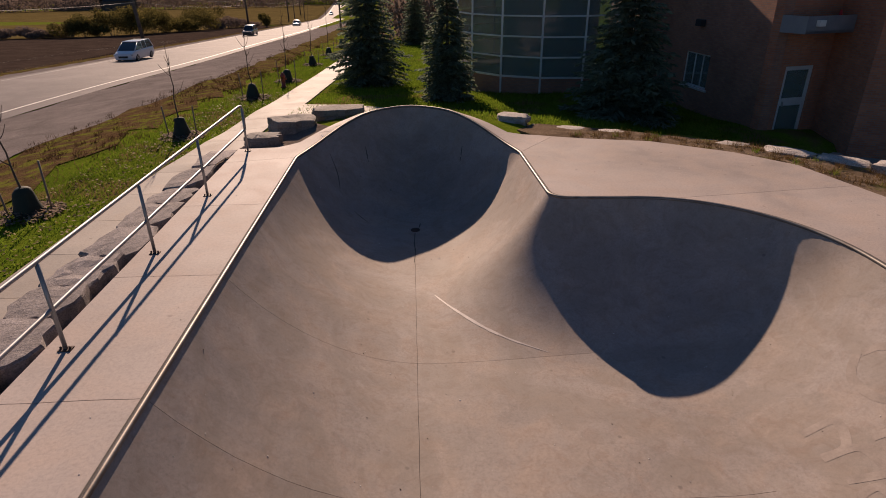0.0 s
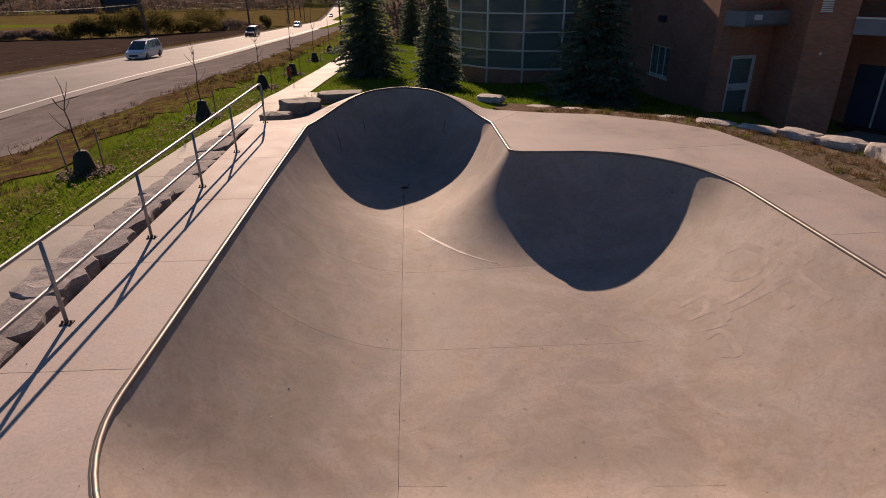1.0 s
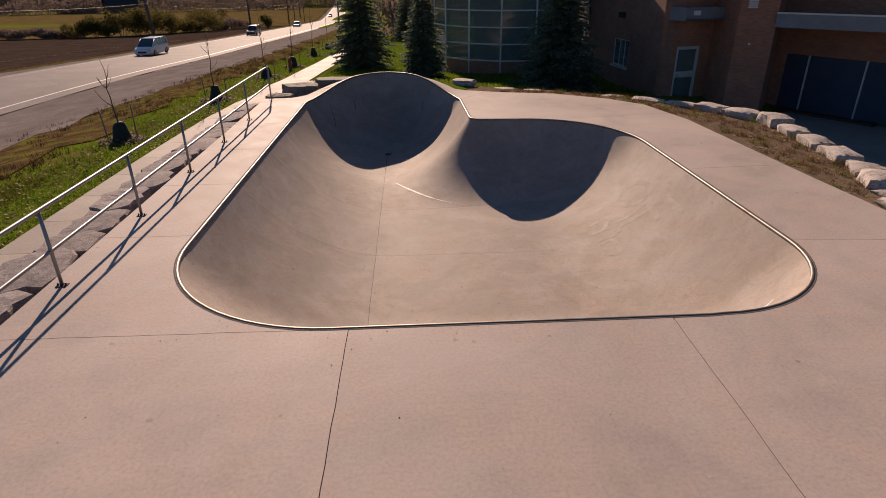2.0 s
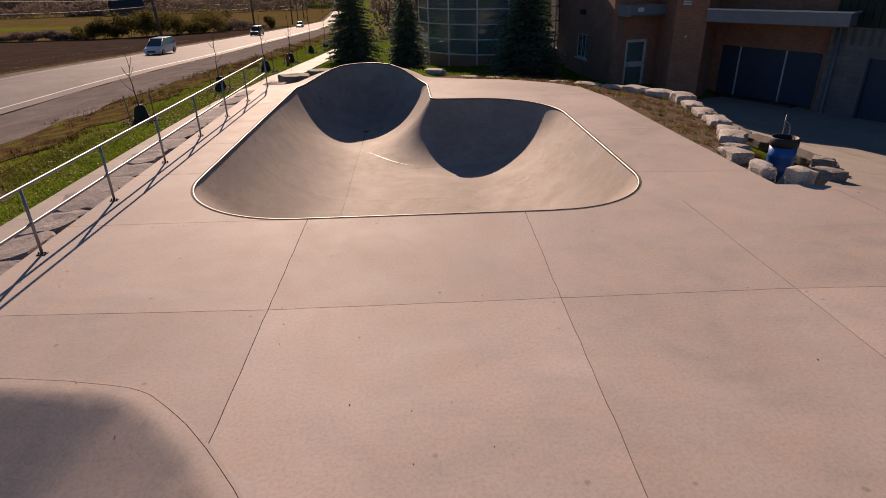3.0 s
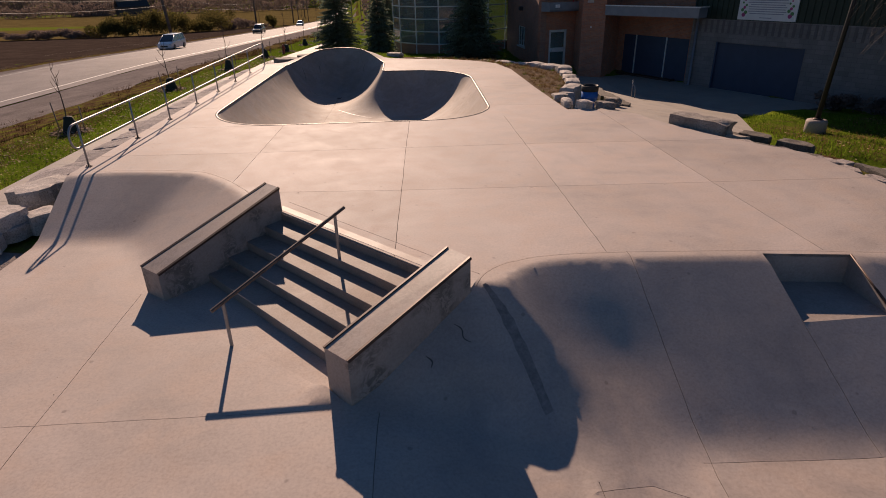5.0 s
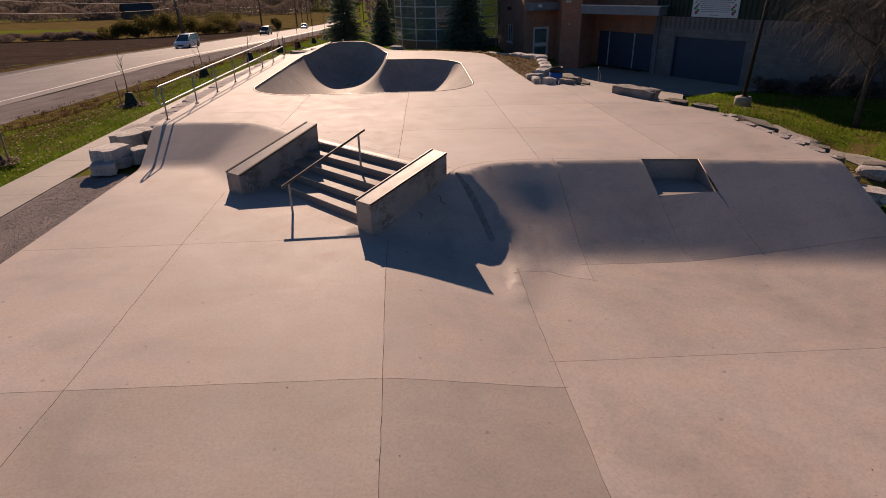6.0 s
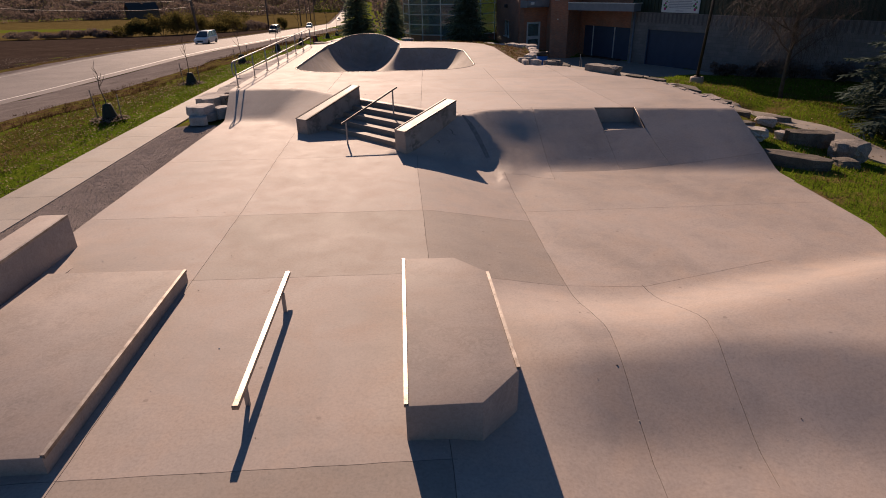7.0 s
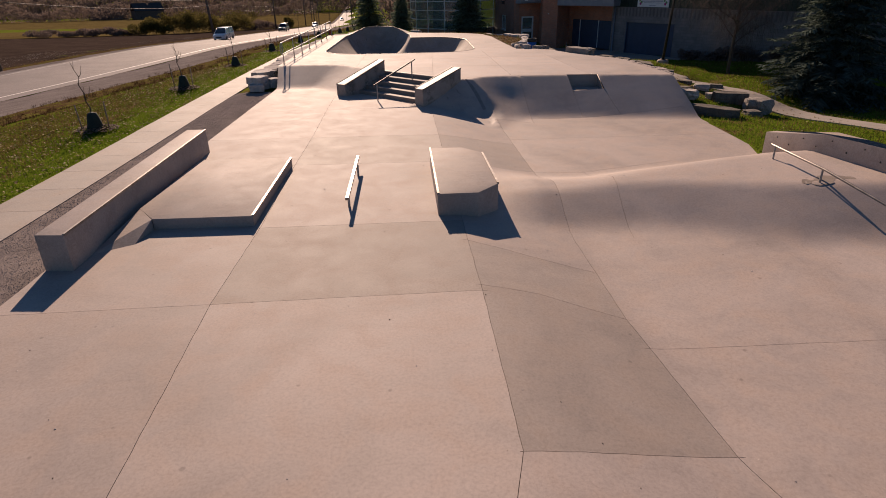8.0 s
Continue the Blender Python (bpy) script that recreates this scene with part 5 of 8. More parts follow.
def flat_slab(seed, sx, sy, sz, at, turn, mat, label, group, tilt=0.0, strata=2, roll=0.0, name="stone_slab", category="stone slab"):
    """A split limestone slab: a ragged outline, stepped bedding layers on its sides and a rough top."""
    rr = random.Random(seed)
    n = 18
    vs, fs = [], []
    jit = [rr.uniform(0.78, 1.08) for _ in range(n)]
    notch = rr.randrange(n)

    def ring(k, z, rough):
        for i in range(n):
            a = 6.28319 * i / n
            c, s_ = math.cos(a), math.sin(a)
            r = (abs(c) ** 5 + abs(s_) ** 5) ** -0.2 * jit[i] * k * rr.uniform(1 - rough, 1 + rough) * (0.86 if i == notch else 1)
            vs.append((c * r * sx / 2, s_ * r * sy / 2, z + rr.uniform(-0.12, 0.12) * rough * sz))
    levels = []
    for q in range(strata):
        levels += [(1.0 - 0.05 * rr.random(), sz * q / strata), (1.0 - 0.05 * rr.random(), sz * ((q + 0.86) / strata))]
    levels += [(0.94, sz), (0.6, sz * 1.03), (0.25, sz * rr.uniform(0.96, 1.06))]
    for k, z in levels:
        ring(k, z, 0.035)
    for L in range(len(levels) - 1):
        for i in range(n):
            j = (i + 1) % n
            fs.append((L * n + i, L * n + j, L * n + n + j, L * n + n + i))
    fs.append(tuple((len(levels) - 1) * n + i for i in range(n)))
    ob = raw(name, vs, fs, mat, None)
    ob.matrix_world = pose(*at, roll + rr.uniform(-1.5, 1.5), tilt, turn)
    return tagged(ob, label, category, group)


def laid_out(x, y, dz=0.0):
    """A foot on the ground beyond the road, from the sketch plan."""
    return on_ground(*afar([(x, y)])[0], dz)


def on_ground(x, y, dz=0.0):
    return (x, y, gz(np.array([(x, y)]))[0] + dz)


for i, (x, y, s) in enumerate(BED_ROCKS):
    a = math.degrees(math.atan2(BED_ROCKS[min(i + 1, 16)][1] - BED_ROCKS[max(i - 1, 0)][1], BED_ROCKS[min(i + 1, 16)][0] - BED_ROCKS[max(i - 1, 0)][0]))
    z = on_ground(x, y)[2] - 0.12
    boulder(100 + i, s * rng.uniform(0.78, 0.98), (0.5 if i > 7 else 0.48) + 0.22 * rng.random(), max(0.26, (-0.03 if i > 8 else -0.2) - z + rng.uniform(-0.07, 0.06)), (x, y, z), a + rng.uniform(-9, 9), M_STONE, "pale grey limestone block edging the planting bed", "limestone edging blocks")
for i, (x, y, sx, sy, sz, tn, z, br) in enumerate([(9.64, -0.62, 0.72, 0.28, 0.56, 93, -0.44, 0), (9.68, 0.5, 0.98, 0.5, 0.54, 86, -0.44, 0), (10.12, 1.4, 0.6, 0.46, 0.46, 95, -0.5, 0), (10.02, -1.2, 0.5, 0.38, 0.6, 10, -0.42, 0), (10.84, -0.95, 0.56, 0.48, 0.38, 20, -0.33, 1), (11.45, 0.1, 0.5, 0.42, 0.34, 50, -0.36, 1)]):
    boulder(140 + i, sx, sy, sz, (x, y, z), tn, M_STONEGREY if br else M_STONE, "weathered brown-grey boulder by the blue barrel" if br else "rough pitted limestone boulder beside the blue barrel", "boulders by the barrel", 0.2, rng.uniform(-5, 9))
for i, (x, y, sx, sy, sz, tn) in enumerate([(12.05, 1.25, 1.3, 0.62, 0.2, 96), (12.3, 2.6, 1.2, 0.6, 0.2, 84), (12.45, 4.2, 1.5, 0.62, 0.22, 92), (12.6, 6.1, 1.9, 0.75, 0.24, 86), (12.7, 8.2, 1.3, 0.6, 0.2, 95)]):
    flat_slab(150 + i, sx, sy, sz, (x, y, yard_z(np.array([(x, y)]))[0] - 0.08), tn, M_STONEBROWN, "flat brown stone slab edging the yard", "flat stone slabs", rng.uniform(-2, 3), 2)
# left: broad flat slabs stepping down to the sidewalk
side_x, side_y = [p[0] for p in SIDE], [p[1] for p in SIDE]
y, i = 13.5, 0
while y > -5.7:
    L = rng.uniform(0.95, 1.6)
    W = rng.uniform(0.95, 1.2)
    y -= L * 0.44
    x = np.interp(y, side_y, side_x) + 0.54 + W * 0.46
    flat_slab(200 + i, L, W, 0.52, (x, y, -0.95 + rng.uniform(-0.07, 0.05)), 90 + rng.uniform(-9, 9), M_SLAB, "rough mauve-grey limestone slab sloping down beside the railing", "limestone slabs beside the railing", rng.uniform(-3.5, 1.5), roll=rng.uniform(-7, -1))
    y -= L * 0.47
    i += 1
for i, (x, y, z, sx, sy, sz, tn) in enumerate([(-4.5, -6.6, -0.86, 1.55, 0.95, 0.58, 66), (-4.3, -8.5, -0.86, 1.0, 0.9, 0.3, 62), (-4.28, -9.2, -0.86, 0.75, 0.7, 0.30, 15), (-4.35, -8.55, -0.58, 1.15, 0.85, 0.30, 68), (-3.72, -8.1, -0.86, 0.75, 0.6, 0.42, 60)]):
    flat_slab(230 + i, sx, sy, sz, (x, y, z), tn, M_STONE, "stacked pale grey limestone block at the bank's corner", "stacked limestone blocks", 1.0, 1 if i != 0 else 2, 0.0, "stone_block", "stone block")
for i, (x, y, sx, sy, sz, z, tn) in enumerate([(-3.75, 14.85, 1.05, 0.7, 0.32, -0.68, 12), (-3.2, 16.45, 1.55, 1.1, 0.55, -0.80, 30), (-1.95, 17.9, 1.85, 1.05, 0.55, -0.80, 12)]):
    flat_slab(240 + i, sx, sy, sz, (x, y, z), tn, M_STONEGREY, "long layered grey limestone slab behind the bowl", "limestone slabs behind the bowl", 2.0, 3)
# right side of the deck: thin broken flagstones level with the concrete
def flagstone(seed, sx, sy, sz, at, turn, mat, label, tilt):
    """A thin stone snapped into an angular piece: straight broken sides, chipped arrises, a slightly hollow top."""
    rr = random.Random(seed)
    n = rr.randint(5, 7)
    angs = sorted(6.28319 * (i + rr.uniform(-0.33, 0.33)) / n for i in range(n))
    corners = [Vector((math.cos(a) * sx / 2 * rr.uniform(0.8, 1.15), math.sin(a) * sy / 2 * rr.uniform(0.8, 1.15))) for a in angs]
    rim = []
    for p, q in zip(corners, corners[1:] + corners[:1]):
        for k in range(4):
            w = p.lerp(q, k / 4)
            rim.append(w * (1.0 if k == 0 else rr.uniform(0.95, 1.035)))
    m = len(rim)
    vs = [(p.x * k, p.y * k, z + rr.uniform(-0.006, 0.006)) for k, z in ((0.97, 0.0), (1.0, sz * 0.6), (0.985, sz - 0.008), (0.955, sz), (0.5, sz - 0.004)) for p in rim]
    fs = [(L * m + i, L * m + (i + 1) % m, L * m + m + (i + 1) % m, L * m + m + i) for L in range(4) for i in range(m)]
    fs.append(tuple(4 * m + i for i in range(m)))
    ob = raw("flagstone", vs, fs, mat, None)
    ob.matrix_world = pose(*at, rr.uniform(-1.5, 1.5), tilt, turn)
    return tagged(ob, label, "flagstone", "broken flagstones")


for i, (x, y, sx, sy, z, tn, br) in enumerate([(13.0, -5.85, 0.7, 0.4, -0.01, -45, 0), (13.4, -6.2, 0.75, 0.45, -0.09, -50, 1), (13.55, -6.75, 0.6, 0.4, -0.01, -60, 0), (13.98, -7.05, 0.85, 0.5, -0.12, -62, 1), (14.0, -7.65, 0.6, 0.42, -0.015, -70, 0), (14.35, -7.75, 0.55, 0.5, -0.05, 10, 0),
                                               (14.12, -8.35, 0.7, 0.4, -0.02, -85, 0), (14.62, -9.0, 1.95, 0.52, -0.03, -84, 1), (14.2, -9.1, 0.65, 0.36, -0.005, -80, 0), (14.28, -9.85, 0.75, 0.4, -0.015, -88, 0), (14.62, -10.25, 0.5, 0.42, -0.06, 20, 0), (14.3, -10.6, 0.6, 0.42, -0.005, -86, 0), (14.62, -10.95, 0.8, 0.4, -0.03, -82, 0),
                                               (14.36, -11.25, 0.6, 0.4, -0.01, -80, 0), (14.72, -11.7, 0.62, 0.36, -0.05, -84, 1), (14.42, -11.95, 0.62, 0.42, -0.01, -90, 0), (14.42, -12.5, 0.5, 0.36, -0.02, -75, 0)]):
    flagstone(260 + i, sx, sy, 0.075 if not br else 0.11, (x, y, z - 0.085), tn, M_STONEBROWN if br else M_FLAG, "dark weathered flagstone along the deck's edge" if br else "pale thin broken flagstone along the deck's edge", rng.uniform(-2, 2))
for i, (x, y, sx, sy, sz, tn, br) in enumerate([(14.95, -13.15, 0.85, 0.6, 0.45, -35, 0), (14.75, -12.75, 0.5, 0.4, 0.3, 10, 0), (16.4, -11.5, 0.6, 0.45, 0.34, -20, 0), (16.2, -12.95, 0.45, 0.4, 0.3, 30, 0)]):
    boulder(280 + i, sx, sy, sz, on_ground(x, y, -0.08), tn, M_STONE, "pale rounded boulder lying in the grass", "stones in the lawn", 0.5)
for i, (x, y, sx, sy, sz, tn) in enumerate([(17.2, -10.8, 0.95, 0.5, 0.3, -15), (16.75, -13.4, 1.45, 0.75, 0.46, -14), (15.15, -15.35, 1.95, 0.85, 0.42, -38), (15.4, -11.9, 0.6, 0.5, 0.2, 10), (16.0, -10.3, 0.9, 0.4, 0.2, -40)]):
    flat_slab(290 + i, sx, sy, sz, on_ground(x, y, -0.10), tn, M_STONEBROWN, "weathered flat stone block lying in the grass", "stone blocks in the lawn", 2.0, 2)
for i, (x, y, sx, sy, sz, z, tn) in enumerate([(13.95, -4.8, 0.9, 0.5, 0.3, -0.44, -48), (14.6, -5.6, 0.95, 0.5, 0.3, -0.48, -50), (13.35, -4.5, 0.6, 0.42, 0.2, -0.36, -30)]):
    flat_slab(310 + i, sx, sy, sz, (x, y, z), tn, M_STONEBROWN, "dark weathered stone block beside the bench", "stone blocks beside the bench", 2.0, 2)
boulder(297, 0.85, 0.75, 0.62, on_ground(17.45, -14.45, -0.08), 25, M_STONEGREY, "weathered grey-brown boulder beside the path", "stones in the lawn", 0.4)
boulder(298, 0.6, 0.55, 0.3, on_ground(16.75, -15.3, -0.1), 5, M_STONEBROWN, "low dark stone half sunk in the grass", "stones in the lawn", 0.4)

stone_bench = thing("stone_bench", "long low concrete block bench with a broken end", "bench", at=(12.58, -4.3, -0.21))
bm = bmesh.new()
box(bm, -0.83, -0.28, -0.1, 0.87, 0.28, 0.47)
bmesh.ops.subdivide_edges(bm, edges=bm.edges[:], cuts=6, use_grid_fill=True)
for v in bm.verts:
    n1 = noise.noise_vector(v.co * 3.0)
    v.co += n1 * (0.02 + (0.09 if v.co.x > 0.5 else 0.0)) + noise.noise_vector(v.co * 11.0) * (0.03 if v.co.z > 0.44 or v.co.x > 0.5 else 0.008)
part("block", bm, M_STONEGREY, stone_bench).matrix_basis = pose(0, 0, 0, 0, 0, -57)

# blue drum used as a bin
bin_barrel = thing("barrel", "bright blue steel barrel with a black rim used as a bin", "barrel", at=(10.73, 0.5, -0.60))
bm = bmesh.new()
lathe(bm, [(0.27, 0), (0.285, 0.03), (0.285, 0.27), (0.295, 0.29), (0.285, 0.31), (0.285, 0.57), (0.295, 0.59), (0.285, 0.61), (0.285, 0.80)], 24)
part("drum", bm, M_BARREL, bin_barrel)
bm = bmesh.new()
lathe(bm, [(0.288, 0.80), (0.30, 0.81), (0.30, 0.99), (0.285, 1.0), (0.26, 0.995), (0.26, 0.82)], 24)
part("rim", bm, M_BLACK, bin_barrel, "black plastic collar")
bike_stand = thing("bike_stand", "thin grey bent pipe stand behind the stones", "bike stand", at=(14.3, 6.1, -1.16))
bm = bmesh.new()
tube(bm, [(0, 0, 0), (0, 0, 0.75)], 0.02, 8)
part("upright", bm, M_RAIL, bike_stand)
bm = bmesh.new()
tube(bm, [(0.05, -0.25, 0), (0.05, -0.25, 0.35), (0.04, -0.18, 0.5), (0.02, -0.05, 0.55), (0.0, 0.0, 0.5)], 0.018, 8)
part("hoop", bm, M_RAIL, bike_stand)


# ---------------------------------------------------------------- building
def wall_mesh(u0, u1, z0, z1, t, holes=()):
    """A wall in its own plane (x along, z up, y = 0 is the outer face, thickness to +y) with real openings."""
    us = sorted({u0, u1, *[h[0] for h in holes], *[h[1] for h in holes]})
    zs = sorted({z0, z1, *[h[2] for h in holes], *[h[3] for h in holes]})
    bm = bmesh.new()
    uv = bm.loops.layers.uv.new("UVMap")
    solid = {}
    for i in range(len(us) - 1):
        for j in range(len(zs) - 1):
            cu, cz = (us[i] + us[i + 1]) / 2, (zs[j] + zs[j + 1]) / 2
            solid[i, j] = not any(h[0] < cu < h[1] and h[2] < cz < h[3] for h in holes)

    def quad(pts, co):
        f = bm.faces.new([bm.verts.new(p) for p in pts])
        for lp, c in zip(f.loops, co):
            lp[uv].uv = c
    for (i, j), s in solid.items():
        if not s:
            continue
        a, b, c, d = us[i], us[i + 1], zs[j], zs[j + 1]
        quad([(a, 0, c), (b, 0, c), (b, 0, d), (a, 0, d)], [(a, c), (b, c), (b, d), (a, d)])
        quad([(b, t, c), (a, t, c), (a, t, d), (b, t, d)], [(b, c), (a, c), (a, d), (b, d)])
        for di, dj, pts, co in ((-1, 0, [(a, t, c), (a, 0, c), (a, 0, d), (a, t, d)], [(t, c), (0, c), (0, d), (t, d)]), (1, 0, [(b, 0, c), (b, t, c), (b, t, d), (b, 0, d)], [(0, c), (t, c), (t, d), (0, d)]),
                                (0, -1, [(a, t, c), (b, t, c), (b, 0, c), (a, 0, c)], [(a, t), (b, t), (b, 0), (a, 0)]), (0, 1, [(a, 0, d), (b, 0, d), (b, t, d), (a, t, d)], [(a, 0), (b, 0), (b, t), (a, t)])):
            if not solid.get((i + di, j + dj), False):
                quad(pts, co)
    return bm


building = thing("brick_building", "red-brown brick community building with a curved glass front", "building", at=(15, 20, -1.6))
binv = building.matrix_world.inverted()


def wall(name, a, b, z0, z1, t, mat, holes=(), label=""):
    a, b = Vector(a), Vector(b)
    L = (b - a).length
    m = binv @ Matrix.Translation((a.x, a.y, 0)) @ Matrix.Rotation(math.atan2(b.y - a.y, b.x - a.x), 4, "Z")
    ob = part(name, wall_mesh(0, L, z0, z1, t, holes), mat, building, label, soft=False)
    ob.matrix_basis = m
    return ob, m


def block_in(m, name, u0, y0, z0, u1, y1, z1, mat, parent, label="", bev=0.006):
    """A trim piece in the plane of a wall."""
    bm = bmesh.new()
    box(bm, u0, y0, z0, u1, y1, z1)
    if bev:
        bevel(bm, bev, 1)
    ob = part(name, bm, mat, parent, label, soft=False)
    ob.matrix_basis = m if parent is building else Matrix()
    return ob


TOPZ, HALL = 4.6, 9.8      # tops of the entrance and of the hall behind, whose unseen height is raised to shade the lawn
# wall with the side window
w1, m1 = wall("wall", (11.55, 26.4), (12.33, 17.65), -2.2, TOPZ, 0.35, M_BRICKDARK, [(3.4, 5.2, -0.55, 0.75), (6.3, 7.4, -0.55, 0.75)][:1])
block_in(m1, "window_sill", 3.3, -0.06, -0.63, 5.3, 0.2, -0.55, M_WHITEFRAME, building, "pale stone sill")
window = new("window")
window.parent, window.matrix_basis = building, m1
tagged(window, "pale-framed three-light window")
for u0, u1, z0, z1 in ((3.4, 5.2, -0.55, -0.49), (3.4, 5.2, 0.69, 0.75), (3.4, 3.46, -0.49, 0.69), (5.14, 5.2, -0.49, 0.69), (4.05, 4.10, -0.49, 0.69), (4.62, 4.67, -0.49, 0.69)):
    block_in(m1, "bar", u0, 0.06, z0, u1, 0.12, z1, M_WHITEFRAME, window)
block_in(m1, "pane", 3.46, 0.085, -0.49, 5.14, 0.095, 0.69, M_GLASS, window, bev=0)
lamp = block_in(m1, "wall_lamp", 4.1, -0.22, 1.75, 4.5, 0.0, 2.0, M_DARKINT, building, "dark box wall lamp", 0.02)
# wall with the door
w2, m2 = wall("wall", (12.33, 17.65), (14.62, 18.22), -2.2, TOPZ, 0.35, M_BRICK, [(0.62, 1.82, -1.7, 0.8)])
door = new("door")
door.parent, door.matrix_basis = building, m2
tagged(door, "pale-framed closed door with two dark glass panels")
for u0, u1, z0, z1 in ((0.62, 0.76, -1.7, 0.8), (1.68, 1.82, -1.7, 0.8), (0.76, 1.68, 0.66, 0.8), (0.76, 1.68, -1.7, -1.42), (0.76, 1.68, -0.52, -0.26)):
    block_in(m2, "rail", u0, 0.05, z0, u1, 0.11, z1, M_WHITEFRAME, door)
for z0, z1 in ((-1.42, -0.52), (-0.26, 0.66)):
    block_in(m2, "pane", 0.76, 0.07, z0, 1.68, 0.085, z1, M_GLASS, door, bev=0)
block_in(m2, "handle", 0.80, -0.02, -0.52, 0.84, 0.05, -0.36, M_CHROME, door, "chrome pull handle")
# canopy over the door: a shallow open tray
canopy = new("canopy")
canopy.parent, canopy.matrix_basis = building, m2
tagged(canopy, "grey metal canopy tray over the door")
bm = bmesh.new()
hull_prism(bm, [(0.0, -0.01), (0.15, -0.85), (2.75, -0.85), (2.95, -0.01)], 1.90, 1.98)
part("tray_floor", bm, M_FASCIA, canopy, soft=False)
for k, (p, q) in enumerate((((0.0, 0.0), (0.15, -0.85)), ((0.15, -0.85), (2.75, -0.85)), ((2.75, -0.85), (2.95, 0.0)))):
    bm = bmesh.new()
    d = (Vector(q) - Vector(p)).normalized()
    nrm = Vector((d.y, -d.x)) * 0.05
    hull_prism(bm, [p, q, (q[0] - nrm.x, q[1] - nrm.y), (p[0] - nrm.x, p[1] - nrm.y)], 1.90, 2.42)
    part("fascia", bm, M_FASCIA, canopy, soft=False)
block_in(m2, "flood_lamp", 0.5, -0.98, 2.12, 0.75, -0.85, 2.3, M_WHITE, canopy, "small white flood lamp")
cone = thing("traffic_cone", "red plastic cone lying forgotten on the canopy", "cone", at=tuple((building.matrix_world @ m2) @ Vector((1.95, -0.35, 1.98))))
bm = bmesh.new()
lathe(bm, [(0.13, 0.02), (0.12, 0.06), (0.03, 0.55), (0.02, 0.56)], 16)
part("body", bm, M_RED, cone)
bm = bmesh.new()
box(bm, -0.17, -0.17, 0, 0.17, 0.17, 0.03)
part("base", bm, M_RED, cone)
# pier beside the door and the recess under the long canopy
wall("wall", (14.62, 18.22), (14.45, 16.0), -2.2, TOPZ, 0.3, M_BRICK)
wp, mp_ = wall("wall", (14.45, 16.0), (15.62, 15.3), -2.2, TOPZ, 0.3, M_BRICK)
vent = new("vent")
vent.parent, vent.matrix_basis = building, mp_
tagged(vent, "small pale louvred wall vent")
for z0, z1 in ((2.42, 2.46), (2.84, 2.88)):
    block_in(mp_, "bar", 0.25, -0.03, z0, 0.62, 0.0, z1, M_WHITEFRAME, vent)
for k in range(5):
    block_in(mp_, "slat", 0.27, -0.025, 2.48 + k * 0.07, 0.60, 0.0, 2.52 + k * 0.07, M_WHITEFRAME, vent, bev=0)
block_in(mp_, "wall_light", 0.52, -0.05, 1.05, 0.60, 0.0, 1.12, M_WHITE, building, "tiny round white wall light")
wall("wall", (15.62, 15.3), (17.15, 17.35), -2.2, TOPZ, 0.3, M_BRICK)
w3, m3 = wall("wall", (17.15, 17.35), (20.0, 12.1), -2.2, HALL, 0.3, M_BRICK, [(0.45, 5.2, -1.78, 0.55)])
for u0, u1 in ((0.45, 1.38), (1.44, 3.60), (3.66, 5.2)):
    pnl = block_in(m3, "door_panel", u0, 0.08, -1.78, u1, 0.14, 0.55, M_BLUEDOOR, building, "dark blue painted door panel", 0.01)
for u in (1.41, 3.63):
    block_in(m3, "door_frame", u - 0.03, 0.03, -1.78, u + 0.03, 0.14, 0.55, M_WHITEFRAME, building, "pale door frame post")
block_in(m3, "door_step", 0.3, -0.42, -1.95, 4.6, 0.0, -1.66, M_DARKSTEEL, building, "low dark step along the blue doors", 0.015)
long_canopy = new("canopy")
long_canopy.parent, long_canopy.matrix_basis = building, binv
tagged(long_canopy, "long grey metal canopy over the blue doors")
bm = bmesh.new()
hull_prism(bm, [(15.58, 15.28), (19.06, 10.92), (19.75, 11.8), (17.4, 16.9)], 1.80, 1.9)
part("soffit", bm, M_FASCIA, long_canopy, soft=False)
bm = bmesh.new()
hull_prism(bm, [(15.55, 15.25), (19.05, 10.88), (19.1, 10.94), (15.6, 15.31)], 1.75, 2.24)
part("fascia", bm, M_FASCIA, long_canopy, soft=False)
bm = bmesh.new()
hull_prism(bm, [(19.05, 10.88), (19.75, 11.45), (19.71, 11.5), (19.0, 10.93)], 1.75, 2.24)
part("fascia", bm, M_FASCIA, long_canopy, soft=False)
bm = bmesh.new()
hull_prism(bm, [(15.52, 15.22), (19.08, 10.80), (19.82, 11.4), (19.78, 11.46), (19.07, 10.89), (15.57, 15.29)], 2.24, 2.30)
part("cap", bm, M_WHITEFRAME, long_canopy, "pale metal cap", soft=False)
# garage wall of split block with a ribbed band and dark cladding above
GA, GB = (19.45, 12.3), (31.0, -8.0)
w4, m4 = wall("wall", GA, GB, -2.2, 1.0, 0.35, M_BLOCK, [(1.62, 6.1, -1.78, 0.57)])
w5, m5 = wall("wall", GA, GB, 1.0, 1.68, 0.35, M_BLOCK)
for k in range(60):
    block_in(m5, "rib", 0.1 + k * 0.33, -0.018, 1.03, 0.24 + k * 0.33, 0.0, 1.64, M_BLOCK, building, bev=0.01)
w6, m6 = wall("wall", GA, GB, 1.68, HALL, 0.3, M_CLAD)
for k in range(64):
    block_in(m6, "cladding_rib", 0.05 + k * 0.3, -0.035, 1.70, 0.11 + k * 0.3, 0.0, HALL, M_CLAD, building, bev=0.0)
garage = new("garage_door")
garage.parent, garage.matrix_basis = building, m4
tagged(garage, "wide dark blue garage door of flat panels")
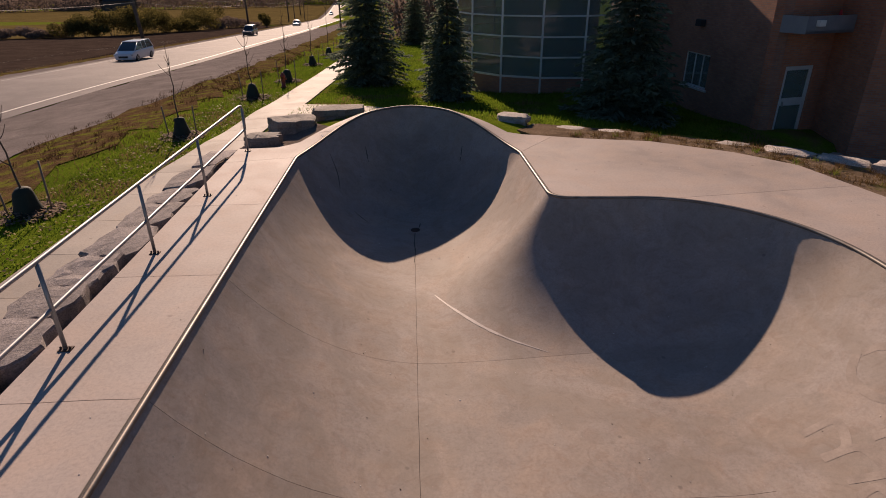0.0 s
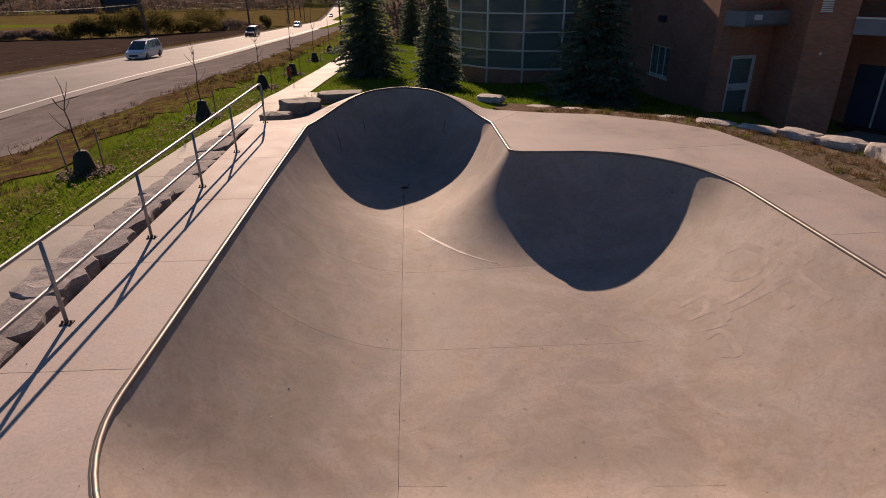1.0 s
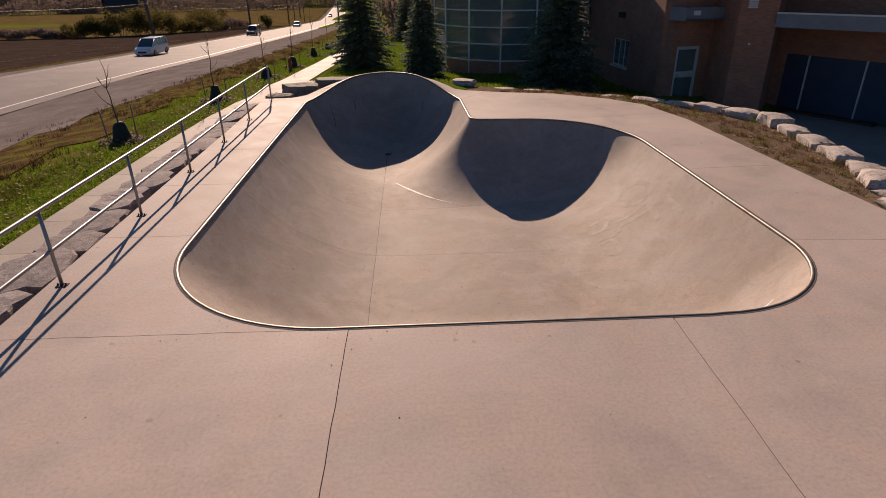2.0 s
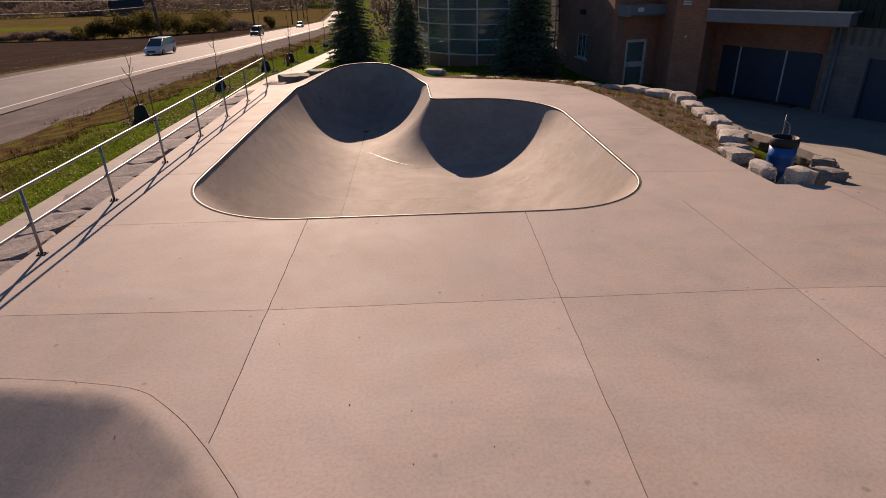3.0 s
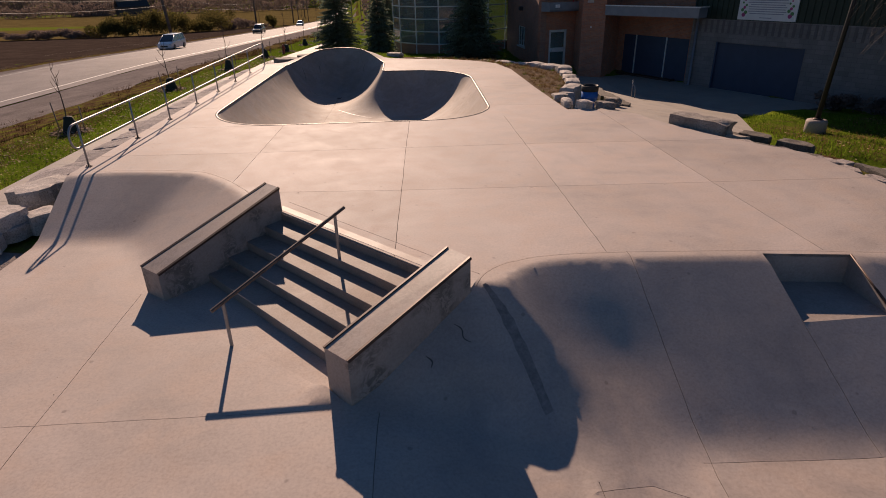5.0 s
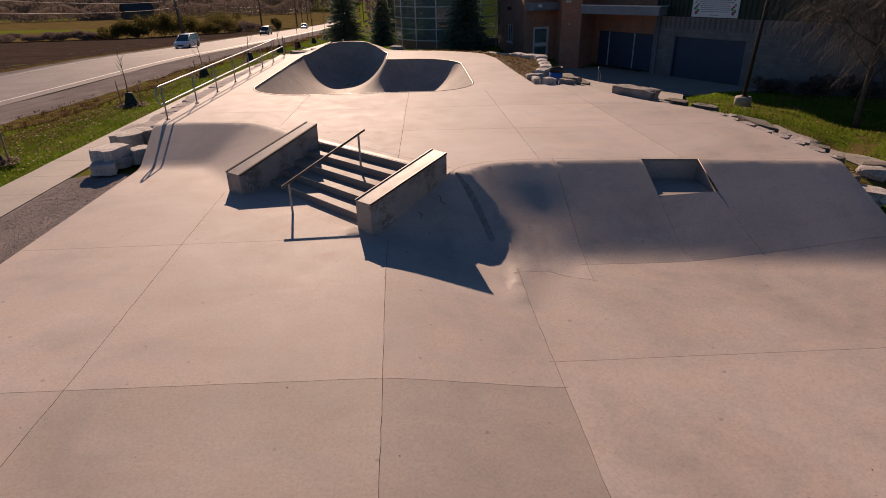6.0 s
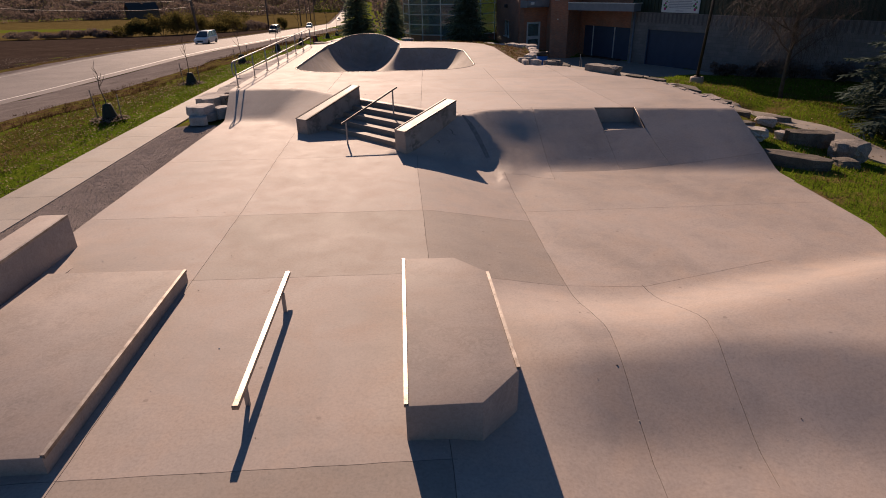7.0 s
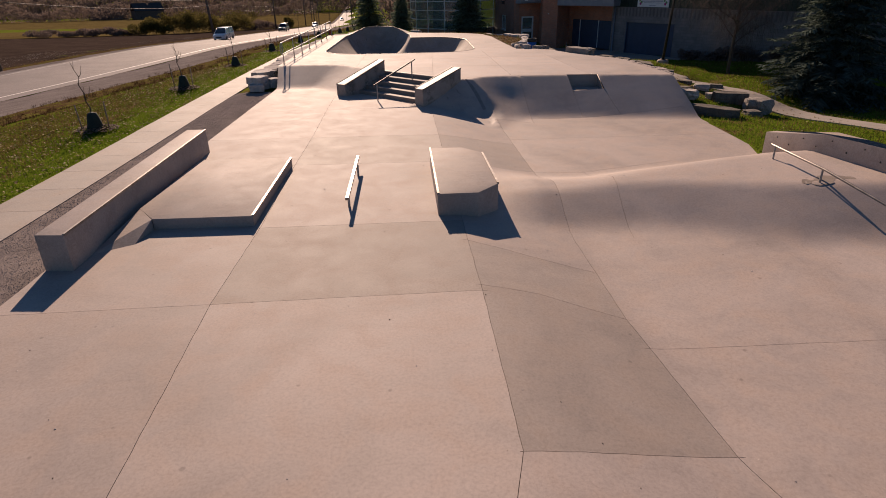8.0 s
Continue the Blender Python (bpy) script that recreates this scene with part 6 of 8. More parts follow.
for k in range(2):
    block_in(m4, "panel", 1.64 + k * 2.222, 0.10, -1.77, 3.86 + k * 2.222, 0.15, 0.57, M_BLUEDOOR, garage, bev=0.004)
block_in(m4, "frame_post", 1.58, -0.02, -1.78, 1.66, 0.1, 0.6, M_BLUEDOOR, building, bev=0)
block_in(m4, "frame_post", 6.06, -0.02, -1.78, 6.14, 0.1, 0.6, M_BLUEDOOR, building, bev=0)
bm = bmesh.new()
tube(bm, [(0.35, -0.09, 1.9), (0.35, -0.09, -1.7), (0.35, -0.25, -1.78)], 0.06, 8)
ob = part("downspout", bm, M_FASCIA, building, "grey downspout")
ob.matrix_basis = m4
sign = thing("sign_board", "white board with lines of print and flower prints", "sign", at=(0, 0, 0))
sign.matrix_world = building.matrix_world @ m6
block_in(m6, "board", 2.55, -0.09, 1.72, 5.45, -0.04, 3.35, M_WHITE, sign, bev=0.005)
for k, (a, b, z) in enumerate(((3.0, 5.0, 1.82), (3.15, 4.85, 2.0), (3.05, 4.95, 2.1), (3.1, 4.9, 2.2), (3.05, 4.95, 2.3), (3.15, 4.85, 2.4), (3.0, 5.0, 2.5), (3.05, 4.95, 2.6), (3.1, 4.9, 2.7), (3.3, 4.7, 2.95))):
    bm = bmesh.new()
    box(bm, a if k else 3.7, -0.096, z, b if k else 4.3, -0.091, z + (0.035 if k < 9 else 0.12))
    part("print_bar", bm, M_TEXTBAR, sign, soft=False)
for u in (2.85, 5.15):
    for k in range(7):
        bm = bmesh.new()
        lathe(bm, [(0.10 - 0.01 * k, 0), (0.10 - 0.01 * k, 0.004)], 9, pose(u + 0.1 * math.sin(k * 2.1), -0.094, 1.95 + 0.11 * k, 90))
        part("flower_print", bm, M_FLOWERA if k % 3 else M_FLOWERB, sign, soft=False)
# roof over it all
bm = bmesh.new()
hull_prism(bm, [(11.55, 26.4), (12.4, 17.7), (14.5, 18.2), (14.4, 16.0), (15.6, 15.35), (17.2, 17.3), (19.5, 12.3), (31, -8.0), (45, 0), (34, 34), (14, 40)], TOPZ - 0.2, TOPZ + 0.05)
ob = part("roof", bm, M_DARKINT, building, soft=False)
ob.matrix_basis = binv
wall("wall", (14, 40), (11.55, 26.4), -2.2, TOPZ, 0.3, M_BRICK)
wall("wall", (31.0, -8.0), (45, 0), -2.2, HALL, 0.3, M_BLOCK)
wall("wall", (34, 34), (14, 40), -2.2, TOPZ, 0.3, M_BRICK)
wall("wall", (45, 0), (34, 34), -2.2, HALL, 0.3, M_BRICK)
# unseen upper wall and roof, added to close the hall that shades the lawn
wall("wall", (34, 34), (17.15, 17.35), TOPZ, HALL, 0.3, M_BRICK)
bm = bmesh.new()
hull_prism(bm, [(17.2, 17.3), (19.5, 12.3), (31, -8.0), (45, 0), (34, 34)], HALL - 0.1, HALL + 0.1)
part("roof", bm, M_DARKINT, building, soft=False).matrix_basis = binv

# curved glass front
glass_drum = thing("glass_drum", "curved glazed drum with pale mullions on a brick base", "glass facade", at=(7.7, 30.0, -1.6))
DR, STEP0, NF = 4.85, 22.5, 11
angs = [radians(-264 + STEP0 * k) for k in range(NF + 1)]
pts = [(DR * math.cos(a), DR * math.sin(a)) for a in angs]
ROWS_Z = [0.98, 1.85, 2.72, 3.58, 4.45, 5.32, 6.2]
for (x0, y0), (x1, y1) in zip(pts, pts[1:]):
    d = Vector((x1 - x0, y1 - y0))
    m = Matrix.Translation((x0, y0, 0)) @ Matrix.Rotation(math.atan2(d.y, d.x), 4, "Z")
    ob = part("base_wall", wall_mesh(0, d.length, -0.6, 0.92, 0.3), M_BRICKDARK, glass_drum, soft=False)
    ob.matrix_basis = m
    for z in ROWS_Z:
        bm = bmesh.new()
        box(bm, 0.03, -0.05, z - (0.05 if z < 1 else 0.03), d.length - 0.03, 0.08, z + 0.03)
        ob = part("transom", bm, M_WHITEFRAME, glass_drum, soft=False)
        ob.matrix_basis = m
    for za, zb in zip(ROWS_Z, ROWS_Z[1:]):
        bm = bmesh.new()
        box(bm, 0.03, 0.0, za + 0.03, d.length - 0.03, 0.012, zb - 0.03)
        ob = part("pane", bm, M_GLASS, glass_drum, soft=False)
        ob.matrix_basis = m @ pose(0, 0, 0, rng.uniform(-0.25, 0.25), 0, rng.uniform(-0.3, 0.3))
for x, y in pts:
    bm = bmesh.new()
    box(bm, x - 0.04, y - 0.04, -0.4, x + 0.04, y + 0.04, 6.3, None)
    part("mullion", bm, M_WHITEFRAME, glass_drum, soft=False)
bm = bmesh.new()
lathe(bm, [(DR + 0.15, 6.25), (DR + 0.15, 7.6), (DR - 0.3, 7.65)], 32)
part("parapet", bm, M_FASCIA, glass_drum, "grey metal parapet")
bm = bmesh.new()
lathe(bm, [(DR - 0.1, 0.0), (DR - 0.1, 0.4)], 24)
part("inner_floor", bm, M_DARKINT, glass_drum)
bm = bmesh.new()
lathe(bm, [(2.4, 0.4), (2.4, 6.2)], 18)
part("inner_core", bm, M_DARKINT, glass_drum)


# ---------------------------------------------------------------- trees and plants
def spruce(seed, height, radius, at, mat, label, lean=0.0, levels=36, skirt_z=0.2):
    """A spruce: a tapered trunk and whorls of drooping boughs, each a spray of needle tufts."""
    rr = random.Random(seed)
    top = thing("spruce_tree", label, "tree", "spruce trees", at)
    bm = bmesh.new()
    tube(bm, [(0, 0, -0.1), (0.02, 0.01, height * 0.4), (0, 0, height)], [height * 0.022, height * 0.014, 0.01], 7)
    part("trunk", bm, M_BARK, top)
    vs, fs = [], []

    def blade(p, d, n, L, w):
        s = d.cross(n).normalized() * w
        i = len(vs)
        vs.extend([tuple(p - s * 0.6), tuple(p + d * L * 0.55 - s * 0.9), tuple(p + d * L), tuple(p + d * L * 0.5 + s)])
        fs.append((i, i + 1, i + 2, i + 3))
    for k in range(levels):
        f = k / (levels - 1)
        z = skirt_z + (height - skirt_z) * (f ** 0.92)
        R = radius * (1 - f) ** 0.85 * rr.uniform(0.82, 1.12) + 0.06
        nb = max(6, int(18 * (1 - f) + 7))
        a0 = rr.uniform(0, 6.28)
        for b in range(nb):
            a = a0 + 6.283 * b / nb + rr.uniform(-0.22, 0.22)
            r = R * rr.uniform(0.62, 1.15)
            out = Vector((math.cos(a), math.sin(a), 0))
            droop = rr.uniform(0.22, 0.5) * (1 - 0.75 * f)
            zz = z + rr.uniform(-0.12, 0.12)
            n = max(4, int(r / 0.13))
            for q in range(n):
                t = (q + rr.random() * 0.6) / n
                if t < 0.12:
                    continue
                p = out * (r * t) + Vector((0, 0, zz - droop * r * t + 0.25 * droop * r * t * t))
                side = Vector((-out.y, out.x, 0))
                wd = 0.34 * r * (1 - 0.75 * t) + 0.06
                for sgn in (-1, 1):
                    d = (out * rr.uniform(0.5, 1.0) + side * sgn * rr.uniform(0.5, 1.1) + Vector((0, 0, rr.uniform(-0.55, 0.05)))).normalized()
                    blade(p, d, Vector((rr.uniform(-0.4, 0.4), rr.uniform(-0.4, 0.4), 1)), wd * rr.uniform(0.7, 1.3) + 0.08, 0.04 + 0.03 * rr.random())
                d = (out + Vector((0, 0, rr.uniform(-0.9, -0.1)))).normalized()
                blade(p, d, side, 0.16 + 0.12 * rr.random(), 0.045)
            tip = out * r + Vector((0, 0, zz - droop * r * 0.75))
            for q in range(3):
                blade(tip - out * 0.1, (out + Vector((rr.uniform(-.5, .5), rr.uniform(-.5, .5), rr.uniform(-.5, .2)))).normalized(), Vector((0, 0, 1)), 0.2, 0.035)
    raw("crown", vs, fs, mat, top)
    top.matrix_world = pose(*at, lean, 0, rr.uniform(0, 360))
    return top


spruce(1, 7.4, 2.05, on_ground(-1.65, 29.3), M_NEEDLE, "dark green spruce beside the sidewalk")
spruce(2, 5.2, 1.3, on_ground(2.0, 23.8), M_NEEDLE, "slim dark green spruce behind the bowl")
spruce(3, 5.6, 2.2, on_ground(8.2, 19.6), M_NEEDLE, "broad dark spruce in front of the building", levels=34)
spruce(5, 8.0, 1.6, on_ground(1.0, 62.0), M_NEEDLE, "dark green spruce further along the lawn")
spruce(6, 9.0, 2.9, on_ground(22.2, -11.6), M_NEEDLEBLUE, "large blue-green spruce beside the path", levels=42, skirt_z=0.1)
spruce(7, 9.5, 2.6, on_ground(27.5, -13.5), M_NEEDLE, "large dark spruce behind the lawn", levels=34, skirt_z=0.1)


def sapling(seed, at, height, label, bag=True, lean=(0, 0), stakes=2):
    rr = random.Random(seed)
    top = thing("sapling", label, "tree", "young street trees", at)
    out = []
    # a straight slim leader with a few steep side shoots
    up = Vector((lean[0], lean[1], 1)).normalized()
    n = 9
    q = [up * (height * i / n) + Vector((rr.uniform(-1, 1), rr.uniform(-1, 1), 0)) * 0.018 * min(i, 3) for i in range(n + 1)]
    for k in range(5 if height < 3 else 8):
        i = rr.randint(4, n - 1)
        a = rr.uniform(0, 6.28)
        d = (up + Vector((math.cos(a), math.sin(a), 0)) * rr.uniform(0.7, 1.3)).normalized()
        w, c = [q[i]], rr.uniform(0.10, 0.16) * (1.25 - i / n)
        for _ in range(5):
            w.append(w[-1] + d * c * rr.uniform(0.8, 1.5))
            d = (d + up * 0.22 + Vector((rr.uniform(-1, 1), rr.uniform(-1, 1), 0)) * 0.14).normalized()
        out.append((w, [0.013, 0.011, 0.009, 0.008, 0.006, 0.004]))
    out.append((q, [0.032 - 0.026 * i / n for i in range(n + 1)]))
    trunk = out.pop()
    bm = bmesh.new()
    tube(bm, *trunk, 6)
    part("trunk", bm, M_SAPBARK, top)
    for pts, rad in out:
        bm = bmesh.new()
        tube(bm, pts, [max(0.005, q) for q in rad], 4)
        part("branch", bm, M_SAPBARK, top, soft=False)
    if bag:
        bm = bmesh.new()
        lathe(bm, [(0.29, 0), (0.30, 0.06), (0.25, 0.26), (0.185, 0.5), (0.15, 0.62), (0.05, 0.66)], 14)
        for v in bm.verts:
            v.co += noise.noise_vector(v.co * 5 + Vector((seed, 0, 0))) * 0.05 * (1 if v.co.z > 0.02 else 0)
        part("watering_bag", bm, M_BAG, top, "dark green plastic watering bag")
    for k in range(stakes):
        a = 0.35 + k * 3.0 + rr.uniform(-.2, .2)
        bm = bmesh.new()
        x, y = 0.42 * math.cos(a), 0.42 * math.sin(a)
        tube(bm, [(x, y, -0.1), (x * 1.05 - 0.04 * k, y * 1.05, rr.uniform(0.95, 1.25))], 0.022, 6)
        part("stake", bm, M_STAKE, top, "weathered wooden stake")
    bm = bmesh.new()
    vs_, fs_ = [], []
    for k in range(520):
        a, q = rr.uniform(0, 6.28), 0.72 * math.sqrt(rr.random())
        p = Vector((q * math.cos(a), q * math.sin(a), 0.05 + 0.13 * (1 - q / 0.72) + rr.uniform(0, 0.03)))
        d = Vector((rr.uniform(-1, 1), rr.uniform(-1, 1), rr.uniform(-.3, .3))).normalized() * rr.uniform(0.03, 0.07)
        s = Vector((-d.y, d.x, 0.01)) * 0.4
        i = len(vs_)
        vs_ += [tuple(p - d - s), tuple(p + d - s), tuple(p + d + s), tuple(p - d + s)]
        fs_.append((i, i + 1, i + 2, i + 3))
    bm.free()
    raw("mulch_ring", vs_, fs_, M_CHIPS, top, "ring of wood mulch", kind="stuff")
    return top


for i, (x, y, h, lx) in enumerate([(-8.1, -16.9, 2.4, -0.1), (-8.15, -8.0, 2.3, -0.06), (-8.4, 1.9, 2.6, -0.06), (-8.0, 10.8, 2.55, -0.04), (-6.95, 17.4, 2.9, -0.02), (-6.4, 24.5, 3.2, -0.03), (-6.05, 30.4, 3.6, 0.0), (-6.2, 39.9, 4.0, 0.0), (-6.2, 48.6, 4.0, 0.02), (-6.2, 58.3, 4.0, 0.0), (-8.0, -25.5, 2.4, -0.1)]):
    sapling(20 + i, on_ground(x, y, 0.0), h, "bare young tree with a dark watering bag and stakes", lean=(lx, 0.02))

# weeping bare tree on the right lawn
wt = thing("weeping_tree", "bare weeping tree with fine drooping brown twigs", "tree", at=on_ground(21.45, -4.0))
rr = random.Random(77)
bm = bmesh.new()
tube(bm, [(0, 0, -0.1), (-0.05, 0.03, 0.4), (-0.06, 0.02, 1.2), (0.0, 0.05, 2.2), (0.05, 0.05, 3.3), (-0.05, 0.1, 4.4)], [0.13, 0.095, 0.085, 0.075, 0.06, 0.035], 9)
part("trunk", bm, M_BARK, wt)
ends = []
for k in range(14):
    a = 6.283 * k / 14 * 3 + rr.uniform(-.2, .2)
    out = Vector((math.cos(a), math.sin(a), 0))
    pts = [Vector((0.02, 0.05, 1.7 + 2.6 * k / 14))]
    for q in range(6):
        pts.append(pts[-1] + out * rr.uniform(0.32, 0.5) + Vector((rr.uniform(-.12, .12), rr.uniform(-.12, .12), rr.uniform(0.25, 0.7) * (1 - q / 6))))
    bm = bmesh.new()
    tube(bm, pts, [0.038, 0.03, 0.024, 0.018, 0.014, 0.010, 0.007], 6)
    part("limb", bm, M_BARK, wt)
    ends += [p.lerp(q2, t) for p, q2 in zip(pts[1:], pts[2:]) for t in (0, 0.33, 0.66)]
vs_, fs_ = [], []
for p in ends:
    for k in range(13):
        d = Vector((rr.uniform(-1, 1), rr.uniform(-1, 1), rr.uniform(-.3, .8))).normalized()
        q, w = p.copy(), 0.007
        for s in range(7):
            nx = q + d * rr.uniform(0.18, 0.34)
            sd = Vector((-d.y, d.x, 0.0))
            sd = (sd.normalized() if sd.length > 0.01 else Vector((1, 0, 0))) * w
            i = len(vs_)
            vs_ += [tuple(q - sd), tuple(q + sd), tuple(nx + sd * 0.8), tuple(nx - sd * 0.8)]
            fs_.append((i, i + 1, i + 2, i + 3))
            q, w = nx, w * 0.85
            d = (d + Vector((rr.uniform(-.25, .25), rr.uniform(-.25, .25), -0.3))).normalized()
raw("twig_mass", vs_, fs_, M_BARK, wt, kind="stuff")


def bush(seed, at, sx, sy, sz, mat, label, group, count=900, size=0.12, name="bush", category="bush"):
    """A bush: stems and a ragged crown of leaf clumps round several hubs."""
    rr = random.Random(seed)
    top = thing(name, label, category, group, at)
    hubs = [(Vector((rr.uniform(-.6, .6) * sx, rr.uniform(-.6, .6) * sy, rr.uniform(0.3, 0.75) * sz)), rr.uniform(0.28, 0.5)) for _ in range(9)]
    bm = bmesh.new()
    for h, _ in hubs:
        tube(bm, [(h.x * 0.15, h.y * 0.15, -0.1), tuple(h * 0.6), tuple(h)], [0.04, 0.025, 0.01], 4)
    part("stem", bm, M_BARK, top, soft=False)
    vs, fs = [], []
    for k in range(count):
        h, r = rr.choice(hubs)
        d = Vector((rr.gauss(0, 1), rr.gauss(0, 1), rr.gauss(0, 1))).normalized()
        p = h + Vector((d.x * sx, d.y * sy, d.z * sz * 0.8)) * r * rr.random() ** 0.4
        if p.z < 0.02:
            continue
        e = Vector((rr.uniform(-1, 1), rr.uniform(-1, 1), rr.uniform(-1, 1))).normalized() * size * rr.uniform(0.6, 1.4)
        s = e.orthogonal().normalized() * size * 0.55
        i = len(vs)
        vs += [tuple(p - e), tuple(p + s), tuple(p + e), tuple(p - s)]
        fs.append((i, i + 1, i + 2, i + 3))
    raw("crown", vs, fs, mat, top)
    return top


for i, (x, y, w, h) in enumerate([(-50, 79.8, 1.6, 1.5), (-47.6, 80.2, 1.5, 1.2), (-45.6, 80.6, 1.7, 2.6), (-44.0, 81.6, 1.5, 2.9), (-42.4, 82.6, 1.5, 2.2), (-41.2, 84, 2.0, 3.9), (-39.8, 86, 2.0, 4.1), (-38.6, 88, 2.0, 3.7), (-37.8, 90.5, 1.9, 4.0), (-36.8, 93, 1.9, 3.5),
                                  (-36.2, 95.5, 1.7, 2.4), (-35.6, 98, 1.6, 2.1), (-35.0, 101, 2.2, 3.9), (-34.2, 104, 2.3, 4.2), (-33.2, 108, 1.5, 1.8), (-32.6, 112, 2.3, 2.6), (-31.8, 117, 1.5, 1.5), (-31.2, 122, 1.4, 1.2), (-25.6, 112, 0.9, 2.8), (-54, 80, 1.8, 1.4), (-58, 79.5, 1.8, 1.1), (-63, 79, 1.9, 1.3)]):
    dry = h < 2 or i == 15
    bush(300 + i, laid_out(x, y), w * 2.6, 2.8, h * REACH, M_FARWOOD if dry else M_HEDGE, "bare brown shrub at the field's edge" if dry else "yellow-green autumn hedge bush at the meadow's edge", "hedge bushes", 2200, 0.2)
for i, (x, y, s) in enumerate([(22.9, 4.6, 1.0), (24.0, 2.9, 1.1), (25.1, 1.0, 1.2), (26.2, -1.0, 1.1), (27.2, -3.0, 1.2)]):
    bush(340 + i, on_ground(x, y), 0.95 * s, 0.9 * s, 0.95 * s, M_FARWOOD, "dark shrub against the block wall", "shrubs along the wall", 900, 0.09)


def scatter(name, label, category, area, count, make, mat, seed, zf=gz, keep=None, road=False):
    """Loose small growth over an area, one mesh of kind stuff."""
    rr = random.Random(seed)
    xs, ys = [p[0] for p in area], [p[1] for p in area]
    P = np.array([(rr.uniform(min(xs), max(xs)), rr.uniform(min(ys), max(ys))) for _ in range(count)])
    P = P[inside(area, P)]
    if keep is not None:
        P = P[keep(P)]
    Q = lay(P, plain_z(P)) if road else np.column_stack([P, zf(P)])
    vs, fs = [], []
    for x, y, z in Q:
        make(rr, vs, fs, x, y, z)
    return raw(name, vs, fs, mat, None, label, False, "stuff", category)


def blade_at(rr, vs, fs, x, y, z, h=(0.05, 0.13), w=0.012, spread=0.06):
    a, L = rr.uniform(0, 6.28), rr.uniform(*h)
    dx, dy = math.cos(a), math.sin(a)
    bx, by = rr.uniform(-spread, spread), rr.uniform(-spread, spread)
    i = len(vs)
    vs.extend([(x - dy * w, y + dx * w, z - 0.01), (x + dy * w, y - dx * w, z - 0.01), (x + bx, y + by, z + L)])
    fs.append((i, i + 1, i + 2))


lane = lambda lo_, hi_: (lambda P: (dist_line(ROAD, P)[0] > lo_) & (dist_line(ROAD, P)[0] < hi_))
sidefree = lambda P: dist_line(SIDE, P)[0] > 0.8
scatter("grass", "short green autumn grass", "grass", [(-13, -34), (-6, -34), (-4, 48), (-10, 48)], 150000, lambda rr, v, f, x, y, z: blade_at(rr, v, f, x, y, z), M_GRASS, 1, keep=lambda P: (dist_line(ROAD, P)[0] > 8.1 + 0.9 * np.array([noise.noise(Vector((x * 0.45, y * 0.3, 2.0))) for x, y in P])) & ((P[:, 1] > 9) | (dist_line(SIDE, P)[0] < 2.9 + 0.9 * np.array([noise.noise(Vector((x * 0.5, y * 0.4, 6.0))) for x, y in P]))) & sidefree(P) & (P[:, 0] < np.interp(P[:, 1], [-34, 0, 9, 19, 30, 48], [-6.8, -6.6, -6.3, -5.5, -4.9, -4.8])), road=True)
scatter("grass", "short bright green lawn grass behind the bowl", "grass", [(-4.5, 15), (12, 14.6), (12, 30), (3, 60), (-3.5, 60)], 80000, lambda rr, v, f, x, y, z: blade_at(rr, v, f, x, y, z, (0.06, 0.15), 0.016), M_GRASS, 2, keep=lambda P: sidefree(P) & (dist_line([(-3.6, 13.5), (-2.6, 15.5)], P)[0] > 1.9))
scatter("grass", "short green lawn grass beside the deck", "grass", [(14.6, -5), (17, 1), (18.2, 3.4), (24, 3), (30, -10), (26, -24), (16.5, -27), (13.9, -21.3), (14.1, -15), (14.6, -12)], 62000, lambda rr, v, f, x, y, z: blade_at(rr, v, f, x, y, z, (0.05, 0.13), 0.013), M_GRASS, 3, keep=lambda P: (dist_line(PATH2, P)[0] > 0.65) & ~inside(PLAZA, P) & ~inside(YARD, P) & ~inside(DECK, P) & ~inside(SOIL, P))
scatter("dry_weeds", "dry blades among the lawn grass", "weeds", [(14.6, -5), (17, 1), (24, 2), (30, -10), (26, -24), (16.5, -27), (13.9, -21.3), (14.1, -15), (14.6, -12)], 24000, lambda rr, v, f, x, y, z: blade_at(rr, v, f, x, y, z, (0.06, 0.15), 0.012), M_DRYGRASS, 31, keep=lambda P: (dist_line(PATH2, P)[0] > 0.65) & ~inside(PLAZA, P) & ~inside(YARD, P) & ~inside(DECK, P))
scatter("dry_weeds", "brown dry weed tufts along the verge", "weeds", [(-30, -40), (-8, -40), (-6, 75), (-16, 75)], 120000, lambda rr, v, f, x, y, z: blade_at(rr, v, f, x, y, z, (0.04, 0.15), 0.012, 0.1), M_DRYGRASS, 4, keep=lambda P: lane(6.4, 9.2)(P) & sidefree(P) & (np.array([noise.noise(Vector((x * 0.6, y * 0.4, 4.0))) for x, y in P]) > dist_line(ROAD, P)[0] * 0.22 - 2.0), road=True)
scatter("dry_weeds", "brown dry weed tufts at the field's edge", "weeds", [(-40, -40), (-18, -40), (-16, 85), (-28, 85)], 40000, lambda rr, v, f, x, y, z: blade_at(rr, v, f, x, y, z, (0.08, 0.3), 0.025, 0.15), M_DRYGRASS, 5, keep=lane(4.6, 6.4), road=True)


def leaf_at(rr, vs, fs, x, y, z):
    a, s = rr.uniform(0, 6.28), rr.uniform(0.025, 0.055)
    dx, dy = math.cos(a) * s, math.sin(a) * s
    t = rr.uniform(-0.02, 0.02)
    i = len(vs)
    z += 0.07
    vs.extend([(x - dx, y - dy, z), (x + dy * 0.6, y - dx * 0.6, z + t), (x + dx, y + dy, z + 0.01), (x - dy * 0.6, y + dx * 0.6, z - t)])
    fs.append((i, i + 1, i + 2, i + 3))


